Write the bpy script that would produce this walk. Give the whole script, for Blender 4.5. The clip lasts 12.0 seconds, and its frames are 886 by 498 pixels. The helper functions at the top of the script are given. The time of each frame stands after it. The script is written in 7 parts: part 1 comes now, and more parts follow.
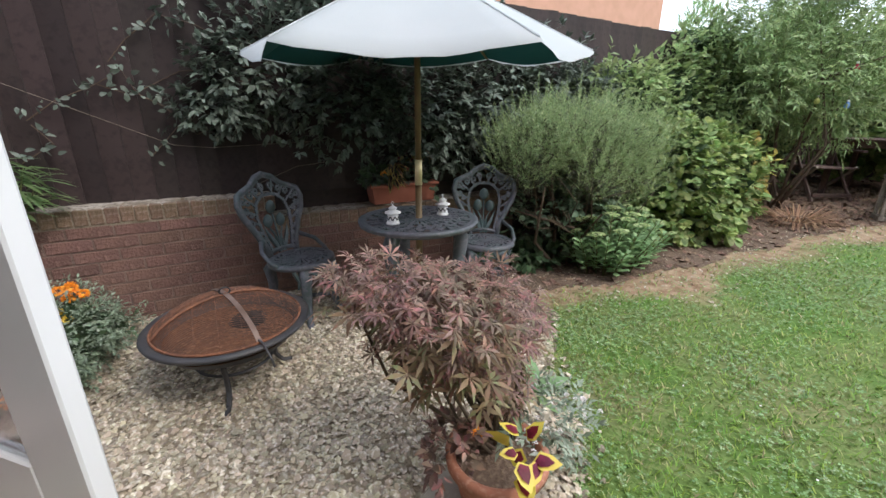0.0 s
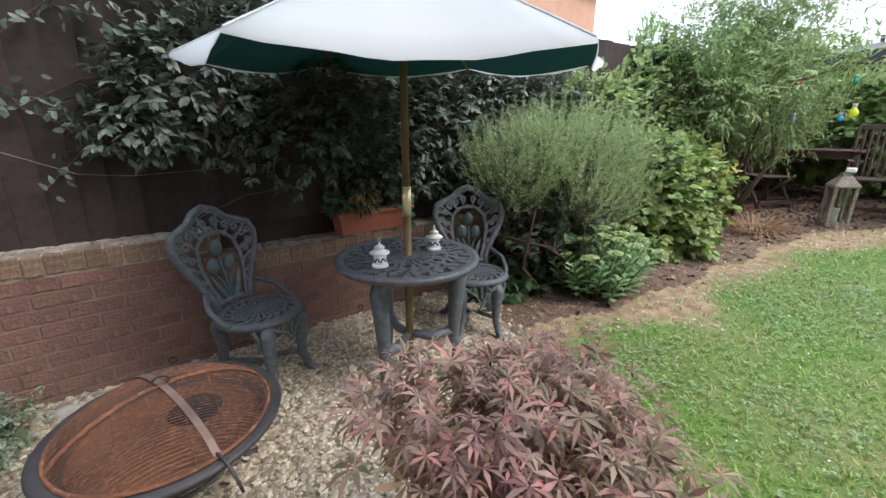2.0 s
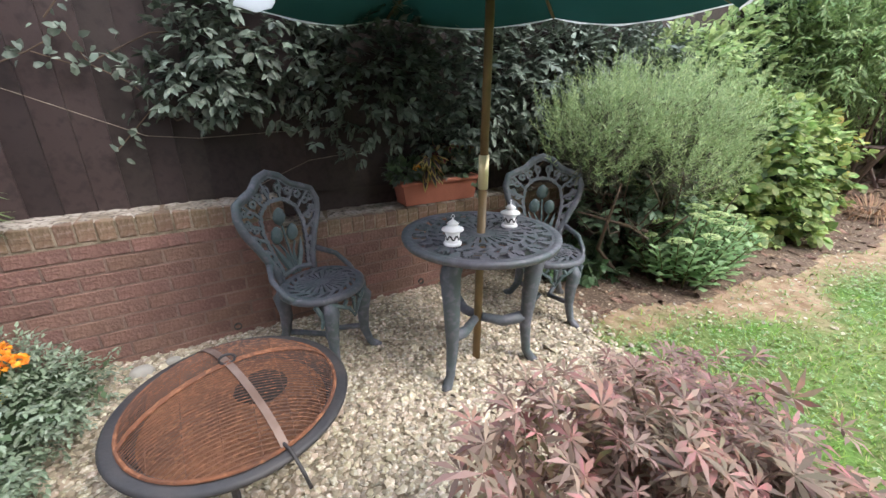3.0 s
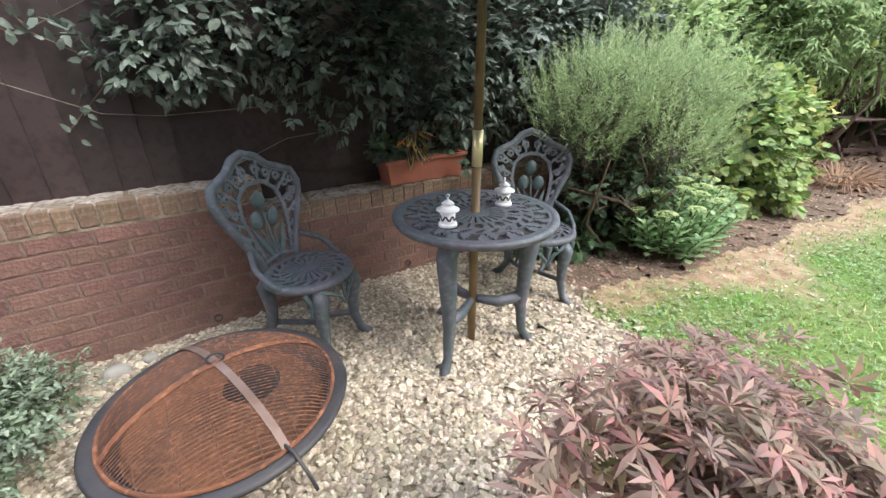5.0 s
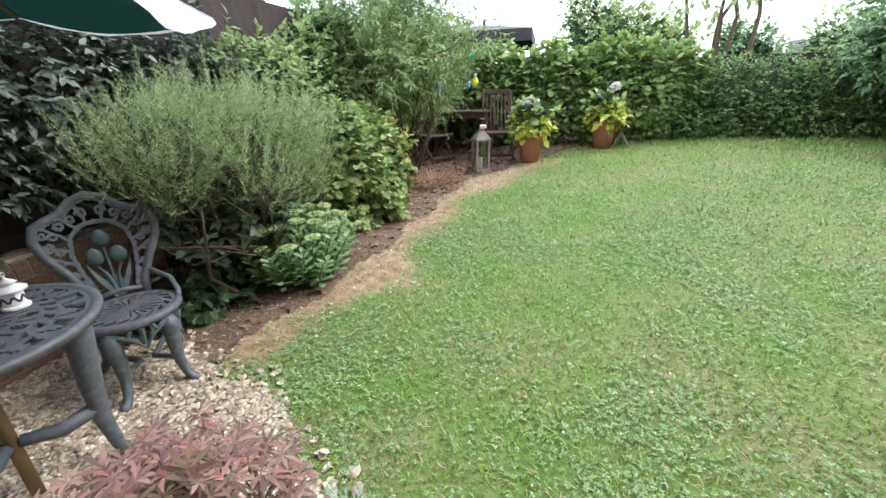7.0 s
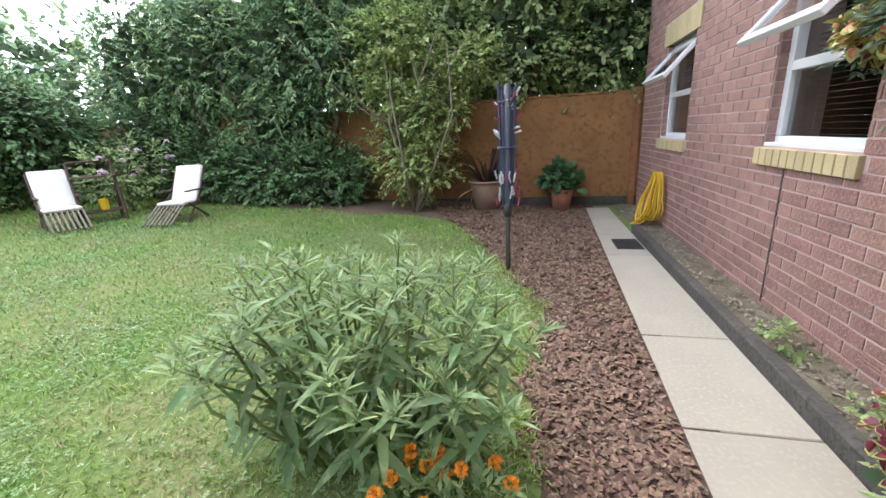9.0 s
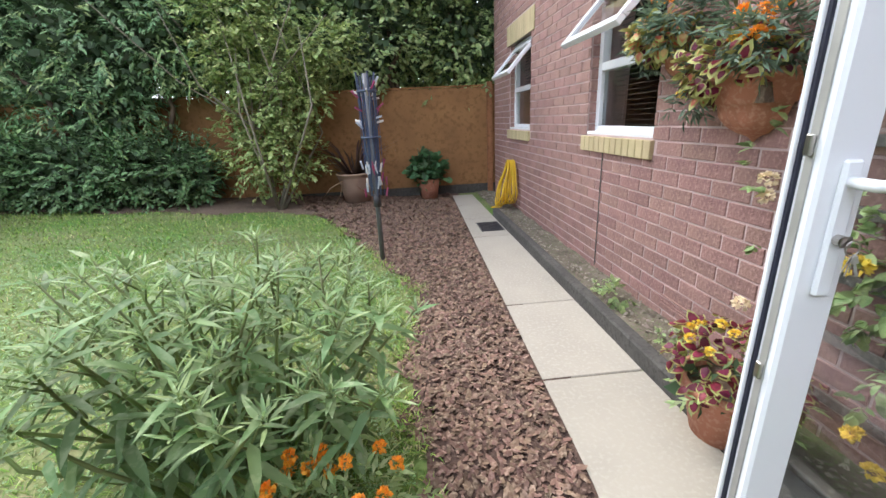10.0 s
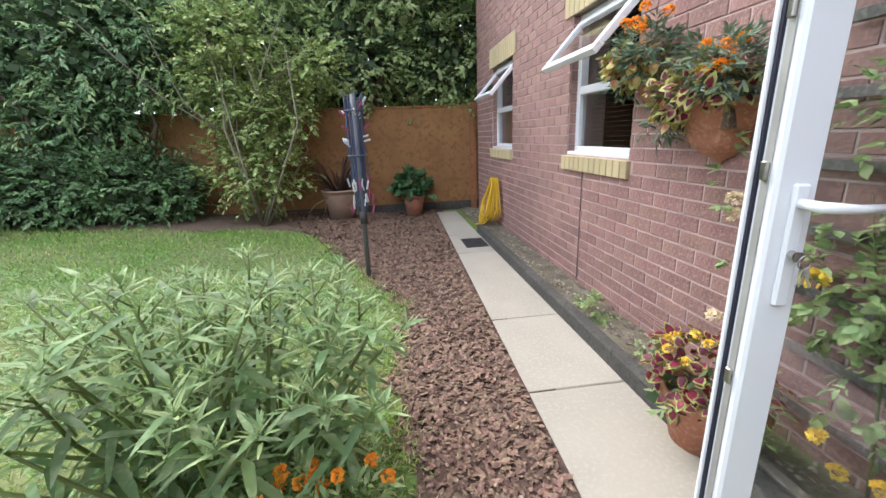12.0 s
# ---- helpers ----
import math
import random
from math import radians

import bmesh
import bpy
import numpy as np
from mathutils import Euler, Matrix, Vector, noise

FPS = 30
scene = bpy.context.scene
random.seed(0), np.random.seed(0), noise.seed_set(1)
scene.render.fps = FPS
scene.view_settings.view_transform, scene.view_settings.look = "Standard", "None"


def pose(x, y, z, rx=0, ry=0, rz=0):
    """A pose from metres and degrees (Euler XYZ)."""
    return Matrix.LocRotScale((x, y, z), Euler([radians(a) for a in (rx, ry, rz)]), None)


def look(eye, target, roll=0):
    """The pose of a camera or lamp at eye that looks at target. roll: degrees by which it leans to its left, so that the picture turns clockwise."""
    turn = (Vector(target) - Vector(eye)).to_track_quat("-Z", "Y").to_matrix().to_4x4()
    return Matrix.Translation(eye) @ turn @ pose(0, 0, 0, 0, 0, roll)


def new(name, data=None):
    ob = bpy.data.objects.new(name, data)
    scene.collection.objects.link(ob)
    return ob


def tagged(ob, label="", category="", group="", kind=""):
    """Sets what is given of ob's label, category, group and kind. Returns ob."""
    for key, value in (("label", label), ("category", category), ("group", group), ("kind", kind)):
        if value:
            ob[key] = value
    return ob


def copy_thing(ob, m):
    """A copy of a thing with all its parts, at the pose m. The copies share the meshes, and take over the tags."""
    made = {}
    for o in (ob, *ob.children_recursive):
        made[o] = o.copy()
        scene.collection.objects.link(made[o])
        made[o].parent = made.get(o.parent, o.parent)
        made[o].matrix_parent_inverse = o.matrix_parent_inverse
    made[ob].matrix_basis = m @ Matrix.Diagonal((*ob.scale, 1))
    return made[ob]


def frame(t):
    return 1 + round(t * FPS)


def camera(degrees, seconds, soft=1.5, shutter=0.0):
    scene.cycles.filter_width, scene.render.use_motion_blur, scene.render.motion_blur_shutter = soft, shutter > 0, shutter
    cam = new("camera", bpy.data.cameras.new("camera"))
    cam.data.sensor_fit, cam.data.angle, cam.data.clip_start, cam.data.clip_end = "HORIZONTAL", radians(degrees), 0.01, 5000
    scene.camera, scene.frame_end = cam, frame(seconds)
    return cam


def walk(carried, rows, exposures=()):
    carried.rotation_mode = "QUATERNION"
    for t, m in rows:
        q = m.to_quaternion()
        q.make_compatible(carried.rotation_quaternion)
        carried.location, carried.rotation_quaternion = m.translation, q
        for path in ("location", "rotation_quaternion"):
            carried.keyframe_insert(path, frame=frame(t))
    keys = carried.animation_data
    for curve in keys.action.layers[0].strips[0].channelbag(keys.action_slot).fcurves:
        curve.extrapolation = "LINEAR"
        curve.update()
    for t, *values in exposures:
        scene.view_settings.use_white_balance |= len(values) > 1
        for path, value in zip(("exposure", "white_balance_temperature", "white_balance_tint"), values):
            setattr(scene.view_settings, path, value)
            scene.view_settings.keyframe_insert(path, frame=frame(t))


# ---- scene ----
cam = camera(95.8, 12.0)
METRES, EYE, TILT, LEAN, TURN = 1.91, 1.255, 0.0, 0.0, -29.4
ROWS = [
    (0.0, 0.0, 0.0, 0.0, 0.15, -18.24, -0.45),
    (0.5, -0.0378, 0.0317, 0.0056, 0.94, -18.49, -0.52),
    (1.0, -0.089, 0.076, 0.0075, -1.93, -17.58, -0.41),
    (1.5, -0.1043, 0.1321, 0.0039, -7.05, -16.81, -0.23),
    (2.0, -0.1246, 0.2159, 0.0145, -8.21, -16.66, -0.09),
    (2.5, -0.1456, 0.2716, 0.0092, -3.14, -18.19, -0.05),
    (3.0, -0.1784, 0.3217, 0.004, -1.08, -21.24, -0.19),
    (5.0, -0.2173, 0.3616, -0.0023, -5.01, -24.45, 0.08),
    (5.5, -0.2019, 0.3594, 0.0046, -7.37, -24.02, 0.23),
    (6.0, -0.1591, 0.3476, 0.0146, -16.42, -22.12, 0.39),
    (6.5, -0.0701, 0.3214, 0.0131, -31.82, -21.71, 1.04),
    (7.0, 0.0619, 0.2819, 0.0317, -46.88, -21.27, 1.4),
    (7.5, 0.1518, 0.2, 0.0413, -68.2, -19.12, 1.74),
    (9.5, 0.1809, 0.1261, 0.018, -151.61, -16.61, 2.92),
    (10.0, 0.1693, 0.1254, 0.0133, -156.26, -17.92, 2.68),
    (10.5, 0.1648, 0.1332, 0.0177, -158.52, -17.36, 2.54),
    (11.0, 0.1655, 0.1399, 0.0193, -159.15, -16.27, 2.4),
    (11.5, 0.166, 0.1456, 0.02, -159.18, -15.8, 2.27),
    (12.0, 0.169, 0.152, 0.0213, -158.6, -15.72, 2.16),
]
walk(cam, [(t, pose(0, 0, EYE, TILT, LEAN, TURN) @ pose(METRES * x, METRES * y, METRES * z, 90 + pitch, roll, yaw)) for t, x, y, z, yaw, pitch, roll in ROWS],
     exposures=[(0.0, 0.72), (2.5, 1.1), (3.4, 1.6), (5.5, 1.6), (6.3, 1.38), (7.0, 1.15), (7.7, 1.1), (9.3, 1.25), (12.0, 1.3)])

# light
SUN_EL, SUN_AZ = radians(48), radians(150)
world = bpy.data.worlds.new("sky")
scene.world = world
world.use_nodes = True
wn = world.node_tree.nodes
wl = world.node_tree.links
bg = wn["Background"]
sky = wn.new("ShaderNodeTexSky")
sky.sky_type = "NISHITA"
sky.sun_disc = False
sky.sun_elevation = SUN_EL
sky.sun_rotation = SUN_AZ
sky.dust_density = 6.0
haze = wn.new("ShaderNodeMix")
haze.data_type = "RGBA"
haze.inputs[0].default_value = 0.75
haze.inputs[7].default_value = (9.2, 10.0, 11.8, 1)
wl.new(sky.outputs[0], haze.inputs[6])
wl.new(haze.outputs[2], bg.inputs[0])
bg.inputs[1].default_value = 0.15
sun_data = bpy.data.lights.new("sun", "SUN")
sun_data.energy = 1.0
sun_data.angle = radians(20)
sun_data.color = (1.0, 0.97, 0.93)
sun = new("sun", sun_data)
sun.matrix_world = look((0, 0, 20), (-20 * math.sin(SUN_AZ) / math.tan(SUN_EL) + 0, -20 * math.cos(SUN_AZ) / math.tan(SUN_EL), 0))


# ---- materials ----
def mat(name, rgb, rough=0.7, metal=0.0, rgb2=None, scale=8.0, fine=60.0, bump=0.2, vary=0.0, island=0.0, spec=0.5, trans=0.0, rgb3=None):
    """Two colours mixed by large noise, a third by fine noise; bump; brightness varied by object and by island."""
    m = bpy.data.materials.new(name)
    m.use_nodes = True
    n, l = m.node_tree.nodes, m.node_tree.links
    b = n["Principled BSDF"]
    b.inputs["Roughness"].default_value = rough
    b.inputs["Metallic"].default_value = metal
    b.inputs["Specular IOR Level"].default_value = spec
    tc = n.new("ShaderNodeTexCoord")
    big = n.new("ShaderNodeTexNoise")
    big.inputs["Scale"].default_value = scale
    big.inputs["Detail"].default_value = 4
    l.new(tc.outputs["Object"], big.inputs["Vector"])
    ramp = n.new("ShaderNodeMapRange")
    ramp.inputs[1].default_value, ramp.inputs[2].default_value = 0.35, 0.65
    l.new(big.outputs["Fac"], ramp.inputs[0])
    mix = n.new("ShaderNodeMix")
    mix.data_type = "RGBA"
    mix.inputs[6].default_value = (*rgb, 1)
    mix.inputs[7].default_value = (*(rgb2 or [c * 0.75 for c in rgb]), 1)
    l.new(ramp.outputs[0], mix.inputs[0])
    out = mix.outputs[2]
    sm = n.new("ShaderNodeTexNoise")
    sm.inputs["Scale"].default_value = fine
    sm.inputs["Detail"].default_value = 3
    l.new(tc.outputs["Object"], sm.inputs["Vector"])
    if rgb3:
        r2 = n.new("ShaderNodeMapRange")
        r2.inputs[1].default_value, r2.inputs[2].default_value = 0.5, 0.66
        l.new(sm.outputs["Fac"], r2.inputs[0])
        m3 = n.new("ShaderNodeMix")
        m3.data_type = "RGBA"
        m3.inputs[7].default_value = (*rgb3, 1)
        l.new(r2.outputs[0], m3.inputs[0])
        l.new(out, m3.inputs[6])
        out = m3.outputs[2]
    if vary or island:
        hs = n.new("ShaderNodeHueSaturation")
        l.new(out, hs.inputs["Color"])
        src = n.new("ShaderNodeObjectInfo").outputs["Random"] if vary else n.new("ShaderNodeNewGeometry").outputs["Random Per Island"]
        k = vary or island
        mr = n.new("ShaderNodeMapRange")
        mr.inputs[3].default_value, mr.inputs[4].default_value = 1 - k, 1 + k
        l.new(src, mr.inputs[0])
        l.new(mr.outputs[0], hs.inputs["Value"])
        hm = n.new("ShaderNodeMapRange")
        hm.inputs[3].default_value, hm.inputs[4].default_value = 0.5 - k * 0.06, 0.5 + k * 0.06
        ml = n.new("ShaderNodeMath")
        ml.operation = "MULTIPLY"
        ml.inputs[1].default_value = 7.31
        fr = n.new("ShaderNodeMath")
        fr.operation = "FRACT"
        l.new(src, ml.inputs[0])
        l.new(ml.outputs[0], fr.inputs[0])
        l.new(fr.outputs[0], hm.inputs[0])
        l.new(hm.outputs[0], hs.inputs["Hue"])
        out = hs.outputs[0]
    l.new(out, b.inputs["Base Color"])
    if bump:
        bp = n.new("ShaderNodeBump")
        bp.inputs["Strength"].default_value = bump
        bp.inputs["Distance"].default_value = 0.01
        l.new(sm.outputs["Fac"], bp.inputs["Height"])
        l.new(bp.outputs[0], b.inputs["Normal"])
    if trans:
        t = n.new("ShaderNodeBsdfTranslucent")
        l.new(out, t.inputs["Color"])
        ms = n.new("ShaderNodeMixShader")
        ms.inputs[0].default_value = trans
        l.new(b.outputs[0], ms.inputs[1])
        l.new(t.outputs[0], ms.inputs[2])
        l.new(ms.outputs[0], n["Material Output"].inputs[0])
    return m


def leafmat(name, a, b, c=None, island=0.35, rough=0.5, trans=0.25, scale=3.0):
    a, b, c = [None if q is None else (q[0] + 0.05 * q[1], q[1], q[2] + 0.12 * q[1]) for q in (a, b, c)]
    return mat(name, a, rough=rough, rgb2=b, rgb3=c, scale=scale, fine=30, bump=0.0, island=island, trans=trans, spec=0.35)


M_BRICK = mat("brick_red", (0.335, 0.19, 0.16), 0.85, rgb2=(0.235, 0.13, 0.115), rgb3=(0.37, 0.22, 0.19), scale=8, fine=70, bump=0.6, vary=0.12)
M_BRICK_J = mat("brick_red_joined", (0.335, 0.19, 0.16), 0.85, rgb2=(0.235, 0.13, 0.115), rgb3=(0.37, 0.22, 0.19), scale=8, fine=70, bump=0.6, island=0.12)
M_MORTAR = mat("mortar", (0.60, 0.43, 0.395), 0.95, rgb2=(0.44, 0.35, 0.33), scale=5, fine=120, bump=0.4)
M_BRICK_LOW = mat("garden_wall_brick", (0.215, 0.118, 0.092), 0.9, rgb2=(0.155, 0.088, 0.073), rgb3=(0.24, 0.14, 0.112), scale=7, fine=60, bump=0.9, vary=0.14)
M_MORTAR_LOW = mat("garden_wall_mortar", (0.25, 0.17, 0.14), 0.95, rgb2=(0.14, 0.095, 0.08), scale=5, fine=120, bump=0.5)
M_SOLDIER = mat("coping_brick", (0.225, 0.135, 0.095), 0.95, rgb2=(0.16, 0.12, 0.075), rgb3=(0.27, 0.19, 0.15), scale=9, fine=50, bump=0.8, vary=0.2)
M_YBRICK = mat("buff_brick", (0.52, 0.43, 0.25), 0.9, rgb2=(0.45, 0.36, 0.2), scale=6, fine=90, bump=0.4, vary=0.1)
M_FENCE = mat("dark_fence_stain", (0.036, 0.023, 0.022), 0.7, rgb2=(0.046, 0.031, 0.029), rgb3=(0.026, 0.017, 0.016), scale=3, fine=25, bump=0.3, vary=0.3)
M_OFENCE = mat("orange_fence_stain", (0.30, 0.14, 0.055), 0.8, rgb2=(0.23, 0.105, 0.04), rgb3=(0.2, 0.09, 0.03), scale=2, fine=20, bump=0.3, vary=0.15)
M_PAVE = mat("concrete_slab", (0.37, 0.335, 0.275), 0.9, rgb2=(0.32, 0.29, 0.24), rgb3=(0.39, 0.355, 0.295), scale=2.2, fine=60, bump=0.12, vary=0.06)
M_TIMBER = mat("weathered_sleeper", (0.085, 0.08, 0.07), 0.9, rgb2=(0.06, 0.056, 0.05), rgb3=(0.045, 0.04, 0.036), scale=6, fine=40, bump=0.7)
M_UPVC = mat("white_upvc", (0.78, 0.79, 0.81), 0.25, rgb2=(0.76, 0.77, 0.79), scale=2, fine=20, bump=0.0)
M_GASKET = mat("black_gasket", (0.012, 0.013, 0.03), 0.6, bump=0)
M_STEEL = mat("steel", (0.5, 0.48, 0.45), 0.35, metal=1.0, rgb2=(0.35, 0.33, 0.3), scale=20, bump=0.1)
M_SOIL = mat("soil", (0.15, 0.10, 0.07), 1.0, rgb2=(0.10, 0.068, 0.048), rgb3=(0.22, 0.16, 0.11), scale=5, fine=60, bump=1.0)
M_TERRA = mat("terracotta", (0.45, 0.18, 0.11), 0.8, rgb2=(0.36, 0.15, 0.09), rgb3=(0.50, 0.26, 0.18), scale=7, fine=60, bump=0.15)
M_IRON = mat("dark_green_cast_metal", (0.092, 0.092, 0.112), 0.55, rgb2=(0.062, 0.088, 0.092), rgb3=(0.125, 0.125, 0.15), scale=7, fine=35, bump=0.25, spec=0.6)
M_TULIP = mat("verdigris_cast_metal", (0.07, 0.105, 0.105), 0.55, rgb2=(0.055, 0.085, 0.09), rgb3=(0.10, 0.125, 0.135), scale=7, fine=35, bump=0.25, spec=0.6)
M_RUST = mat("rust", (0.20, 0.075, 0.035), 0.9, rgb2=(0.09, 0.042, 0.028), rgb3=(0.28, 0.12, 0.06), scale=6, fine=40, bump=0.5)
M_BLACK = mat("black_steel", (0.03, 0.03, 0.034), 0.55, rgb2=(0.05, 0.045, 0.045), scale=8, fine=50, bump=0.2)
M_CANVAS = mat("cream_canvas", (0.66, 0.70, 0.71), 0.9, rgb2=(0.60, 0.65, 0.66), scale=2, fine=150, bump=0.1, trans=0.35)
M_CANVAS_G = mat("green_canvas", (0.018, 0.085, 0.075), 0.9, rgb2=(0.015, 0.072, 0.065), scale=2, fine=150, bump=0.1, trans=0.4)
M_POLE = mat("varnished_pole", (0.20, 0.125, 0.05), 0.5, rgb2=(0.13, 0.085, 0.035), scale=8, fine=40, bump=0.2)
M_BRASS = mat("brass", (0.8, 0.68, 0.38), 0.4, metal=0.6, rgb2=(0.7, 0.6, 0.35), bump=0.1)
M_WHITE = mat("white_enamel", (0.80, 0.80, 0.80), 0.5, rgb2=(0.72, 0.72, 0.74), scale=20, bump=0.1)
M_HOSE = mat("yellow_hose", (0.75, 0.48, 0.02), 0.45, rgb2=(0.65, 0.40, 0.02), bump=0.05)
M_DWOOD = mat("dark_teak", (0.085, 0.045, 0.035), 0.7, rgb2=(0.055, 0.032, 0.028), rgb3=(0.12, 0.07, 0.055), scale=5, fine=40, bump=0.4)
M_GWOOD = mat("greyed_wood", (0.25, 0.21, 0.17), 0.85, rgb2=(0.17, 0.14, 0.11), rgb3=(0.32, 0.28, 0.23), scale=6, fine=40, bump=0.4)
M_CUSHION = mat("cream_cushion", (0.78, 0.76, 0.70), 0.95, rgb2=(0.72, 0.70, 0.65), scale=5, fine=120, bump=0.2)
M_STEM = mat("green_stem", (0.09, 0.14, 0.03), 0.6, rgb2=(0.12, 0.10, 0.04), bump=0.1)
M_TWIG = mat("bark_twig", (0.13, 0.09, 0.06), 0.9, rgb2=(0.08, 0.055, 0.04), scale=10, bump=0.5)
M_STONE = mat("gravel_stone", (0.42, 0.36, 0.265), 0.9, rgb2=(0.34, 0.28, 0.20), rgb3=(0.60, 0.55, 0.46), scale=6, fine=60, bump=0.3, island=0.42)
M_CHIP = mat("bark_chip", (0.205, 0.125, 0.085), 0.85, rgb2=(0.115, 0.066, 0.046), rgb3=(0.29, 0.20, 0.145), scale=10, fine=60, bump=0.6, island=0.32)
M_BLUE = mat("blue_plastic", (0.03, 0.045, 0.10), 0.5, rgb2=(0.05, 0.09, 0.2), bump=0)
M_ROOF = mat("grey_roof_tile", (0.10, 0.10, 0.11), 0.9, scale=4, bump=0.4)
M_ORANGE = leafmat("marigold_orange", (0.95, 0.43, 0.0), (0.90, 0.33, 0.0), island=0.2)
M_YELLOW = leafmat("marigold_yellow", (0.9, 0.72, 0.03), (0.85, 0.6, 0.02), island=0.15)
M_WPETAL = leafmat("cream_petal", (0.85, 0.83, 0.72), (0.8, 0.8, 0.75), island=0.1)
M_L_IVY = leafmat("dark_climber_leaf", (0.125, 0.17, 0.11), (0.095, 0.135, 0.09), (0.18, 0.22, 0.16), rough=0.5, trans=0.12, island=0.45)
M_L_ROSE = leafmat("rosemary_needle", (0.31, 0.43, 0.15), (0.23, 0.34, 0.12), (0.44, 0.54, 0.23), trans=0.4)
M_L_LIGHT = leafmat("light_green_leaf", (0.24, 0.39, 0.08), (0.17, 0.30, 0.065), (0.42, 0.50, 0.15), trans=0.35)
M_L_MID = leafmat("mid_green_leaf", (0.31, 0.44, 0.13), (0.22, 0.34, 0.10), (0.43, 0.53, 0.21), trans=0.4)
M_L_DARK = leafmat("dark_green_leaf", (0.19, 0.34, 0.12), (0.12, 0.23, 0.085), (0.30, 0.46, 0.19), rough=0.4, trans=0.35, island=0.5, scale=1.3)
# Darkened green that puts the shade inside bushes into the leaf colour.
M_L_CORE = leafmat("shaded_core_leaf", (0.085, 0.145, 0.055), (0.06, 0.105, 0.042), island=0.3, trans=0.1)
M_L_VAR = leafmat("variegated_leaf", (0.31, 0.42, 0.09), (0.22, 0.34, 0.08), (0.50, 0.55, 0.20), trans=0.35)
M_L_HEDGE = leafmat("privet_leaf", (0.19, 0.33, 0.07), (0.13, 0.25, 0.055), (0.27, 0.40, 0.11), trans=0.3)
M_L_LAUREL = leafmat("laurel_leaf", (0.13, 0.26, 0.075), (0.09, 0.18, 0.055), (0.22, 0.36, 0.13), rough=0.35, island=0.4)
M_L_SEDUM = leafmat("sedum_leaf", (0.24, 0.41, 0.14), (0.19, 0.34, 0.12), (0.33, 0.50, 0.21), island=0.25, trans=0.25)
M_L_SEDH = leafmat("sedum_head", (0.42, 0.56, 0.19), (0.34, 0.47, 0.15), (0.56, 0.66, 0.30), island=0.2)
M_L_BAMB = leafmat("willow_leaf", (0.27, 0.40, 0.12), (0.21, 0.33, 0.10), (0.38, 0.49, 0.19), trans=0.35)
M_L_LILY = leafmat("long_green_leaf", (0.17, 0.285, 0.08), (0.125, 0.225, 0.06), (0.26, 0.36, 0.14), trans=0.4, island=0.35)
M_L_ACER = leafmat("acer_leaf", (0.24, 0.15, 0.12), (0.20, 0.165, 0.09), (0.34, 0.17, 0.12), trans=0.3, island=0.5)
M_L_ACERG = leafmat("acer_inner_leaf", (0.24, 0.20, 0.09), (0.27, 0.14, 0.08), (0.19, 0.22, 0.08), trans=0.3, island=0.35)
M_L_COL = leafmat("coleus_leaf", (0.15, 0.012, 0.03), (0.09, 0.008, 0.02), (0.25, 0.025, 0.06), island=0.25)
M_L_COLE = leafmat("coleus_edge", (0.46, 0.47, 0.10), (0.34, 0.38, 0.08), island=0.2)
M_L_COLO = leafmat("orange_coleus_leaf", (0.55, 0.16, 0.06), (0.5, 0.2, 0.07), (0.62, 0.42, 0.14), island=0.25)
M_L_LIME = leafmat("lime_leaf", (0.55, 0.60, 0.05), (0.45, 0.55, 0.05), island=0.2)
M_L_GREY = leafmat("grey_green_leaf", (0.28, 0.36, 0.23), (0.22, 0.29, 0.18), (0.40, 0.47, 0.34))
M_GRASS = leafmat("grass_blade", (0.150, 0.325, 0.0), (0.235, 0.345, 0.04), (0.43, 0.38, 0.17), trans=0.3, scale=1.2, island=0.5)
M_CLOVER = leafmat("clover_leaf", (0.19, 0.345, 0.085), (0.18, 0.32, 0.09), (0.32, 0.44, 0.20), trans=0.25, island=0.35)
M_STRAW = leafmat("dry_grass", (0.42, 0.28, 0.14), (0.33, 0.2, 0.1), island=0.3)


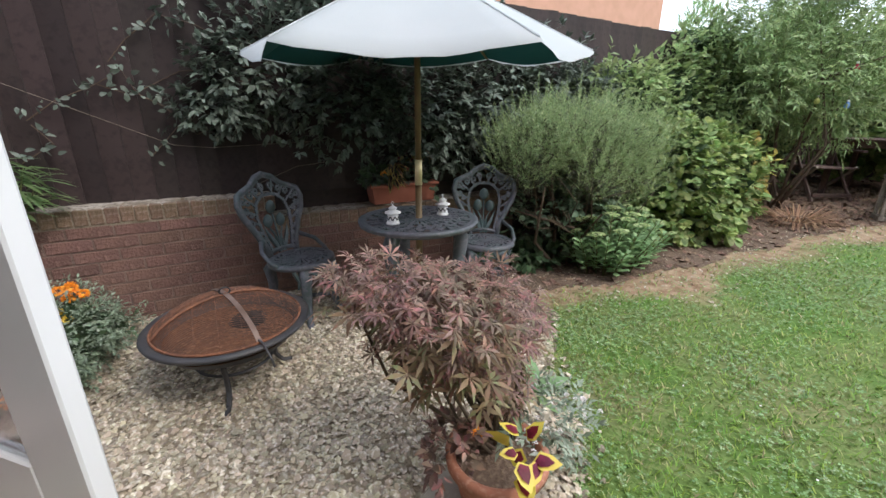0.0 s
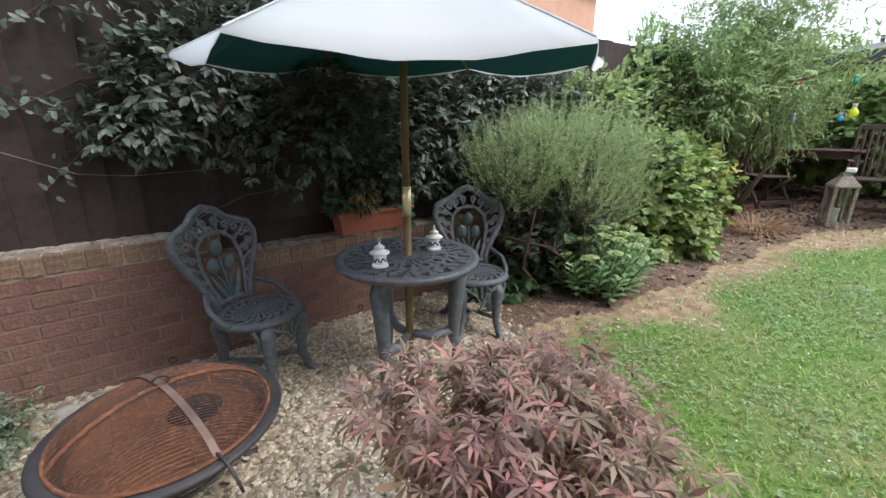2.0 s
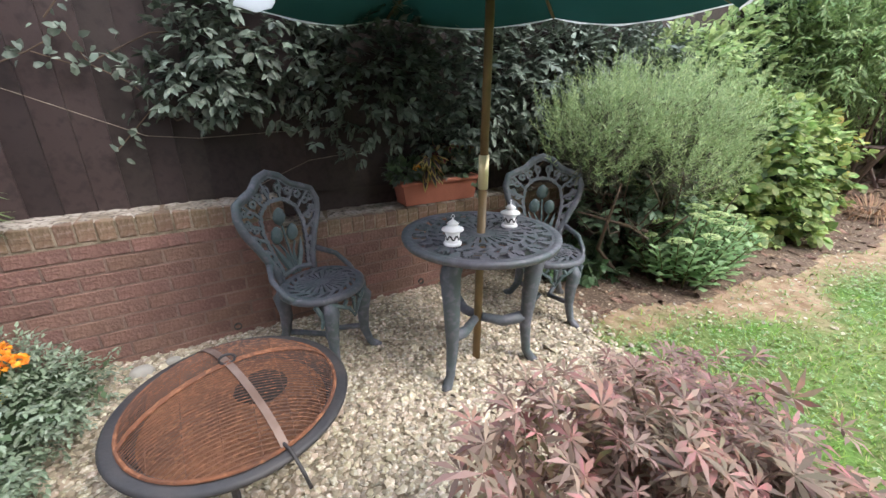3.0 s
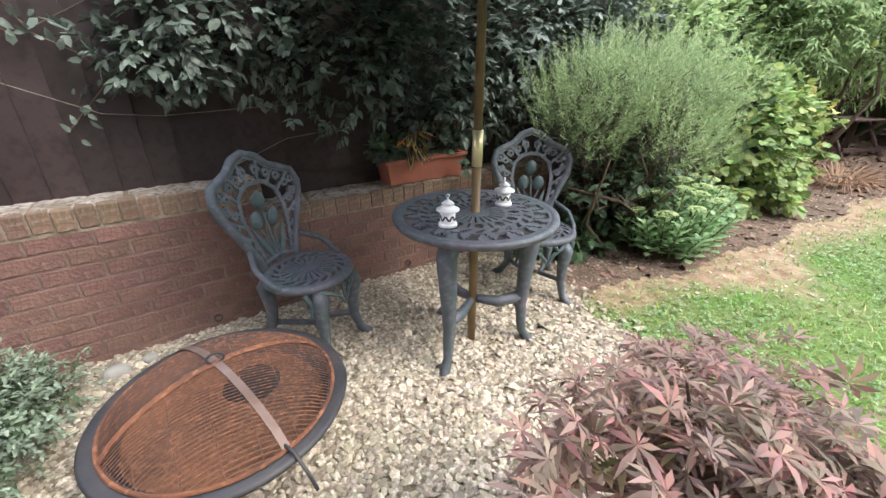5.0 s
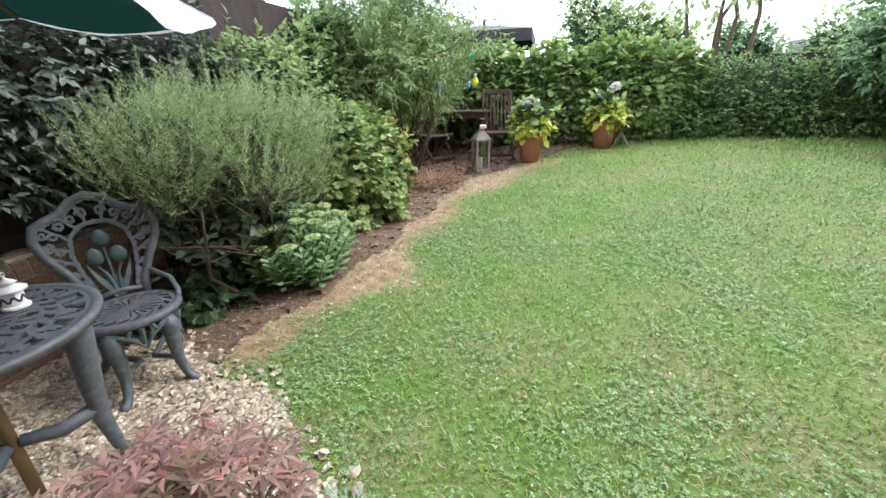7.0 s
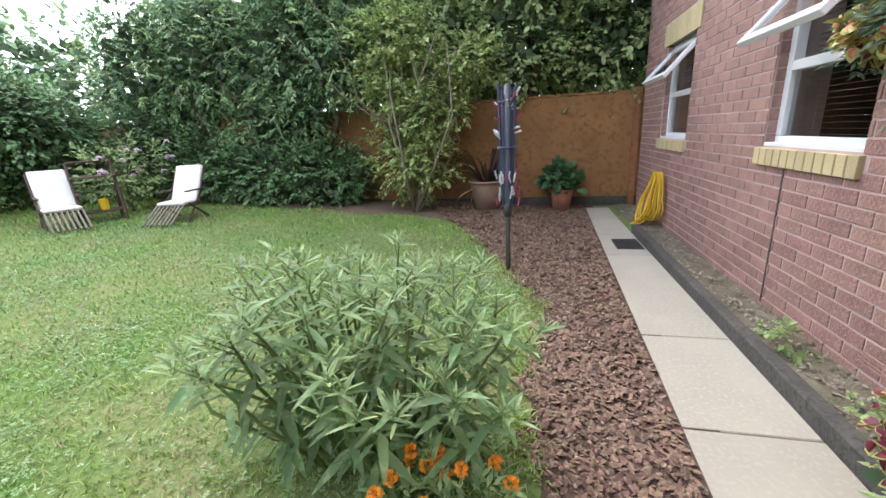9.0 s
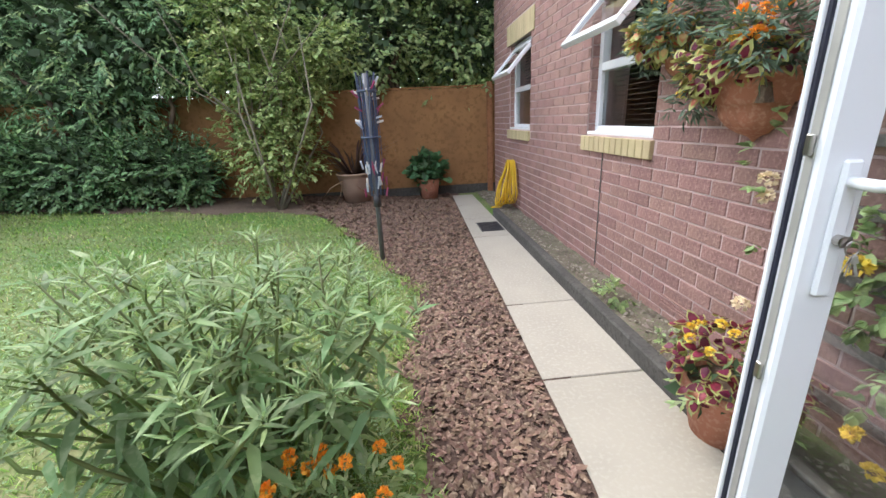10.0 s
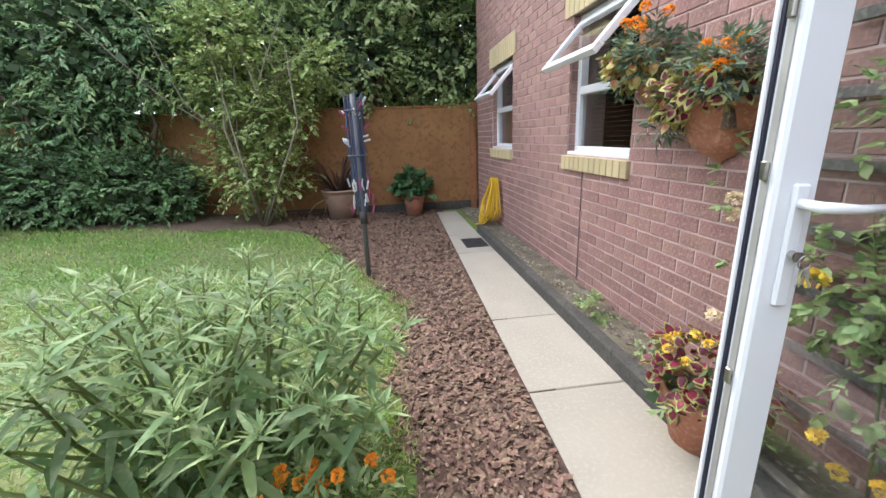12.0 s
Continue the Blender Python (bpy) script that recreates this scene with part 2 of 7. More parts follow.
def lawnmat():
    """Lawn soil and moss; the attribute earth names where the grass is worn away."""
    m = mat("lawn", (0.095, 0.19, 0.03), 0.95, rgb2=(0.20, 0.20, 0.085), rgb3=(0.08, 0.14, 0.025), scale=1.6, fine=45, bump=1.0)
    n, l = m.node_tree.nodes, m.node_tree.links
    b = n["Principled BSDF"]
    src = b.inputs["Base Color"].links[0].from_socket
    at = n.new("ShaderNodeAttribute")
    at.attribute_name = "earth"
    nz = n.new("ShaderNodeTexNoise")
    nz.inputs["Scale"].default_value, nz.inputs["Detail"].default_value = 7, 6
    tc = n.new("ShaderNodeTexCoord")
    l.new(tc.outputs["Object"], nz.inputs["Vector"])
    ad = n.new("ShaderNodeMath")
    ad.operation = "ADD"
    l.new(at.outputs["Fac"], ad.inputs[0])
    l.new(nz.outputs["Fac"], ad.inputs[1])
    mr = n.new("ShaderNodeMapRange")
    nz.inputs["Roughness"].default_value = 0.75
    mr.inputs[1].default_value, mr.inputs[2].default_value = 0.78, 1.12
    l.new(ad.outputs[0], mr.inputs[0])
    n2 = n.new("ShaderNodeTexNoise")
    n2.inputs["Scale"].default_value, n2.inputs["Detail"].default_value = 12, 8
    l.new(tc.outputs["Object"], n2.inputs["Vector"])
    cr = n.new("ShaderNodeValToRGB")
    cr.color_ramp.elements[0].position, cr.color_ramp.elements[0].color = 0.3, (0.20, 0.115, 0.065, 1)
    cr.color_ramp.elements[1].position, cr.color_ramp.elements[1].color = 0.7, (0.40, 0.29, 0.19, 1)
    l.new(n2.outputs["Fac"], cr.inputs[0])
    mx = n.new("ShaderNodeMix")
    mx.data_type = "RGBA"
    l.new(mr.outputs[0], mx.inputs[0])
    l.new(src, mx.inputs[6])
    l.new(cr.outputs[0], mx.inputs[7])
    l.new(mx.outputs[2], b.inputs["Base Color"])
    return m


def glassmat(name, tint=(0.9, 0.93, 0.93)):
    m = bpy.data.materials.new(name)
    m.use_nodes = True
    b = m.node_tree.nodes["Principled BSDF"]
    b.inputs["Base Color"].default_value = (*tint, 1)
    b.inputs["Roughness"].default_value = 0.0
    b.inputs["IOR"].default_value = 1.45
    b.inputs["Transmission Weight"].default_value = 1.0
    return m


M_GLASS = glassmat("clear_glass")
# Near-black colour stands for the unlit inside of the house.
M_DARK = mat("painted_dim_room", (0.05, 0.05, 0.055), 0.9, bump=0)


# ---- builders ----
def rng(seed):
    return np.random.default_rng(seed)


def thing(name, loc, label="", category="", group="", rz=0.0):
    ob = new(name)
    ob.empty_display_size = 0.1
    ob.matrix_world = pose(*loc, 0, 0, rz)
    return tagged(ob, label, category, group)


def mesh_of(name, verts, faces, material, smooth=False):
    me = bpy.data.meshes.new(name)
    me.from_pydata([tuple(v) for v in verts], [], faces)
    me.materials.append(material)
    if smooth:
        me.shade_smooth()
    me.update()
    return me


def part(name, bm, material, parent=None, label="", kind="", smooth=False):
    me = bpy.data.meshes.new(name)
    bm.to_mesh(me)
    bm.free()
    me.materials.append(material)
    if smooth:
        me.shade_smooth()
    ob = new(name, me)
    ob.parent = parent
    return tagged(ob, label, kind=kind)


def put(name, me, parent=None, label="", kind="", category=""):
    ob = new(name, me)
    ob.parent = parent
    return tagged(ob, label, category, kind=kind)


def box(bm, x0, y0, z0, x1, y1, z1, bev=0.0, m=None):
    r = bmesh.ops.create_cube(bm, size=1.0)
    vs = r["verts"]
    for v in vs:
        v.co = Vector(((x0 + x1) / 2 + v.co.x * (x1 - x0), (y0 + y1) / 2 + v.co.y * (y1 - y0), (z0 + z1) / 2 + v.co.z * (z1 - z0)))
    if m is not None:
        for v in vs:
            v.co = m @ v.co
    if bev:
        es = list({e for v in vs for e in v.link_edges})
        bmesh.ops.bevel(bm, geom=es, offset=bev, segments=1, affect="EDGES")


def boxes(*bs, bev=0.0, m=None):
    bm = bmesh.new()
    for b in bs:
        box(bm, *b, bev=bev, m=m)
    return bm


def lathe(bm, prof, seg=24, m=None, rib=0.0, nrib=0):
    """Turns a profile of (radius, height) about z; closed rings only where the radius is above zero."""
    rings = []
    for r, z in prof:
        if r < 1e-5:
            rings.append([bm.verts.new((0, 0, z))])
        else:
            rings.append([bm.verts.new(((r + rib * math.cos(nrib * 2 * math.pi * i / seg)) * math.cos(2 * math.pi * i / seg), (r + rib * math.cos(nrib * 2 * math.pi * i / seg)) * math.sin(2 * math.pi * i / seg), z)) for i in range(seg)])
    for a, b in zip(rings, rings[1:]):
        for i in range(seg):
            j = (i + 1) % seg
            if len(a) == 1 and len(b) > 1:
                bm.faces.new((a[0], b[j], b[i]))
            elif len(b) == 1 and len(a) > 1:
                bm.faces.new((a[i], a[j], b[0]))
            elif len(a) > 1:
                bm.faces.new((a[i], a[j], b[j], b[i]))
    if m is not None:
        for ring in rings:
            for v in ring:
                v.co = m @ v.co
    return bm


def tube(bm, pts, r, seg=6, caps=True):
    """A round bar along points; r is one radius or one a point."""
    pts = [Vector(p) for p in pts]
    rs = r if isinstance(r, (list, tuple)) else [r] * len(pts)
    rings = []
    up = Vector((0, 0, 1))
    side = None
    for i, p in enumerate(pts):
        d = (pts[min(i + 1, len(pts) - 1)] - pts[max(i - 1, 0)]).normalized()
        if side is None:
            side = d.cross(up if abs(d.z) < 0.95 else Vector((1, 0, 0))).normalized()
        else:
            side = (side - d * side.dot(d)).normalized()
        o = d.cross(side)
        rings.append([bm.verts.new(p + (side * math.cos(a) + o * math.sin(a)) * rs[i]) for a in [2 * math.pi * k / seg for k in range(seg)]])
    for a, b in zip(rings, rings[1:]):
        for i in range(seg):
            j = (i + 1) % seg
            bm.faces.new((a[i], a[j], b[j], b[i]))
    if caps:
        bm.faces.new(rings[0][::-1])
        bm.faces.new(rings[-1])
    return bm


def arc(cx, cz, r, a0, a1, n, y=0.0):
    return [(cx + r * math.cos(radians(a0 + (a1 - a0) * i / n)), y, cz + r * math.sin(radians(a0 + (a1 - a0) * i / n))) for i in range(n + 1)]


# leaf templates: x along the leaf from 0 to 1, y across, z up
def T_leaf(w=0.45, fold=0.08, droop=0.15):
    v = [(0, 0, 0), (0.3, w / 2, fold), (0.3, 0, 0), (0.3, -w / 2, fold), (0.7, w * 0.38, fold * 0.6 - droop * 0.5), (0.7, 0, -droop * 0.5), (0.7, -w * 0.38, fold * 0.6 - droop * 0.5), (1, 0, -droop)]
    f = [(0, 2, 1), (0, 3, 2), (1, 2, 5, 4), (2, 3, 6, 5), (4, 5, 7), (5, 6, 7)]
    return v, f


def T_flat(w=0.5, droop=0.1):
    return [(0, 0, 0), (0.45, w / 2, 0.04), (1, 0, -droop), (0.45, -w / 2, 0.04)], [(0, 1, 2, 3)]


def T_blade(w=0.1, bend=0.3):
    return [(0, w / 2, 0), (0, -w / 2, 0), (0.6, -w * 0.4, bend * 0.2), (0.6, w * 0.4, bend * 0.2), (1, 0, bend)], [(0, 1, 2, 3), (3, 2, 4)]


def T_star(k=7, w=0.16):
    """A palmate leaf with k pointed lobes."""
    v, f = [], []
    for i in range(k):
        a = radians(-125 + 250 * i / (k - 1))
        ln = (0.62 + 0.38 * math.cos(a * 0.8))
        c, s = math.cos(a), math.sin(a)
        b = len(v)
        for (x, y, z) in ((0, 0, 0), (ln * 0.5, w / 2, 0.03), (ln, 0, -0.12 * ln), (ln * 0.5, -w / 2, 0.03)):
            v.append((0.3 + (x * c - y * s) * 0.7, (x * s + y * c) * 0.7, z + 0.002 * i))
        f.append((b, b + 1, b + 2, b + 3))
    return v, f


def T_round(k=7):
    v = [(0, 0, 0)] + [(0.5 - 0.5 * math.cos(2 * math.pi * (i + 0.5) / k) * 0.98, 0.5 * math.sin(2 * math.pi * (i + 0.5) / k), 0.03 if i % 2 else -0.04) for i in range(k)]
    return v[1:], [tuple(range(k))]


def T_clover():
    v, f = [], []
    for i in range(3):
        a = radians(120 * i)
        b = len(v)
        for x, y in ((0, 0), (0.35, 0.26), (0.55, 0), (0.35, -0.26)):
            v.append((x * math.cos(a) - y * math.sin(a), x * math.sin(a) + y * math.cos(a), 0))
        f.append((b, b + 1, b + 2, b + 3))
    return v, f


def unit(a):
    return a / np.maximum(np.linalg.norm(a, axis=1, keepdims=True), 1e-9)


def scatter(name, tpl, pts, dirs, ups, size, material, parent=None, label="", kind=""):
    """One mesh of many leaves: each is the template laid along dirs with ups as its face."""
    tv, tf = np.array(tpl[0], float), tpl[1]
    n, k = len(pts), len(tv)
    d = unit(dirs)
    s = unit(np.cross(ups, d) + 1e-6)
    u = np.cross(d, s)
    size = np.broadcast_to(np.asarray(size, float), (n,))[:, None, None]
    co = pts[:, None, :] + size * (tv[None, :, 0:1] * d[:, None] + tv[None, :, 1:2] * s[:, None] + tv[None, :, 2:3] * u[:, None])
    me = bpy.data.meshes.new(name)
    me.vertices.add(n * k)
    me.vertices.foreach_set("co", co.reshape(-1))
    ln = np.array([len(f) for f in tf])
    loops = (np.array([i for f in tf for i in f])[None] + (np.arange(n) * k)[:, None]).reshape(-1)
    me.loops.add(len(loops))
    me.loops.foreach_set("vertex_index", loops.astype(np.int32))
    tot = np.tile(ln, n)
    me.polygons.add(len(tot))
    me.polygons.foreach_set("loop_start", (np.cumsum(tot) - tot).astype(np.int32))
    me.update(calc_edges=True)
    me.materials.append(material)
    ob = new(name, me)
    ob.parent = parent
    return tagged(ob, label, kind=kind)


def cloud(r, blobs, n, lo=0.7, hi=1.05, lump=0.18, zmin=None):
    """Points near the surfaces of ellipsoids (x, y, z, rx, ry, rz), with lumps; and the way outward."""
    w = np.array([b[3] * b[4] + b[4] * b[5] + b[3] * b[5] for b in blobs])
    c = r.choice(len(blobs), n, p=w / w.sum())
    B = np.array(blobs, float)[c]
    d = unit(r.normal(size=(n, 3)))
    q = d * 4.3 + B[:, :3] * 1.7
    h = np.sin(q[:, 0] * 1.3 + np.sin(q[:, 1] * 2.1)) * np.sin(q[:, 1] * 1.9 + q[:, 2]) + 0.6 * np.sin(q[:, 2] * 3.1 + q[:, 0] * 2.7)
    rad = r.uniform(lo, hi, n) ** 0.7 + lump * h
    p = B[:, :3] + d * B[:, 3:6] * rad[:, None]
    if zmin is not None:
        k = p[:, 2] > zmin
        p, d = p[k], d[k]
    return p, d


def bush(parent, seed, blobs, n, size, material, tpl=None, name="foliage", lo=0.6, hi=1.05, droop=0.3, wild=0.6, up=0.0, zmin=None, lump=0.18, label="", core=None, per=6, twig=2.6):
    """Foliage of short leafy twigs set over ellipsoids."""
    r = rng(seed)
    L = min(size * twig, 0.6 * min(min(b[3:6]) for b in blobs))
    p, d = cloud(r, blobs, max(n // per, 4), lo, hi - 0.1, lump, zmin)
    dirn = unit(d + r.normal(size=p.shape) * wild * 0.8 + np.array([0, 0, 0.25 + up - droop * 0.3]))
    side = unit(np.cross(dirn, np.array([0.05, 0.02, 1.0])) + r.normal(size=p.shape) * 0.25)
    P_, D_, U_ = [], [], []
    for j in range(per):
        s = (j + 0.6) / per
        P_.append(p + dirn * L * s - np.array([0, 0, 0.35 * droop * L]) * s * s)
        sg = 1.0 if j % 2 else -1.0
        D_.append(dirn * (0.45 + 0.8 * s) + side * sg * (1.05 - 0.7 * s) + r.normal(size=p.shape) * 0.22 - np.array([0, 0, droop * 0.5]))
        U_.append(d * 0.55 + np.array([0, 0, 0.9]) + r.normal(size=p.shape) * 0.3)
    p, dd, uu = np.concatenate(P_), np.concatenate(D_), np.concatenate(U_)
    if zmin is not None:
        k = p[:, 2] > zmin
        p, dd, uu = p[k], dd[k], uu[k]
    ob = scatter(name, tpl or T_leaf(), p, dd, uu, size * r.uniform(0.6, 1.2, len(p)), material, parent, label)
    # Sparser large leaves fill the inside, mostly in a shade-darkened green.
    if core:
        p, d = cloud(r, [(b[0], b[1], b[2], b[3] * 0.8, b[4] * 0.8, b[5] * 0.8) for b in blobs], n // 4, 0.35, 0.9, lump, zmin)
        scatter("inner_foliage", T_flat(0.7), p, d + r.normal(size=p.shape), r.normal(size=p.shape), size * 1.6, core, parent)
    return ob


def stems(parent, seed, base, tips, rad, material=None, name="stem", bend=0.1, seg=5, joined=True):
    """Bent tapering stems from a base point to each tip."""
    r = rng(seed)
    bm = bmesh.new()
    b = Vector(base)
    for t in tips:
        t = Vector(t)
        s = b + Vector(r.normal(size=3) * [rad * 4, rad * 4, 0])
        mid = (s + t) / 2 + Vector(r.normal(size=3) * bend * (t - s).length)
        tube(bm, [s, s.lerp(mid, 0.6), mid, mid.lerp(t, 0.6), t], [rad, rad * 0.85, rad * 0.7, rad * 0.5, rad * 0.3], seg)
    return part(name, bm, material or M_TWIG, parent, smooth=True, kind="stuff" if len(tips) > 1 else "")


# ---- ground ----
def smooth(a, b, v):
    k = min(max((v - a) / (b - a), 0), 1)
    return k * k * (3 - 2 * k)


def gh(x, y):
    """Height of the ground."""
    g = 0.046 + 0.047 * min(max(x, 0), 9) + 0.05 * min(max(-y, -1.5), 2.4)
    k = (1 - smooth(0.4, 0.9, x)) * smooth(0.3, 0.9, -y)
    g = g * (1 - k) + 0.16 * k
    k = smooth(1.0, 1.5, y) * (1 - smooth(1.7, 2.3, x))
    return g * (1 - k) + 0.04 * k


def axis(lo, hi, step, far):
    a = list(np.arange(lo, hi, step))
    return [-far, -far / 3, lo - 12, lo - 3] + a + [hi, hi + 3, hi + 12, far / 3, far]


def sheet(name, xs, ys, f, material, lift=0.0, inside=None, label="", kind="structure"):
    vs = [(x, y, f(x, y) + lift) for y in ys for x in xs]
    w = len(xs)
    fs = [(j * w + i, j * w + i + 1, (j + 1) * w + i + 1, (j + 1) * w + i) for j in range(len(ys) - 1) for i in range(w - 1)
          if inside is None or inside((xs[i] + xs[i + 1]) / 2, (ys[j] + ys[j + 1]) / 2)]
    me = mesh_of(name, vs, fs, material, True)
    ob = new(name, me)
    return tagged(ob, label, kind=kind)


def gravel_edge(y):
    return 1.62 + 0.28 * (y - 1.6) if y > 1.6 else 1.62 - 0.75 * (1.6 - y)


def in_gravel(x, y):
    return y < 2.86 and y > 0.55 and x < gravel_edge(y) + 0.04 * math.sin(y * 9)


def bark_edge(y):
    """The lawn side of the bark bed by the house."""
    if y > -2.6:
        return 0.42 + 0.05 * math.sin(y * 3)
    return 0.42 + 0.45 * (-2.6 - y) + 0.1 * (max(0, -4.2 - y)) ** 1.5


PL_EDGE = lambda y: -0.085 + 0.034 * y


def in_bark(x, y):
    return -6.2 < y < -0.55 and PL_EDGE(y) - 0.12 < x < bark_edge(y) + 0.03 * math.sin(y * 14)


def bed_edge(x):
    """The near side of the planted bed along the long fence: y at x."""
    if x < 2.9:
        return 1.95 - 0.25 * (x - 1.9)
    if x < 5.4:
        return 1.70 - 0.12 * (x - 2.9)
    return 1.40 - 0.60 * (x - 5.4) - 0.12 * max(0, x - 6.2) ** 2


def in_bed(x, y):
    return x > 1.75 and y > bed_edge(x) + 0.05 * math.sin(x * 7) and y < 3.2


def in_back(x, y):
    return y < -4.75 - 0.12 * x + 0.06 * math.sin(x * 5) and x > 1.0 and y > -6.2


GX, GY = axis(-3, 10, 0.1, 400), axis(-7, 4, 0.1, 400)
ground = sheet("ground", GX, GY, gh, lawnmat(), label="short patchy green lawn with clover")
fine = lambda a, b, s: [a + s * i for i in range(int(round((b - a) / s)) + 1)]
sheet("soil_bed", fine(1.7, 8.9, 0.05), fine(-1.6, 3.2, 0.05), gh, M_SOIL, 0.006, in_bed, "bare brown soil strewn with bark beside the lawn")
sheet("soil_bed_far", fine(0.9, 8.0, 0.1), fine(-6.2, -4.6, 0.08), gh, M_SOIL, 0.006, in_back, "dark soil under the trees")
sheet("gravel_base", fine(-3.4, 2.1, 0.08), fine(0.55, 2.87, 0.08), gh, mat("gravel_dust", (0.28, 0.23, 0.16), 1.0, rgb2=(0.2, 0.16, 0.11), scale=9, fine=80, bump=1), 0.006, in_gravel, "pale dusty gravel bed")
sheet("bark_base", fine(-0.44, 2.6, 0.035), fine(-6.2, -0.5, 0.035), gh, mat("bark_dust", (0.105, 0.062, 0.045), 1.0, rgb2=(0.06, 0.036, 0.027), scale=9, fine=80, bump=1), 0.006, in_bark, "dark bark mulch bed")


def earth(x, y):
    """How far the grass is worn off, 0 to 1."""
    if x < 1.2 or x > 7.5 or y < -2.5:
        return 0.0
    e = bed_edge(x)
    w = 0.26 + 0.08 * math.sin(x * 5) + 0.28 * smooth(4.2, 5.6, x) + 0.16 * math.exp(-((x - 2.7) / 0.35) ** 2)
    v = smooth(-w - 0.34, -w + 0.22, y - e)
    return v * (1 - smooth(6.2, 7.2, x)) * smooth(1.3, 1.9, x)


ea = ground.data.attributes.new("earth", "FLOAT", "POINT")
co = np.empty(len(ground.data.vertices) * 3)
ground.data.vertices.foreach_get("co", co)
co = co.reshape(-1, 3)
ea.data.foreach_set("value", np.array([earth(float(a), float(b)) * 0.62 for a, b in co[:, :2]]))

# path slabs and sleeper
path = thing("path", (0, 0, 0), "", "")
tagged(path, "pale concrete slab path along the house", "", kind="structure")
for ya, yb in ((-0.1, -0.66), (-0.66, -1.41), (-1.41, -2.16), (-2.16, -3.68), (-3.68, -4.45), (-4.45, -5.2), (-5.2, -6.0)):
    bm = boxes((-0.60, yb + 0.006, 0.06, -0.16, ya, 0.168), bev=0.005)
    for v in bm.verts:
        if v.co.x > -0.3:
            v.co.x += PL_EDGE(v.co.y) + 0.16
    part("slab", bm, M_PAVE, path)
part("joint_filler", boxes((-0.595, -6.0, 0.05, -0.30, -0.1, 0.160)), M_SOIL, path)
part("sleeper", boxes((-0.672, -4.55, 0.05, -0.602, -0.1, 0.25), bev=0.008), M_TIMBER, None, "weathered dark timber edging board", "structure")
sheet("wall_foot_soil", fine(-0.96, -0.68, 0.07), fine(-6.2, -0.1, 0.1), lambda x, y: 0.178 + 0.010 * math.sin(y * 11 + x * 30), mat("grit_soil", (0.20, 0.165, 0.13), 1.0, rgb2=(0.12, 0.095, 0.07), rgb3=(0.13, 0.16, 0.07), scale=9, fine=80, bump=1.0), 0, None, "grit and soil between sleeper and house")
bm = boxes((-0.58, -4.22, 0.166, -0.34, -3.86, 0.174), bev=0.002)
for i in range(11):
    box(bm, -0.57, -4.205 + i * 0.031, 0.174, -0.35, -4.193 + i * 0.031, 0.178)
dc = thing("drain_cover", (0, 0, 0), "dark grey metal drain cover set in the path", "drain cover")
part("cover", bm, M_BLACK, dc)

# ---- house ----
HX = -0.962
house = thing("house", (HX, -3, 0), "red brick house wall with white windows", "house")
house["kind"] = "structure"
WINS = [(-2.93, -2.10, 1.13, 2.08), (-5.16, -4.32, 1.13, 2.08)]
DOOR = (-0.44, 1.50, 0.20, 2.22)
HOLES = [(a, b, c, d) for a, b, c, d in WINS] + [DOOR]


def hparts(y0, y1, z0, z1, holes):
    """Rectangles of a wall around its holes."""
    ys = sorted({y0, y1, *[v for h in holes for v in h[:2] if y0 < v < y1]})
    zs = sorted({z0, z1, *[v for h in holes for v in h[2:] if z0 < v < z1]})
    for a, b in zip(ys, ys[1:]):
        for c, d in zip(zs, zs[1:]):
            if not any(h[0] <= (a + b) / 2 <= h[1] and h[2] <= (c + d) / 2 <= h[3] for h in holes):
                yield a, b, c, d


bm = bmesh.new()
for a, b, c, d in hparts(-6.02, 1.85, 0.0, 5.2, HOLES):
    box(bm, HX - 0.30, a, c, HX - 0.0045, b, d)
wm = part("wall", bm, M_MORTAR)
wm.parent = house
wm.matrix_parent_inverse = house.matrix_world.inverted()
tagged(wm, "pink mortar behind the bricks")
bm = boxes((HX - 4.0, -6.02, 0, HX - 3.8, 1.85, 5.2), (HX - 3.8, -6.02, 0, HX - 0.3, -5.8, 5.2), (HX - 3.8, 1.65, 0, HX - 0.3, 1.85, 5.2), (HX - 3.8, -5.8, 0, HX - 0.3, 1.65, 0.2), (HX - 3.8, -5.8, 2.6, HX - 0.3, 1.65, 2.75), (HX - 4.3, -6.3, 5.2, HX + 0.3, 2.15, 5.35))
ob = part("inner_wall", bm, M_DARK, house, "plain room shell coloured dark for its unlit inside")
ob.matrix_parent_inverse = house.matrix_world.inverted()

# ---- garden wall and long fence ----
FY = 3.07
fence = thing("fence_long", (0, FY, 0), "dark brown vertical board fence on a brick wall")
fence["kind"] = "structure"
r = rng(5)
fm = {}
x = -4.0
k = 0
while x < 9.0:
    w = 0.118
    key = k % 4
    if key not in fm:
        bm = bmesh.new()
        vs = [bm.verts.new(c) for z in (0.73, 2.15 + 0.0 * key) for c in ((0, 0, z), (w + 0.008, 0, z), (w + 0.008, -0.030 + 0.003 * key, z), (0.0, -0.008, z))]
        for q in ((0, 1, 2, 3), (7, 6, 5, 4), (0, 4, 5, 1), (1, 5, 6, 2), (2, 6, 7, 3), (3, 7, 4, 0)):
            bm.faces.new([vs[i] for i in q])
        me = bpy.data.meshes.new("board")
        bm.to_mesh(me)
        bm.free()
        me.materials.append(M_FENCE)
        fm[key] = me
    b = put("board", fm[key], fence)
    b.location = (x, -0.03 + float(r.uniform(-0.002, 0.002)), float(r.uniform(-0.006, 0.006)))
    x += w
    k += 1
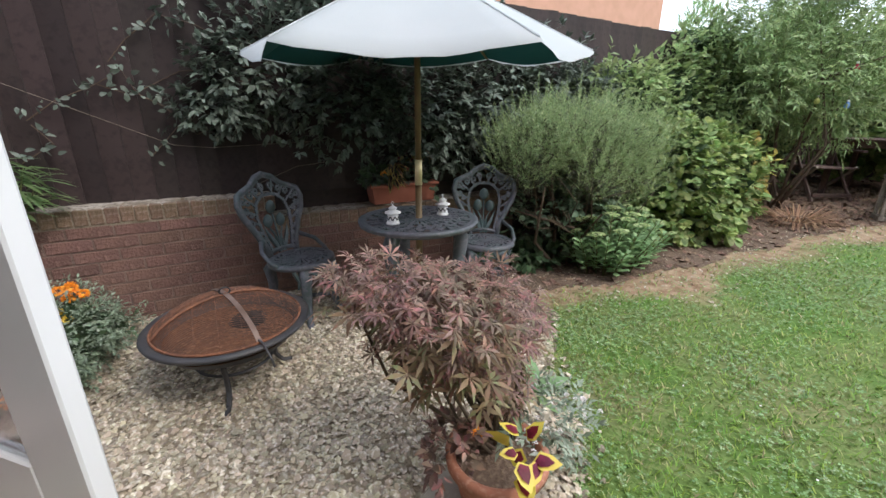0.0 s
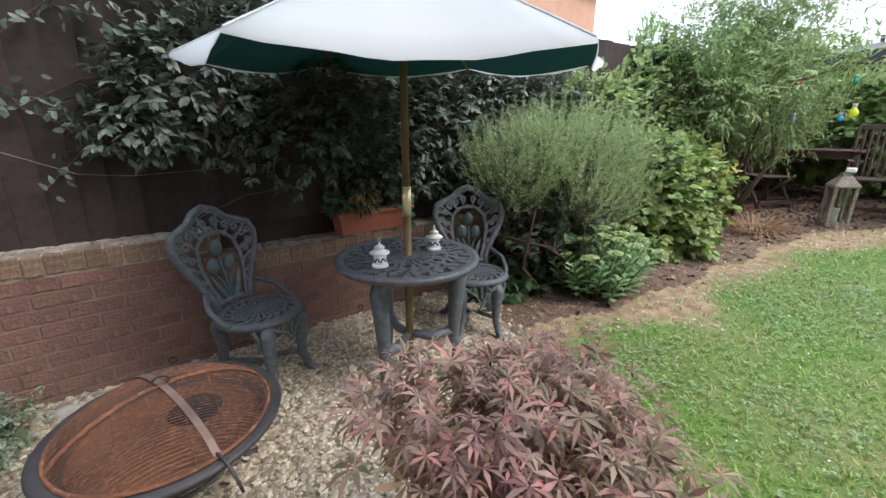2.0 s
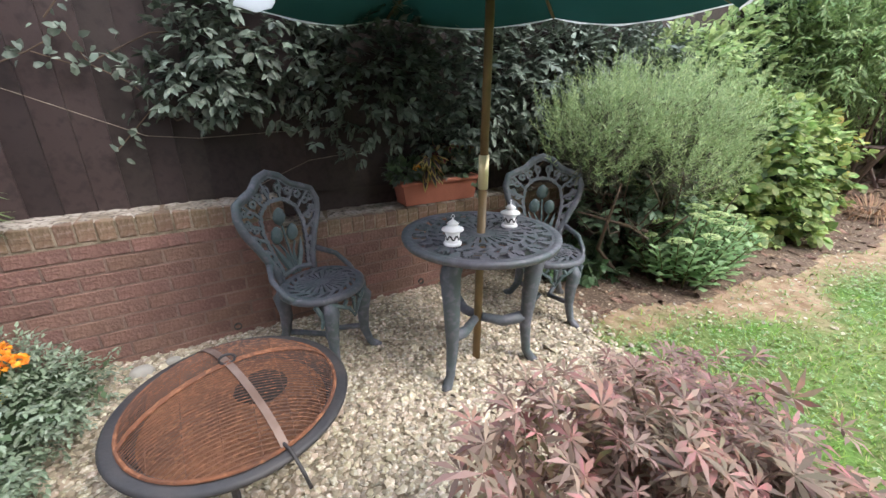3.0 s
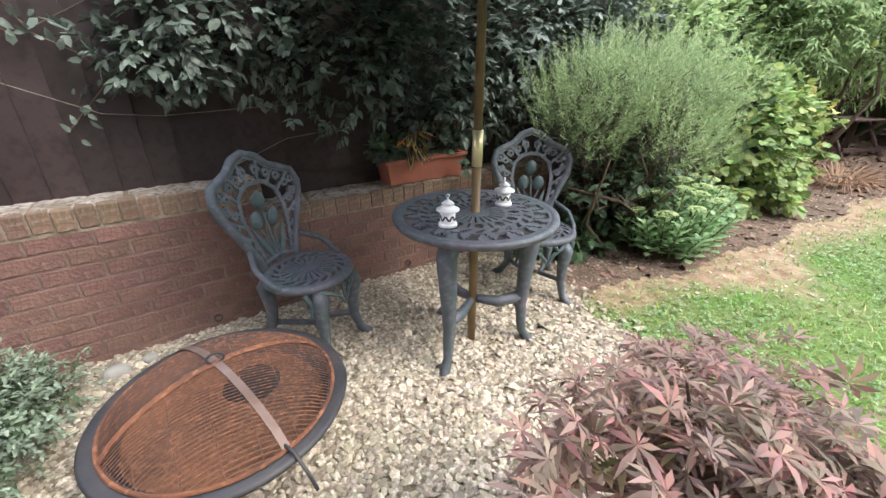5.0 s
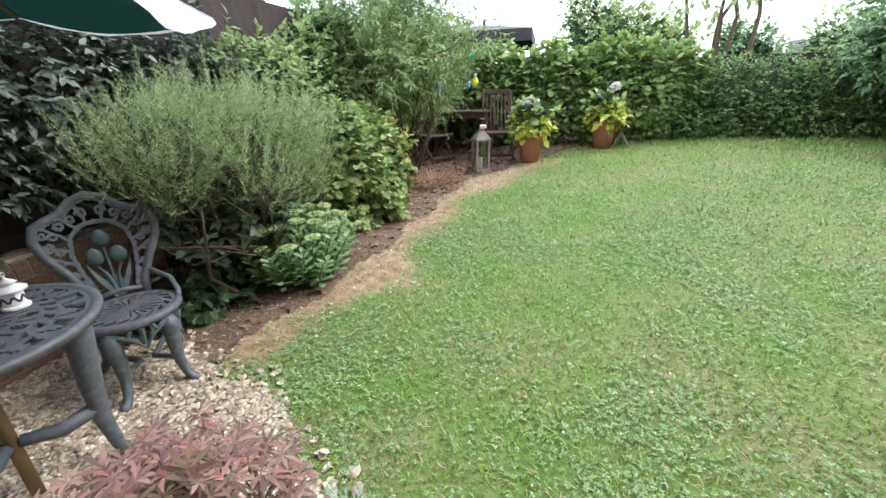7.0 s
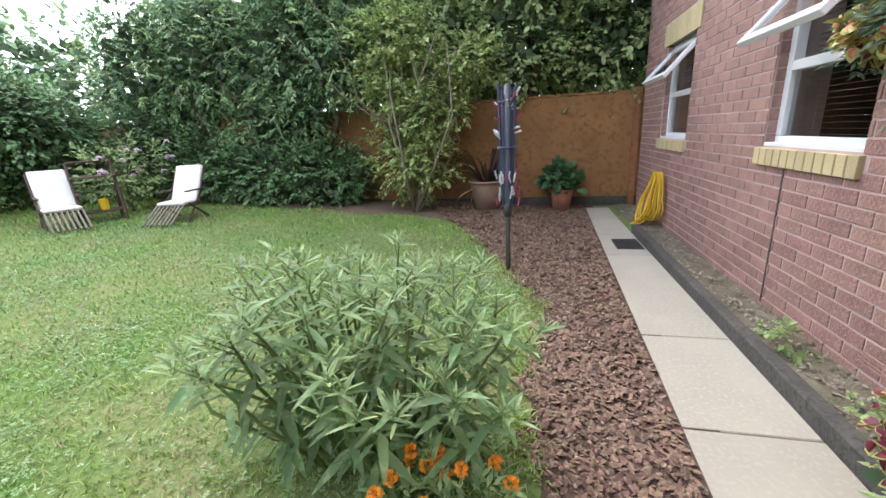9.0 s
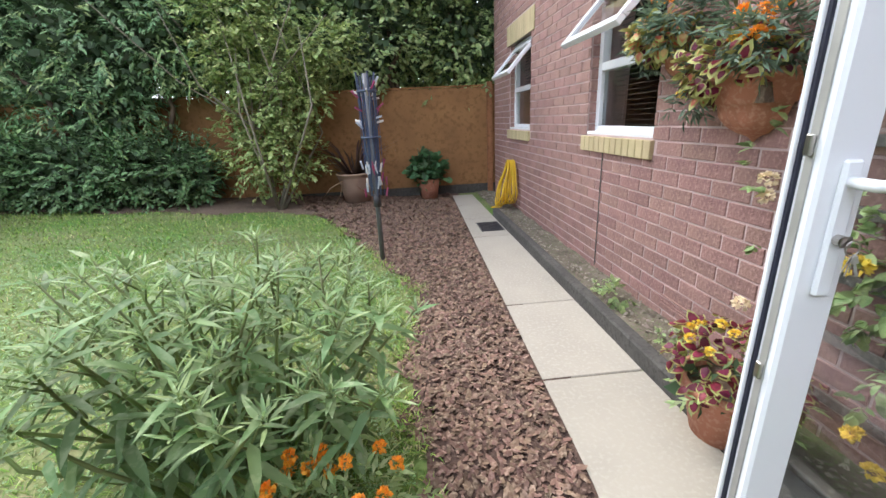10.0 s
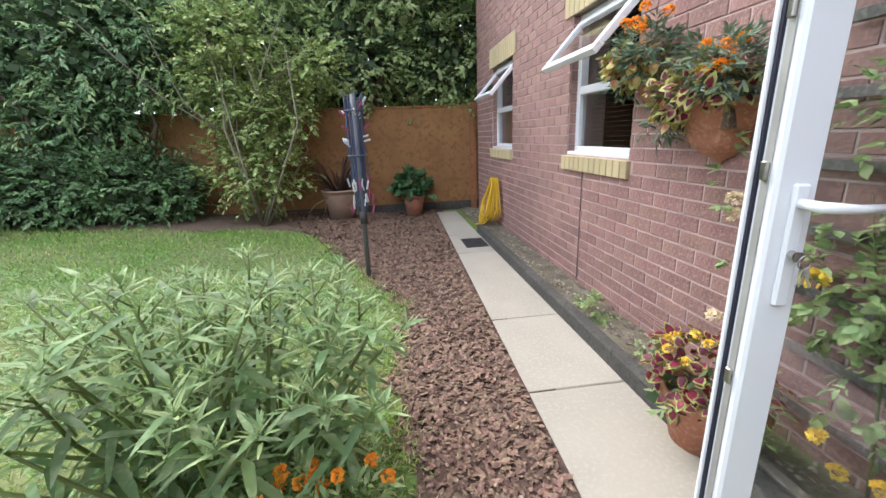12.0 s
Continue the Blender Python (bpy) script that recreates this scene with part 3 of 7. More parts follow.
part("backing", boxes((-4.0, 0.008, 0.74, 9.0, 0.014, 2.14)), M_FENCE, fence)
part("rail", boxes((-2.6, 0.015, 0.9, 9.0, 0.05, 0.98), (-2.6, 0.015, 1.85, 9.0, 0.05, 1.93)), M_FENCE, fence)
part("gravel_board", boxes((2.46, -0.03, 0.0, 9.0, 0.007, 0.73)), M_FENCE, fence)
part("gravel_board", boxes((-4.0, -0.005, 0.0, 2.45, 0.007, 0.73)), M_FENCE, fence)

# orange fence at the end
fence2 = thing("fence_end", (0, -6.22, 0), "orange stained panel fence with a dark foot board")
fence2["kind"] = "structure"
x = -1.2
me = None
while x < 9.0:
    if me is None:
        bm = boxes((0, 0, 0.30, 0.1468, 0.014, 1.72), bev=0.0015)
        me = bpy.data.meshes.new("board")
        bm.to_mesh(me)
        bm.free()
        me.materials.append(M_OFENCE)
    b = put("board", me, fence2)
    b.location = (x, float(r.uniform(-0.004, 0.004)), float(r.uniform(-0.004, 0.004)))
    x += 0.147
part("backing", boxes((-1.2, 0.022, 0.3, 9.0, 0.028, 1.70)), M_OFENCE, fence2)
part("rail", boxes((-1.2, -0.02, 1.725, 9.0, 0.03, 1.745), (-1.2, -0.04, 0.2, 9.0, -0.005, 0.30)), M_OFENCE, fence2)
part("gravel_board", boxes((-1.2, 0.0, 0.0, 9.0, 0.03, 0.30)), M_TIMBER, fence2)
for px in (-0.96, 0.9, 2.8, 4.7, 6.6):
    part("post", boxes((px, 0.030, 0.0, px + 0.08, 0.07, 1.78)), M_OFENCE, fence2)
bpy.context.view_layer.update()
part("far_fence", boxes((9.0, -6.3, 0.0, 9.04, 3.2, 1.8)), M_FENCE, None, "dark fence behind the hedge", "structure")


# ---- garden furniture ----
def parasol(x, y, z0, zrim, ztop, R, n, phase, lean=(0.0, 0.0)):
    t = thing("parasol", (x, y, z0), "open cream parasol with green underside, its pole through the table", "parasol")
    part("pole", tube(bmesh.new(), [(0, 0, 0), (0, 0, 0.85)], 0.019, 12), M_POLE, t, smooth=True)
    part("pole_upper", tube(bmesh.new(), [(0, 0, 0.99), (0, 0, ztop - z0 - 0.02)], 0.017, 12), M_POLE, t, smooth=True)
    part("pole_joint", tube(bmesh.new(), [(0, 0, 0.85), (0, 0, 0.99)], 0.0215, 14), M_BRASS, t, "pale brass sleeve", smooth=True)
    part("hub", tube(bmesh.new(), [(0, 0, zrim - z0 + 0.02), (0, 0, zrim - z0 + 0.10)], 0.035, 12), M_POLE, t)
    H = ztop - zrim
    rings = 8

    def P(a, s, off=0.0):
        i = a / (2 * math.pi) * n
        f = i - math.floor(i + 1e-9)
        f = max(f, 0.0)
        chord = math.cos(math.pi / n) / math.cos(math.pi / n - 2 * math.pi / n * f)
        rr = R * s * chord * (1 - 0.035 * s * math.sin(math.pi * f) ** 2)
        zz = ztop - z0 - H * s ** 1.08 - 0.050 * math.sin(math.pi * f) ** 0.9 * s ** 2.5 - off
        ang = a + radians(phase)
        return (rr * math.cos(ang), rr * math.sin(ang), zz + rr * (lean[0] * math.cos(ang) + lean[1] * math.sin(ang)))
    m = n * 12
    for nm, off, mt in (("canopy", 0.0, M_CANVAS), ("lining", 0.004, M_CANVAS_G)):
        vs, fs = [], []
        for j in range(rings + 1):
            s = 0.03 + 0.97 * j / rings
            for i in range(m):
                vs.append(P(2 * math.pi * i / m, s, off))
        for j in range(rings):
            for i in range(m):
                k = (i + 1) % m
                fs.append((j * m + i, j * m + k, (j + 1) * m + k, (j + 1) * m + i))
        if nm == "canopy":
            b = len(vs)
            for i in range(m):
                q = vs[rings * m + i]
                vs.append((q[0] * 1.004, q[1] * 1.004, q[2] - 0.010 - 0.003 * math.sin(i * 1.7)))
            for i in range(m):
                k = (i + 1) % m
                fs.append((rings * m + i, rings * m + k, b + k, b + i))
        put(nm, mesh_of(nm, vs, fs, mt, True), t, "cream outside" if nm == "canopy" else "dark green underside")
    for i in range(n):
        a = 2 * math.pi * i / n
        part("seam", tube(bmesh.new(), [P(a, s, -0.002) for s in (0.04, 0.3, 0.55, 0.8, 0.995)], 0.0035, 4), M_CANVAS, t)
        p = [P(a, s, 0.018) for s in (0.05, 0.4, 0.75, 0.97)]
        rib = part("rib", tube(bmesh.new(), p, 0.008, 5), M_POLE, t)
        part("strut", tube(bmesh.new(), [(0.03 * math.cos(a + radians(phase)), 0.03 * math.sin(a + radians(phase)), zrim - z0 + 0.06), P(a, 0.5, 0.02)], 0.006, 5), M_POLE, rib)
    return t


TX, TY = 0.985, 2.04
parasol(0.99, 2.045, 0.04, 1.573, 1.95, 0.908, 6, 211.1, (0.051, 0.072))


def ringpts(r0, n, z=0.0, ph=0.0):
    return [(r0 * math.cos(2 * math.pi * i / n + ph), r0 * math.sin(2 * math.pi * i / n + ph), z) for i in range(n + 1)]


def ring_flat(bm, ra, rb, z0, z1, seg=48):
    lathe(bm, [(ra, z0), (rb, z0), (rb, z1), (ra, z1), (ra, z0)], seg)


def seg_dist(p, a, b):
    ax, ay = a
    bx, by = b
    t = ((p[0] - ax) * (bx - ax) + (p[1] - ay) * (by - ay)) / max((bx - ax) ** 2 + (by - ay) ** 2, 1e-9)
    t = min(max(t, 0), 1)
    return math.hypot(p[0] - ax - t * (bx - ax), p[1] - ay - t * (by - ay))


def pierced_disc(R, nr, ns, hole, z, th, shape=None):
    """One plate, with cells left out where hole(r, a) says so, and edges round every opening."""
    bm = bmesh.new()
    sh = shape or (lambda a: 1.0)
    top = [[bm.verts.new((R * j / nr * sh(2 * math.pi * i / ns) * math.cos(2 * math.pi * i / ns), R * j / nr * sh(2 * math.pi * i / ns) * math.sin(2 * math.pi * i / ns), z)) for i in range(ns)] for j in range(1, nr + 1)]
    for j in range(nr - 1):
        for i in range(ns):
            if not hole(R * (j + 1.5) / nr, 2 * math.pi * (i + 0.5) / ns):
                k = (i + 1) % ns
                bm.faces.new((top[j][i], top[j + 1][i], top[j + 1][k], top[j][k]))
    bm.faces.new(top[0])
    r = bmesh.ops.extrude_face_region(bm, geom=bm.faces[:])
    bmesh.ops.translate(bm, verts=[e for e in r["geom"] if isinstance(e, bmesh.types.BMVert)], vec=(0, 0, -th))
    bmesh.ops.delete(bm, geom=[v for v in bm.verts if not v.link_faces], context="VERTS")
    bmesh.ops.recalc_face_normals(bm, faces=bm.faces[:])
    return bm


def table_hole(r, a):
    k = a / (2 * math.pi)
    if 0.05 < r < 0.125:
        return (k * 24) % 1 < 0.36 and 0.06 < r
    if 0.135 < r < 0.185:
        f = (k * 12 + 0.25) % 1
        return abs(f - 0.5) < 0.24 - abs(r - 0.16) * 6 or abs(((k * 24) % 1) - 0.5) < 0.10
    if 0.20 < r < 0.232:
        f = (k * 24 + r * 14) % 1
        return abs(f - 0.5) < 0.2
    if 0.24 < r < 0.30:
        f = (k * 16 + 5 * (r - 0.24)) % 1
        g = (k * 32 - 7 * (r - 0.24)) % 1
        return abs(f - 0.5) < 0.17 or abs(g - 0.5) < 0.13
    return False


def leg_curve(a, r0, r1, ztop, w=0.0, bulge=0.05):
    """A cast cabriole leg in the direction a."""
    c, s = math.cos(a), math.sin(a)
    pr = [(r0, ztop), (r0 + bulge, ztop * 0.86), (r0 + bulge * 0.7, ztop * 0.6), (r0 + bulge * 0.1 + (r1 - r0) * 0.3, ztop * 0.32), (r1 - 0.03, ztop * 0.1), (r1, 0.012), (r1 + 0.025, 0.006)]
    return [(p * c, p * s, z) for p, z in pr]


def cast_table(x, y, z):
    t = thing("bistro_table", (x, y, z), "round dark cast metal bistro table with pierced top on gravel", "table", rz=20)
    h = 0.66
    R = 0.345
    bm = bmesh.new()
    lathe(bm, [(R - 0.045, h - 0.012), (R - 0.006, h - 0.028), (R, h - 0.012), (R - 0.002, h - 0.001), (R - 0.02, h), (R - 0.045, h - 0.004), (R - 0.045, h - 0.012)], 56)
    part("rim", bm, M_IRON, t, smooth=True)
    part("pierced_top", pierced_disc(R - 0.03, 46, 192, table_hole, h - 0.002, 0.010), M_IRON, t)
    part("apron", lathe(bmesh.new(), [(0.24, h - 0.02), (0.25, h - 0.06), (0.235, h - 0.06), (0.225, h - 0.02), (0.24, h - 0.02)], 40), M_IRON, t)
    for i in range(3):
        a = 2 * math.pi * i / 3 + radians(-173)
        lg = part("leg", tube(bmesh.new(), leg_curve(a, 0.20, 0.27, h - 0.02), [0.046, 0.044, 0.036, 0.027, 0.021, 0.025, 0.014], 8), M_IRON, t, smooth=True)
        part("stretcher", tube(bmesh.new(), [(0.02 * math.cos(a), 0.02 * math.sin(a), 0.24), (0.12 * math.cos(a), 0.12 * math.sin(a), 0.22), (0.22 * math.cos(a), 0.22 * math.sin(a), 0.25)], [0.02, 0.026, 0.028], 6), M_IRON, t, smooth=True)
    return t


TZ = 0.04
table = cast_table(TX, TY, TZ)


def cast_chair():
    """Faces +y."""
    t = thing("cast_chair", (0, 0, 0), "dark green cast metal chair with pierced tulip back on gravel", "chair", "cast metal chairs round the bistro table")
    sh = 0.38
    bm = bmesh.new()
    def seat_r(a):
        return 0.195 * (1 + 0.05 * math.cos(2 * a) + 0.04 * math.sin(a))
    n = 40
    rows = []
    for k, (s, z) in enumerate(((0.86, sh), (0.93, sh + 0.004), (1.0, sh - 0.004), (1.01, sh - 0.022), (0.97, sh - 0.03), (0.86, sh - 0.014))):
        rows.append([bm.verts.new((seat_r(2 * math.pi * i / n) * s * math.cos(2 * math.pi * i / n), seat_r(2 * math.pi * i / n) * s * math.sin(2 * math.pi * i / n), z)) for i in range(n)])
    for a, b in zip(rows, rows[1:] + rows[:1]):
        for i in range(n):
            j = (i + 1) % n
            bm.faces.new((a[i], b[i], b[j], a[j]))
    part("seat", bm, M_IRON, t, "rounded seat rim", smooth=True)
    def seat_hole(r, a):
        k = a / (2 * math.pi)
        if 0.035 < r < 0.115:
            return abs((k * 24) % 1 - 0.5) < 0.24
        if 0.13 < r < 0.155:
            return abs((k * 18 + r * 20) % 1 - 0.5) < 0.25
        return False
    part("pierced_seat", pierced_disc(0.175, 30, 144, seat_hole, sh + 0.001, 0.010, lambda a: 1 + 0.05 * math.cos(2 * a) + 0.04 * math.sin(a)), M_IRON, t, "pierced seat plate with sunburst")
    # back: outline in (u, v) on a leaning plane
    def B(u, v, o=0.0):
        return (u * 0.97, -0.165 - v * 0.26 + 0.35 * u * u * 1.4 + o, sh + v)
    half = [(0.10, -0.02), (0.115, 0.06), (0.16, 0.16), (0.215, 0.26), (0.232, 0.33), (0.215, 0.385), (0.165, 0.405), (0.11, 0.425), (0.06, 0.47), (0.0, 0.49)]
    outl = half + [(-u, v) for u, v in half[-2::-1]]
    part("back_frame", tube(bmesh.new(), [B(u, v) for u, v in outl], 0.0195, 8), M_IRON, t, smooth=True)
    # pierced scroll plate between the outline and the middle oval
    segs = []
    for sg in (-1, 1):
        inner = [(0.075, 0.03), (0.105, 0.14), (0.122, 0.24), (0.104, 0.32), (0.055, 0.362), (0, 0.37)]
        segs += [((sg * a[0], a[1]), (sg * b[0], b[1]), 0.0085) for a, b in zip(inner, inner[1:])]
        segs += [((sg * a[0], a[1]), (sg * b[0], b[1]), 0.019) for a, b in zip(half, half[1:])]
        for cx, cy, cr in ((0.135, 0.15, 0.014), (0.165, 0.215, 0.018), (0.155, 0.262, 0.014), (0.185, 0.29, 0.020), (0.162, 0.335, 0.017), (0.128, 0.372, 0.018), (0.082, 0.395, 0.018), (0.035, 0.415, 0.021), (0.195, 0.345, 0.014), (0.112, 0.105, 0.011)):
            pts = [(sg * (cx + cr * (1 - 0.06 * q) * math.cos(q * 0.9)), cy + cr * (1 - 0.06 * q) * math.sin(q * 0.9)) for q in range(8)]
            segs += [(a, b, 0.0055) for a, b in zip(pts, pts[1:])]
        for a, b in (((0.105, 0.14), (0.16, 0.17)), ((0.12, 0.20), (0.20, 0.25)), ((0.12, 0.26), (0.22, 0.31)), ((0.11, 0.31), (0.19, 0.38)), ((0.07, 0.35), (0.12, 0.41)), ((0.03, 0.37), (0.05, 0.45))):
            segs.append(((sg * a[0], a[1]), (sg * b[0], b[1]), 0.006))
    bm = bmesh.new()
    st_ = 0.0055
    nu, nv = 86, 92
    grid = {}
    def gv(i, j):
        if (i, j) not in grid:
            grid[i, j] = bm.verts.new(B((i - nu / 2) * st_, j * st_ - 0.01))
        return grid[i, j]
    hs = [(u, v) for u, v in half]
    def width(v):
        for a, b in zip(hs, hs[1:]):
            if a[1] <= v <= b[1]:
                return a[0] + (b[0] - a[0]) * (v - a[1]) / max(b[1] - a[1], 1e-6)
        return 0
    for i in range(nu):
        for j in range(nv):
            u, v = (i + 0.5 - nu / 2) * st_, (j + 0.5) * st_ - 0.01
            if abs(u) > width(v) + 0.004:
                continue
            if any(seg_dist((u, v), a, b) < w for a, b, w in segs if abs(a[0] - u) < 0.1 and abs(a[1] - v) < 0.12):
                bm.faces.new((gv(i, j), gv(i + 1, j), gv(i + 1, j + 1), gv(i, j + 1)))
    r_ = bmesh.ops.extrude_face_region(bm, geom=bm.faces[:])
    bmesh.ops.translate(bm, verts=[e for e in r_["geom"] if isinstance(e, bmesh.types.BMVert)], vec=(0, 0.012, 0))
    bmesh.ops.recalc_face_normals(bm, faces=bm.faces[:])
    part("scroll_border", bm, M_IRON, t)
    for u, v, w in ((0.0, 0.285, 0.038), (-0.046, 0.20, 0.036), (0.046, 0.205, 0.036)):
        bm = bmesh.new()
        lathe(bm, [(0, -0.045), (w * 0.75, -0.025), (w, 0.0), (w * 0.75, 0.03), (w * 0.25, 0.045), (0, 0.048)], 10, Matrix.Translation(B(u, v)) @ Matrix.Diagonal((1, 0.45, 1, 1)))
        fl = part("tulip", bm, M_TULIP, t, "greenish tulip flower with stalk", smooth=True)
        part("stalk", tube(bmesh.new(), [B(u, v - 0.04), B(u * 0.5, v * 0.5 + 0.02), B(u * 0.2, 0.02)], 0.006, 5), M_TULIP, fl)
    bm = bmesh.new()
    for u, v in ((-0.085, 0.17), (-0.06, 0.12), (0.06, 0.13), (0.085, 0.18), (-0.02, 0.12), (0.025, 0.14)):
        tube(bm, [B(u * 0.2, 0.01), B(u * 0.7, v * 0.6), B(u, v)], [0.010, 0.015, 0.002], 4)
    part("tulip_leaves", bm, M_TULIP, t)
    bm = bmesh.new()
    for sg in (-1, 1):
        tube(bm, [B(sg * 0.14, 0.10), (sg * 0.20, -0.09, sh + 0.06), (sg * 0.205, -0.01, sh + 0.01), (sg * 0.19, 0.03, sh - 0.01)], [0.015, 0.013, 0.013, 0.014], 7)
    tube(bm, [B(-0.10, 0.02), B(0, 0.035), B(0.10, 0.02)], 0.014, 6)
    part("side_brace", bm, M_IRON, t, smooth=True)
    for a, r1 in ((55, 0.24), (125, 0.24), (-50, 0.27), (-130, 0.27)):
        part("leg", tube(bmesh.new(), leg_curve(radians(a), 0.155, r1, sh - 0.025, bulge=0.04), [0.036, 0.038, 0.03, 0.023, 0.019, 0.023, 0.014], 8), M_IRON, t, smooth=True)
    part("stretcher", tube(bmesh.new(), [(0.11, 0.16, 0.13), (0.03, 0.02, 0.11), (0.13, -0.17, 0.12)], 0.014, 6), M_IRON, t, smooth=True)
    part("stretcher", tube(bmesh.new(), [(-0.11, 0.16, 0.13), (-0.03, 0.02, 0.11), (-0.13, -0.17, 0.12)], 0.014, 6), M_IRON, t, smooth=True)
    bm = bmesh.new()
    for sg in (-1, 1):
        tube(bm, [(sg * 0.115, 0.155, sh - 0.03), (sg * 0.075, 0.18, sh - 0.05), (sg * 0.03, 0.195, sh - 0.075), (0, 0.197, sh - 0.13)], [0.012, 0.010, 0.010, 0.005], 5)
        tube(bm, [(sg * 0.04, 0.19, sh - 0.03), (sg * 0.055, 0.185, sh - 0.06), (sg * 0.03, 0.19, sh - 0.085)], [0.009, 0.011, 0.005], 5)
        tube(bm, [(sg * 0.16, 0.12, sh - 0.03), (sg * 0.14, 0.14, sh - 0.09), (sg * 0.15, 0.135, sh - 0.14)], [0.012, 0.012, 0.006], 5)
    tube(bm, [(0, 0.195, sh - 0.03), (0, 0.198, sh - 0.10)], [0.012, 0.006], 6)
    part("apron", bm, M_TULIP, t)
    return t


ch = cast_chair()
ch.matrix_world = pose(0.385, 2.49, 0.04, 0, 0, -150)
ch2 = copy_thing(ch, pose(1.60, 2.23, 0.045, 0, 0, 150))
tagged(ch2, "dark cast metal chair with pierced back beside the leafy bush")


def fire_pit(x, y, z, R, h):
    t = thing("fire_pit", (x, y, z), "round black steel fire pit on thin legs on pale gravel", "fire pit")
    part("rim", lathe(bmesh.new(), [(R - 0.055, h - 0.005), (R - 0.01, h + 0.004), (R, h - 0.004), (R - 0.004, h - 0.014), (R - 0.06, h - 0.012), (R - 0.055, h - 0.005)], 56), M_BLACK, t, smooth=True)
    part("bowl", lathe(bmesh.new(), [(R - 0.06, h - 0.012), (R * 0.75, h - 0.09), (R * 0.45, h - 0.15), (0, h - 0.165), (0, h - 0.16), (R * 0.45, h - 0.145), (R * 0.75, h - 0.085), (R - 0.055, h - 0.008)], 40), M_BLACK, t, "sooty bowl", smooth=True)
    part("ash", lathe(bmesh.new(), [(R * 0.86, h - 0.05), (R * 0.6, h - 0.07), (R * 0.3, h - 0.075), (0, h - 0.07)], 18), mat("rusty_ash", (0.17, 0.072, 0.036), 1.0, rgb2=(0.085, 0.04, 0.026), rgb3=(0.22, 0.105, 0.055), scale=4, bump=0.8), t, "rust-coloured ash bed")
    part("charcoal", lathe(bmesh.new(), [(0.12, h - 0.10), (0.07, h - 0.055), (0, h - 0.04)], 14, Matrix.Translation((0.08, 0.11, 0))), mat("charcoal", (0.02, 0.018, 0.017), 1.0, bump=0.8), t, "black charcoal")
    for i in range(3):
        a = radians(15 + 120 * i)
        lg = part("leg", tube(bmesh.new(), leg_curve(a, R * 0.42, R * 0.70, h - 0.10, bulge=0.05), [0.012] * 7, 6), M_BLACK, t)
        part("foot", lathe(bmesh.new(), [(0, 0), (0.018, 0), (0.018, 0.008), (0, 0.012)], 10, Matrix.Translation((R * 0.72 * math.cos(a), R * 0.72 * math.sin(a), 0))), M_BLACK, lg)
    part("leg_ring", tube(bmesh.new(), ringpts(R * 0.47, 24, 0.14), 0.007, 5, caps=False), M_BLACK, t)
    return t


def pit_cover(x, y, z, R, H):
    t = thing("spark_cover", (x, y, z), "domed rusty wire mesh lid with cross straps on fire pit", "fire pit cover")
    def D(r, a, o=0.0):
        return (r * math.cos(a), r * math.sin(a), H * (1 - (r / R) ** 2) ** 0.8 + o if r < R else o)
    part("hoop", tube(bmesh.new(), ringpts(R, 48, 0.004), 0.006, 6, caps=False), M_RUST, t)
    bm = bmesh.new()
    for ax, n, rw in ((0, 62, 0.0017), (1, 7, 0.0016)):
        for i in range(1, n):
            c = -R + 2 * R * i / n
            hl = math.sqrt(max(R * R - c * c, 0))
            if hl < 0.03:
                continue
            pts = []
            for j in range(11):
                s = -hl + 2 * hl * j / 10
                px, py = (c, s) if ax else (s, c)
                pts.append((px, py, D(math.hypot(px, py) * 0.999, 0)[2]))
            tube(bm, pts, rw, 3, caps=False)
    part("mesh", bm, mat("dark_rust", (0.13, 0.055, 0.03), 0.9, rgb2=(0.05, 0.03, 0.024), rgb3=(0.20, 0.085, 0.045), scale=5, bump=0.3), t, "rusty woven wire mesh", kind="stuff")
    for a0, mt in ((radians(14), M_RUST), (radians(-71), mat("dull_strap_steel", (0.22, 0.16, 0.14), 0.6, metal=0.4, rgb2=(0.14, 0.09, 0.07), bump=0.2))):
        vs = []
        for j in range(17):
            s = -R + 2 * R * j / 16
            zz = H * max(0, 1 - (abs(s) / R) ** 2) ** 0.8 + 0.003
            for o in (-0.0105, 0.0105):
                vs.append((s * math.cos(a0) - o * math.sin(a0), s * math.sin(a0) + o * math.cos(a0), zz + 0.002))
        vs2 = [(v[0], v[1], v[2] + 0.003) for v in vs]
        m = len(vs)
        fs = [(2 * j, 2 * j + 1, 2 * j + 3, 2 * j + 2) for j in range(16)] + [(m + 2 * j, m + 2 * j + 2, m + 2 * j + 3, m + 2 * j + 1) for j in range(16)]
        fs += [(2 * j, 2 * j + 2, m + 2 * j + 2, m + 2 * j) for j in range(16)] + [(2 * j + 1, m + 2 * j + 1, m + 2 * j + 3, 2 * j + 3) for j in range(16)]
        put("strap", mesh_of("strap", vs + vs2, fs, mt), t)
    part("poker", tube(bmesh.new(), [(R * 0.31, -R * 0.90, 0.012), (R * 0.36, -R * 1.04, 0.014), (R * 0.42, -R * 1.20, -0.03), (R * 0.45, -R * 1.25, -0.07)], 0.005, 6), M_BLACK, t, "small hooked catch", smooth=True)
    part("lifting_ring", tube(bmesh.new(), [(0.022 * math.cos(a), 0.0, H + 0.02 + 0.016 * math.sin(a)) for a in [2 * math.pi * i / 12 for i in range(13)]], 0.004, 5, caps=False), M_BLACK, t)
    return t


FX, FYC, FR, FH = -0.045, 1.90, 0.345, 0.33
fire_pit(FX, FYC, 0.04, FR, FH)
pit_cover(FX, FYC, 0.04 + FH, FR - 0.042, 0.122)


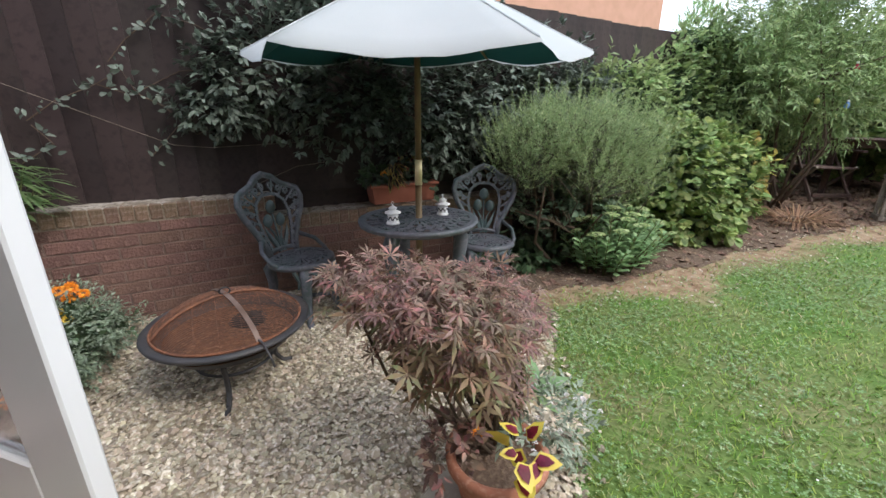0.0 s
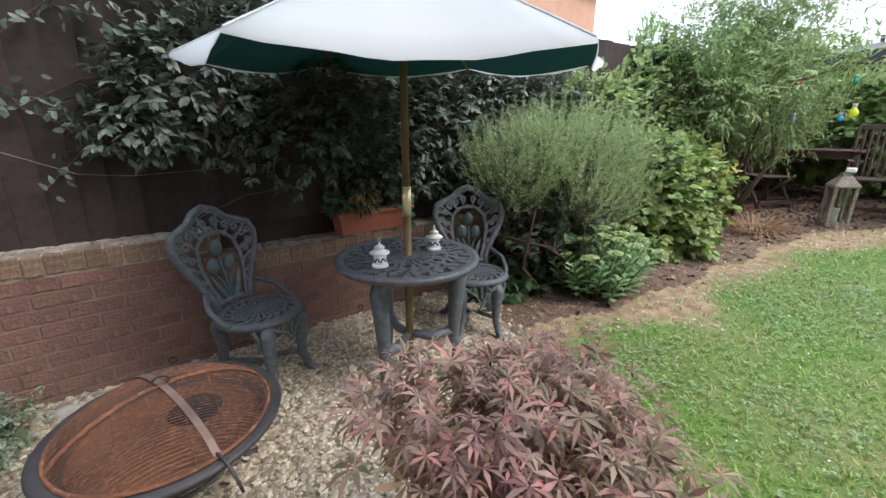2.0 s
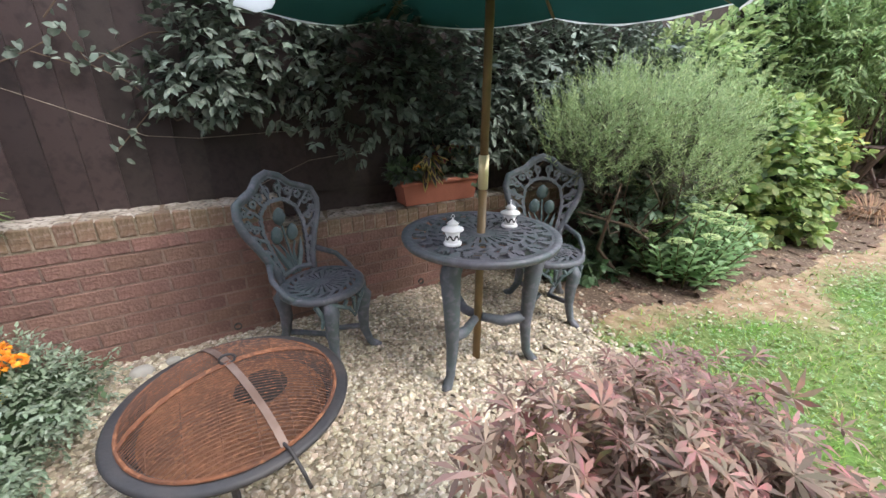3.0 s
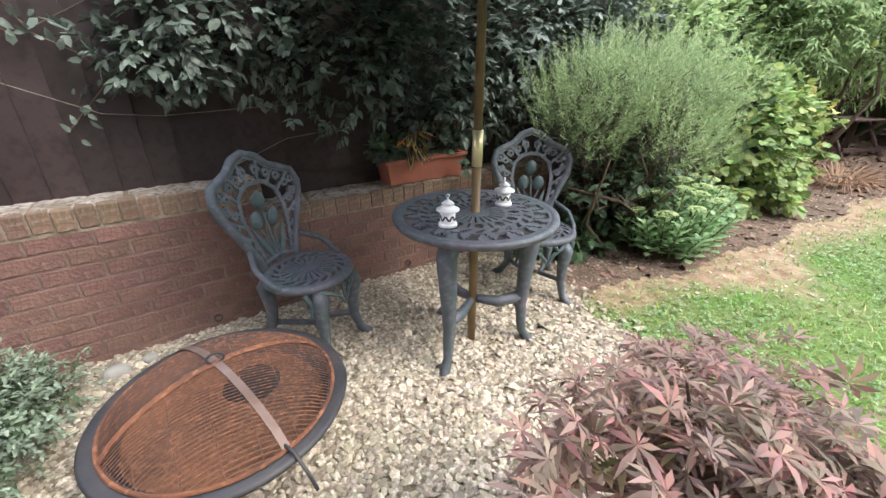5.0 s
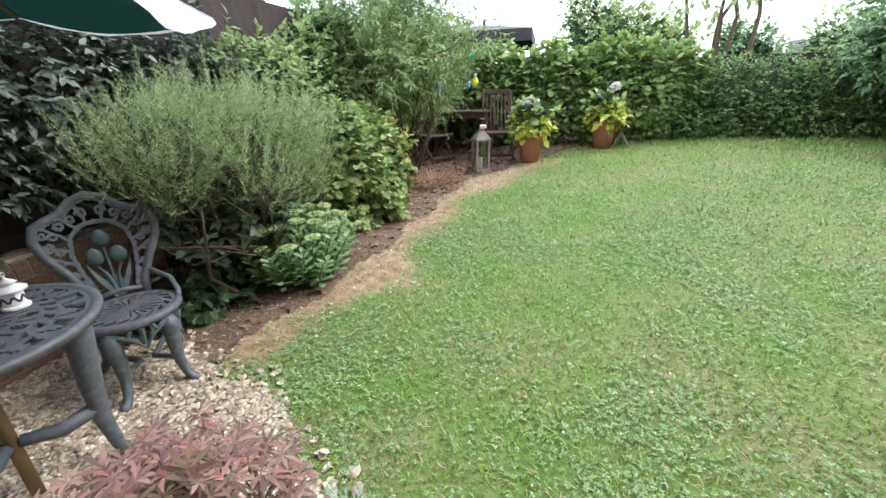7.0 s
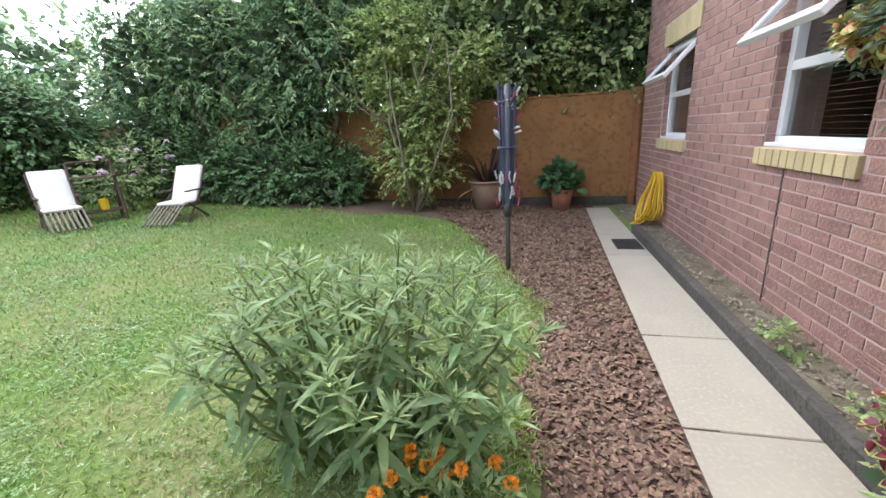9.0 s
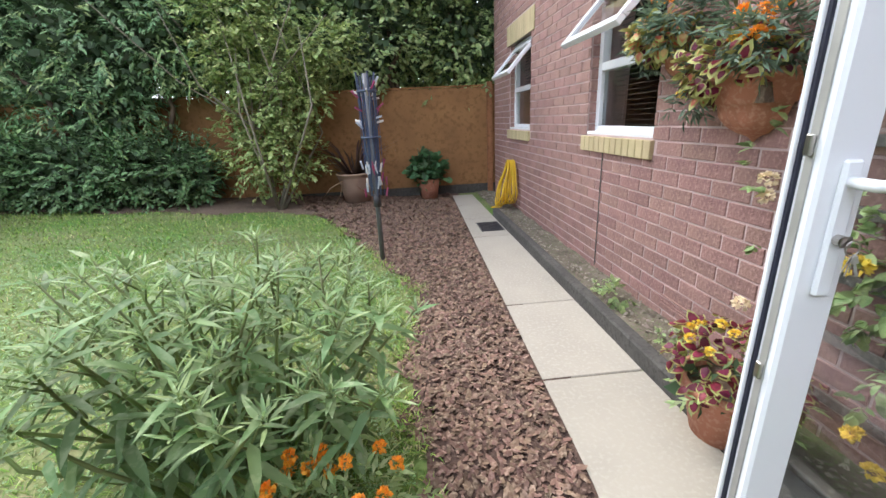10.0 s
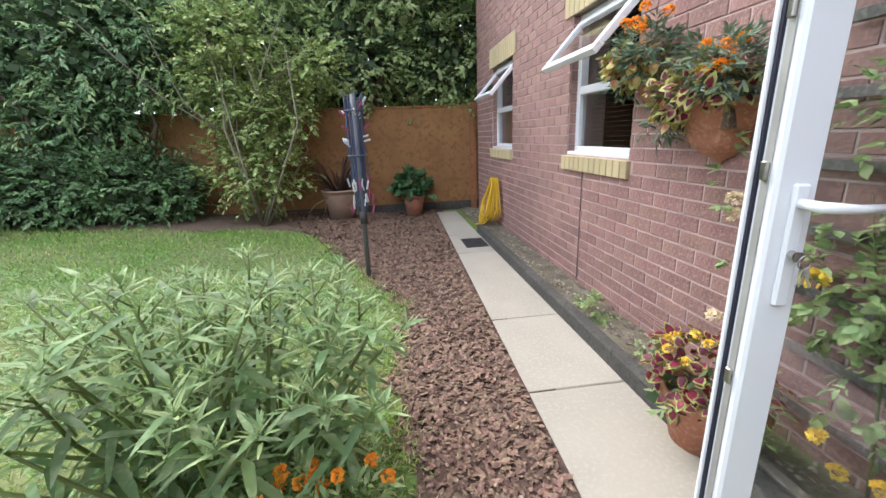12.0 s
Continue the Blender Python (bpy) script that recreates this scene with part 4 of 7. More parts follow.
def pot(name, x, y, z, rt, rb, h, material, label, rz=0, rim=0.03):
    t = thing(name, (x, y, z), label, "plant pot", rz=rz)
    part("pot", lathe(bmesh.new(), [(0, 0), (rb, 0), (rb + (rt - rb) * 0.8, h * 0.8), (rt, h - rim), (rt + 0.012, h - rim), (rt + 0.014, h - 0.004), (rt, h), (rt - 0.014, h - 0.004), (rt - 0.02, h * 0.82), (0, h * 0.82)], 32), material, t, smooth=True)
    part("soil", lathe(bmesh.new(), [(rt - 0.02, h * 0.86), (rt * 0.5, h * 0.88), (0, h * 0.89)], 20), M_SOIL, t)
    return t


def flower(parent, pts, r0, material, seed, petals=26, name="flower"):
    """Full round flower heads, each a mesh of its own."""
    r = rng(seed)
    petals *= 2
    d = unit(r.normal(size=(petals, 3)) + np.array([0, 0, 0.6]))
    first = None
    for p in pts:
        if first is None:
            ob = scatter(name, T_flat(1.0, 0.1), d * r0 * np.array([0.5, 0.5, 0.32]), d + r.normal(size=d.shape) * 0.4, np.array([0, 0, 1.0]) + r.normal(size=d.shape) * 0.6, r0 * 0.55, material, parent)
            first = ob
        else:
            ob = put(name, first.data, parent)
        ob.location = p
        ob.rotation_euler = (float(r.uniform(-0.4, 0.4)), float(r.uniform(-0.4, 0.4)), float(r.uniform(0, 6)))


def plant(name, x, y, z, label, category="shrub", rz=0):
    return thing(name, (x, y, z), label, category, rz=rz)


# ---- planting along the long fence ----
iv = plant("climber", 1.9, 2.95, 0.75, "dark evergreen climber sprawling over the brown fence")
IB = [(-1.55, -0.04, 0.80, 0.48, 0.10, 0.42), (-1.82, -0.03, 0.56, 0.30, 0.07, 0.18), (-1.0, -0.06, 0.66, 0.5, 0.13, 0.46), (-0.4, -0.07, 0.62, 0.5, 0.15, 0.5), (0.2, -0.08, 0.65, 0.55, 0.16, 0.5), (0.8, -0.1, 0.7, 0.6, 0.2, 0.5), (1.3, -0.12, 0.60, 0.6, 0.22, 0.42), (-0.9, -0.03, 1.22, 0.8, 0.08, 0.16), (-0.2, -0.04, 1.22, 0.6, 0.08, 0.16), (-0.2, -0.04, 0.25, 0.5, 0.1, 0.22)]
bush(iv, 11, IB, 19000, 0.058, M_L_IVY, T_leaf(0.46), lump=0.24, lo=0.3, droop=0.4, per=5)
stems(iv, 12, (0.2, 0.0, -0.05), [(-1.4, 0.0, 0.85), (-1.0, -0.02, 0.7), (-0.4, -0.03, 1.1), (0.6, -0.03, 1.1), (1.2, -0.03, 0.9), (0.0, -0.02, 0.9)], 0.010)
for pts in (((-0.83, 1.22), (-0.70, 1.32), (-0.51, 1.41), (-0.38, 1.49), (-0.33, 1.37), (-0.21, 1.30), (-0.07, 1.14), (0.3, 1.3)), ((-0.43, 1.53), (-0.34, 1.64), (-0.17, 1.79), (0.0, 1.76), (0.17, 1.69), (0.5, 1.75)), ((-0.32, 1.02), (-0.11, 1.24), (0.1, 1.43), (0.4, 1.5)), ((-0.5, 1.41), (-0.36, 1.36), (-0.1, 1.5), (0.3, 1.55)), ((-0.9, 1.0), (-0.75, 1.1), (-0.82, 1.2)), ((-0.2, 1.9), (0.2, 1.95), (0.6, 1.85))):
    vi = plant("trailing_vine", pts[0][0], 3.0, pts[0][1], "thin trailing shoot of the climber on the fence", "climbing plant")
    pl = [(a - pts[0][0], 0.0, b - pts[0][1]) for a, b in pts]
    part("stem", tube(bmesh.new(), pl, 0.0028, 4), M_TWIG, vi)
    r = rng(int(1000 + 100 * pts[1][0] + 10 * pts[1][1]))
    q, dd = [], []
    for a, b in zip(pl, pl[1:]):
        m_ = max(int(math.dist(a, b) / 0.022), 2)
        for k in range(m_):
            f = k / m_
            q.append([a[0] + (b[0] - a[0]) * f + float(r.normal()) * 0.03, -0.015 - 0.03 * abs(float(r.normal())), a[2] + (b[2] - a[2]) * f + float(r.normal()) * 0.03])
            dd.append([float(r.normal()) * 0.9, -0.35, float(r.normal()) * 0.8 + 0.1])
    q, dd = np.array(q), np.array(dd)
    scatter("foliage", T_leaf(0.55), q, dd, np.tile([0, -1.0, 0.6], (len(q), 1)) + r.normal(size=q.shape) * 0.5, 0.046 * r.uniform(0.6, 1.2, len(q)), M_L_IVY, vi)

ro = plant("rosemary_bush", 2.45, 2.35, 0.08, "large grey-green rosemary bush with upright needle shoots beside the table")
RB = [(-0.45, 0.0, 0.86, 0.22, 0.25, 0.20), (0.05, -0.25, 0.80, 0.30, 0.22, 0.20), (-0.30, 0.05, 0.98, 0.36, 0.36, 0.24), (0.02, 0.0, 1.00, 0.42, 0.42, 0.27), (0.38, -0.05, 0.98, 0.42, 0.40, 0.28), (0.62, -0.10, 0.80, 0.26, 0.30, 0.30), (0.40, -0.02, 0.68, 0.35, 0.35, 0.30)]
r = rng(21)
p, d = cloud(r, RB, 2100, 0.4, 1.05, 0.24, 0.3)
lean_ = unit(d * np.array([0.75, 0.75, 0.35]) + np.array([0.0, 0, 0.75]) + r.normal(size=p.shape) * 0.26)
ln_ = r.uniform(0.6, 1.35, len(p))
P_, D_, S_ = [], [], []
for j in range(26):
    f = j / 25
    dirn = unit(lean_ + np.array([0, 0, 0.5]) * f)
    P_.append(p + dirn * (0.20 * f * ln_)[:, None])
    a = j * 2.4 + p[:, 0] * 50
    D_.append(dirn * (0.55 + 0.7 * f) + np.stack([np.cos(a), np.sin(a), 0 * a], 1) * 0.75)
    S_.append((0.040 - 0.020 * f) * r.uniform(0.8, 1.2, len(p)))
P_, D_, S_ = np.concatenate(P_), np.concatenate(D_), np.concatenate(S_)
scatter("foliage", T_blade(0.13, 0.08), P_, D_, r.normal(size=P_.shape), S_, M_L_ROSE, ro)
# Inner needles are coloured dark to stand for shade within the bush.
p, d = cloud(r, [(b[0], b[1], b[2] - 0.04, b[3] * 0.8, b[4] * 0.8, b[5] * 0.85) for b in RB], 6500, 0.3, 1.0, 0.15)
scatter("inner_foliage", T_blade(0.13, 0.1), p, d + r.normal(size=p.shape), r.normal(size=p.shape), 0.07, leafmat("shadow_toned_needle", (0.10, 0.12, 0.06), (0.09, 0.085, 0.05), island=0.4), ro)
stems(ro, 221, (0.0, -0.05, 0.3), [(float(a_), float(b_), float(c_)) for a_, b_, c_ in zip(r.uniform(-0.55, 0.6, 46), r.uniform(-0.45, 0.2, 46), r.uniform(0.45, 0.85, 46))], 0.006, name="twig", bend=0.12)
stems(ro, 22, (0, 0, 0), [(-0.4, -0.2, 0.7), (-0.2, 0.2, 0.9), (0.1, -0.2, 0.8), (0.4, 0, 0.9), (0.2, 0.2, 1.0), (-0.5, 0, 0.5), (0, -0.4, 0.5)], 0.018)
lb = plant("low_leafy_plant", 2.25, 2.25, 0.08, "low leafy plants coloured dark for the shade under the rosemary bush", "plant")
# Both leaf greens are darkened to carry the shade below the rosemary.
bush(lb, 23, [(0.05, 0.12, 0.08, 0.26, 0.15, 0.10), (0.72, 0.22, 0.38, 0.33, 0.22, 0.36), (-0.15, 0.3, 0.06, 0.3, 0.2, 0.08)], 1900, 0.065, leafmat("shadow_toned_leaf", (0.09, 0.17, 0.06), (0.06, 0.12, 0.04), (0.14, 0.22, 0.09)), T_leaf(0.6), zmin=0.0, core=M_L_CORE)
bush(lb, 231, [(0.35, 0.05, 0.50, 0.26, 0.22, 0.24), (0.15, 0.2, 0.35, 0.3, 0.2, 0.25)], 1500, 0.065, leafmat('glossy_shadow_toned_leaf', (0.13, 0.21, 0.10), (0.09, 0.15, 0.07), (0.20, 0.27, 0.15)), T_leaf(0.6), name='upper_foliage')
se = plant("sedum", 2.72, 2.02, 0.09, "fleshy green sedum with pale flat flower heads at the lawn edge", "plant")
r = rng(26)
tips, bases = [], []
for i in range(44):
    a = i * 2.399
    q = math.sqrt((i + 0.5) / 44)
    bases.append((0.30 * q * math.cos(a), 0.20 * q * math.sin(a), 0.0))
    tips.append((0.50 * q * math.cos(a) + 0.05, 0.36 * q * math.sin(a), 0.50 - 0.24 * q ** 2 + float(r.uniform(-0.05, 0.04))))
P_, D_, U_, S_ = [], [], [], []
for b0, tp in zip(bases, tips):
    b0, tp = np.array(b0), np.array(tp)
    ph = float(r.uniform(0, 6))
    for j in range(9):
        s_ = 0.22 + 0.72 * j / 8
        for k in range(3):
            a = ph + j * 1.1 + k * 2.094
            P_.append(b0 + (tp - b0) * s_)
            D_.append((math.cos(a), math.sin(a), 0.55 * s_ + 0.1 + float(r.normal()) * 0.12))
            U_.append((-math.cos(a) * 0.4, -math.sin(a) * 0.4, 1.0))
            S_.append(0.095 * (1.1 - 0.45 * s_) * float(r.uniform(0.85, 1.15)))
T_obovate = ([(0, 0, 0), (0.35, 0.14, 0.03), (0.35, 0, 0.0), (0.35, -0.14, 0.03), (0.75, 0.27, 0.05), (0.75, 0, 0.0), (0.75, -0.27, 0.05), (1.0, 0, -0.04)], [(0, 2, 1), (0, 3, 2), (1, 2, 5, 4), (2, 3, 6, 5), (4, 5, 7), (5, 6, 7)])
scatter("foliage", T_obovate, np.array(P_), np.array(D_), np.array(U_), np.array(S_), M_L_SEDUM, se)
head_me = None
for i, tp in enumerate(tips):
    if i % 5 in (1, 3):
        continue
    if head_me is None:
        q_ = r.uniform(0, 1, 170) ** 0.5
        a_ = r.uniform(0, 6.28, 170)
        P0 = np.stack([0.050 * q_ * np.cos(a_), 0.050 * q_ * np.sin(a_), 0.014 * (1 - q_ ** 2) + 0.004 * r.uniform(size=170)], 1)
        hob = scatter("flower_head", T_round(5), P0, np.stack([np.cos(a_), np.sin(a_), 0 * a_], 1), np.array([0, 0, 1.0]) + r.normal(size=P0.shape) * 0.35, 0.014, M_L_SEDH, se)
        head_me = hob.data
    else:
        hob = put("flower_head", head_me, se)
    hob.location = (tp[0], tp[1], tp[2] + 0.012)
    k_ = float(r.uniform(0.6, 1.15))
    hob.scale = (k_, k_, k_)
    hob.rotation_euler = (0.5 * tp[1] * -1, 0.5 * tp[0], float(r.uniform(0, 6)))
bm = bmesh.new()
for b0, tp in zip(bases, tips):
    tube(bm, [b0, ((b0[0] * 2 + tp[0]) / 3, (b0[1] * 2 + tp[1]) / 3, tp[2] * 0.5), (tp[0], tp[1], tp[2] + 0.01)], [0.006, 0.005, 0.004], 5)
part("stem", bm, M_STEM, se, kind="stuff", smooth=True)
gs = plant("light_green_shrub", 4.12, 2.33, 0.12, "bright green broad-leaved shrub turning yellow at one side")
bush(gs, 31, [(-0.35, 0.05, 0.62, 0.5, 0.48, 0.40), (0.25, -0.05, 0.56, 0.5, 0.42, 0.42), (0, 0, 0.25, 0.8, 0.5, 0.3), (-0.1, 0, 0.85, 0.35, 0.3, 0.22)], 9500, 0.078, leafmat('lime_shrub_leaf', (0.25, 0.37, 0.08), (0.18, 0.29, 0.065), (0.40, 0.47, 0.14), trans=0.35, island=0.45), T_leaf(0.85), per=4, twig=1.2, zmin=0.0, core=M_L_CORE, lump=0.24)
bush(gs, 311, [(0.68, -0.08, 0.55, 0.22, 0.3, 0.34)], 900, 0.07, leafmat('yellowing_leaf', (0.50, 0.45, 0.08), (0.42, 0.25, 0.07), (0.36, 0.46, 0.10)), T_leaf(0.8), per=4, twig=1.2, name='yellowing_foliage')
stems(gs, 32, (0, 0, 0), [(-0.5, 0, 0.6), (0, 0.1, 0.7), (0.5, 0, 0.6)], 0.012)
ms = plant("mixed_climber", 4.6, 2.9, 0.12, "tall tangled green climbing shrub against the fence")
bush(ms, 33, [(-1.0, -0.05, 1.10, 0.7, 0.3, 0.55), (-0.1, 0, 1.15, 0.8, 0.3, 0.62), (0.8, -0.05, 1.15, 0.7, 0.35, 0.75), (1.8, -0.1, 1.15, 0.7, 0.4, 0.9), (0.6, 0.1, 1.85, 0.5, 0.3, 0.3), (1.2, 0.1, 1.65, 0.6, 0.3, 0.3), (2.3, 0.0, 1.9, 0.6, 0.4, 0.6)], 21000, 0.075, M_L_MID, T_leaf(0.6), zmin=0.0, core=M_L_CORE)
stems(ms, 34, (0, 0, 0), [(-1, 0, 1.2), (0, 0, 1.4), (0.9, 0, 1.2), (1.6, 0, 1.2)], 0.02)
cn = plant("conifer", 5.8, 3.5, 0.15, "small clipped conical conifer", "conifer")
bush(cn, 35, [(0, 0, 1.45, 0.36, 0.36, 1.08), (0, 0, 1.0, 0.46, 0.46, 0.9)], 13000, 0.05, leafmat("conifer_spray", (0.24, 0.42, 0.09), (0.19, 0.35, 0.08), trans=0.3), T_blade(0.3, 0.1), lo=0.8, up=0.8, droop=0, lump=0.05, core=M_L_CORE)
part("trunk", tube(bmesh.new(), [(0, 0, 0), (0, 0, 1.9)], [0.04, 0.01], 7), M_TWIG, cn)
wt = plant("willow_leaved_tree", 5.75, 2.25, 0.22, "many-stemmed tree with narrow light green leaves", "tree")
bush(wt, 37, [(0, 0, 1.6, 0.8, 0.7, 0.62), (-0.3, 0.2, 2.05, 0.7, 0.55, 0.55), (0.4, -0.15, 1.3, 0.65, 0.55, 0.5), (0.1, 0, 2.55, 0.7, 0.55, 0.5), (0.6, -0.2, 2.1, 0.55, 0.5, 0.5), (-0.6, 0.1, 1.45, 0.4, 0.4, 0.4)], 27000, 0.085, M_L_BAMB, T_flat(0.2, 0.2), lo=0.3, hi=1.15, droop=0.3, wild=0.7, per=9, twig=2.6)
stems(wt, 38, (0, 0, 0), [(-0.5, 0, 1.6), (-0.3, 0.2, 1.9), (0, 0, 2.2), (0.2, -0.2, 1.7), (0.5, 0, 1.5), (0.3, 0.2, 2.0), (-0.1, -0.3, 1.5), (0.6, -0.3, 1.3)], 0.02)

# ---- end hedge ----
hg = plant("vine_hedge", 8.1, 0.3, 0.45, "hedge overgrown with large vine leaves", "hedge")
bush(hg, 41, [(0, y0, z0, 0.35, 0.75, h0) for y0, z0, h0 in ((1.9, 0.8, 0.75), (1.0, 0.8, 0.8), (0.1, 0.8, 0.75), (-0.8, 0.85, 0.75), (-1.6, 0.85, 0.7))], 12000, 0.115, M_L_LIGHT, T_leaf(0.9, 0.05), per=3, twig=1.0, zmin=0, core=M_L_MID, lump=0.1)
ch_ = plant("clipped_hedge", 8.1, -3.0, 0.45, "dense clipped green hedge", "hedge")
bush(ch_, 42, [(0, y0, 0.62, 0.36, 0.62, 0.72) for y0 in (1.2, 0.6, 0, -0.6, -1.2, -1.8, -2.4)], 22000, 0.055, M_L_HEDGE, T_flat(0.6), zmin=0, core=M_L_CORE, lump=0.04, per=4, twig=1.2)
db = plant("dark_bush", 7.6, -4.3, 0.45, "dark grey-green rounded shrub above the hedge")
bush(db, 43, [(0, 0, 1.35, 0.6, 0.75, 0.6), (0.1, -0.7, 0.9, 0.6, 0.7, 0.8)], 8000, 0.08, M_L_DARK, T_leaf(0.6), core=M_L_CORE)
# ---- trees at the far fence ----
bt = plant("laurel_hedge", 4.6, -5.75, 0.35, "tall dark mixed laurel hedge along the orange fence", "hedge")
bush(bt, 44, [(2.0, -0.1, 0.9, 0.9, 0.55, 0.95), (0.9, 0.1, 0.55, 0.9, 0.5, 0.62), (0.0, 0.15, 0.5, 0.8, 0.45, 0.6), (-0.9, 0.15, 0.45, 0.6, 0.4, 0.5), (-1.3, 0.0, 0.4, 0.4, 0.3, 0.45)], 16000, 0.075, M_L_LAUREL, T_leaf(0.45), zmin=0, core=M_L_CORE)
stems(bt, 45, (0, 0, 0), [(1.5, 0, 1.2), (0.5, 0, 1.0), (-0.5, 0, 0.9)], 0.03)
ash = plant("ash_tree", 4.2, -5.95, 0.33, "tall broad tree with drooping sprays of dark and fresh green leaves", "tree")
AS = [(-0.3, 0.1, 2.2, 1.1, 0.55, 0.9), (-1.3, 0, 2.3, 0.9, 0.55, 0.8), (1.2, 0, 2.4, 1.0, 0.6, 1.0), (0.1, 0.15, 1.35, 0.9, 0.4, 0.5), (2.6, 0, 2.2, 0.9, 0.6, 1.2), (-0.6, -0.1, 3.3, 1.3, 0.6, 0.7)]
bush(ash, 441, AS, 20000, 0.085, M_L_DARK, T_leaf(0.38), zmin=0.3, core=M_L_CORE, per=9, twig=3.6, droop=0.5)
bush(ash, 442, [(a, b + 0.12, c, d, e, f) for a, b, c, d, e, f in AS], 3600, 0.08, M_L_MID, T_leaf(0.36), name="fresh_foliage", zmin=0.3, per=9, twig=3.6, droop=0.6, lo=0.95, hi=1.12)
stems(ash, 443, (0, 0, 0), [(1.5, 0, 2.2), (0.5, 0.1, 2.5), (-0.5, 0.1, 2.4), (-1.2, 0.1, 2.4), (2.0, 0, 2)], 0.045)
vs_ = plant("variegated_shrub", 2.05, -5.45, 0.27, "loose shrub with small yellow-edged leaves")
bush(vs_, 46, [(0, 0, 0.75, 0.6, 0.4, 0.5), (-0.05, 0, 1.3, 0.5, 0.4, 0.5), (0.25, 0, 1.75, 0.55, 0.4, 0.4), (-0.4, -0.1, 1.5, 0.4, 0.35, 0.35), (-0.75, -0.1, 1.95, 0.45, 0.3, 0.25), (0.2, 0, 2.3, 0.6, 0.4, 0.35)], 14000, 0.062, M_L_VAR, T_leaf(0.6), zmin=0.05, lo=0.4, per=6, twig=3.2, lump=0.3)
stems(vs_, 47, (0, 0.15, 0), [(-0.3, 0.2, 2.2), (0, 0.3, 2.4), (0.3, 0.25, 2.3), (0.15, 0.3, 1.9), (-0.2, 0.25, 1.9), (0.5, 0.2, 2.1), (-0.55, 0.2, 2.1)], 0.017, mat("pale_bark", (0.26, 0.23, 0.17), 0.9, rgb2=(0.18, 0.16, 0.12), scale=9, bump=0.4))
for k_, (x_, z_) in enumerate(((0.9, 2.3), (-0.9, 2.2), (1.6, 2.4))):
    stems(vs_, 471 + k_, (0.1, 0.2, 1.0), [(x_, 0.3, z_), (x_ * 0.7, 0.35, z_ + 0.3)], 0.012, mat("twig_bark", (0.22, 0.19, 0.14), 0.9, bump=0.4), name="branch", bend=0.15)
ot = plant("overhanging_tree", 0.6, -6.7, 0.1, "broad tree leaning over the orange fence", "tree")
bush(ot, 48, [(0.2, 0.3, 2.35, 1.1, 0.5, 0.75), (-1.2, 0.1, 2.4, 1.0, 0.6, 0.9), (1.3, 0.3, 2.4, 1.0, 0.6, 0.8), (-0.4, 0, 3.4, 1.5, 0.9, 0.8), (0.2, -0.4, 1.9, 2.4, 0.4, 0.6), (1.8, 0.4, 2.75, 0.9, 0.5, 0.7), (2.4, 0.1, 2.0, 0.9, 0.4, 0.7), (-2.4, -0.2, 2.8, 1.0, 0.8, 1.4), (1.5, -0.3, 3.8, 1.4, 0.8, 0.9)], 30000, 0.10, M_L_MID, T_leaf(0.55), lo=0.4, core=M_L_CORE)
stems(ot, 49, (0, 0, 0), [(0.2, 0.3, 2.6), (-1, 0.2, 2.8), (1.2, 0.3, 2.8), (0, 0.2, 3.4), (-0.5, 0.3, 2.5)], 0.06)
bk = plant("tall_tree", 5.6, -7.8, 0.2, "tall dark evergreen tree behind the fence", "tree")
bush(bk, 50, [(0, 0, 3.0, 1.8, 1.2, 1.6), (-2.0, 0, 3.2, 1.6, 1.1, 1.5), (1.2, 0.4, 2.4, 1.2, 1.0, 1.3), (0.3, 0.9, 1.9, 1.3, 0.6, 0.9)], 16000, 0.17, M_L_DARK, T_leaf(0.5), core=M_L_CORE)
part("trunk", tube(bmesh.new(), [(0, 0, 0), (0, 0, 3.0)], [0.2, 0.1], 8), M_TWIG, bk)

bk2 = plant("tall_tree", 1.2, -8.3, 0.2, "tall dark broadleaf tree behind the fence", "tree")
bush(bk2, 51, [(0, 0, 2.6, 1.9, 0.8, 1.1), (0.5, 0, 4.2, 2.2, 0.9, 1.2), (-2.2, 0, 3.0, 1.4, 0.8, 1.6)], 12000, 0.16, M_L_MID, T_leaf(0.5), core=M_L_CORE)
part("trunk", tube(bmesh.new(), [(0, 0, 0), (0, 0, 3.2)], [0.2, 0.1], 8), M_TWIG, bk2)

# ---- lily shrub in front ----
li = plant("tall_leafy_shrub", 0.95, -1.15, 0.12, "tall leafy perennial with long narrow leaves beside the bark", "plant")
r = rng(60)
P_, D_, U_, S_ = [], [], [], []
P2, D2, U2, S2 = [], [], [], []
main, side = [], []


def whorl(p, ax, n, size, seed):
    """Small narrow leaves standing round a shoot tip."""
    for k in range(n):
        a = seed + k * 2.399
        e = 0.35 + 1.5 * k / n
        P2.append((p[0], p[1], p[2] - 0.035 + 0.035 * k / n))
        D2.append((math.cos(a) + ax[0], math.sin(a) + ax[1], e))
        U2.append((-math.cos(a) * e, -math.sin(a) * e, 1.0))
        S2.append(size * (1.0 - 0.45 * k / n) * float(r.uniform(0.8, 1.15)))


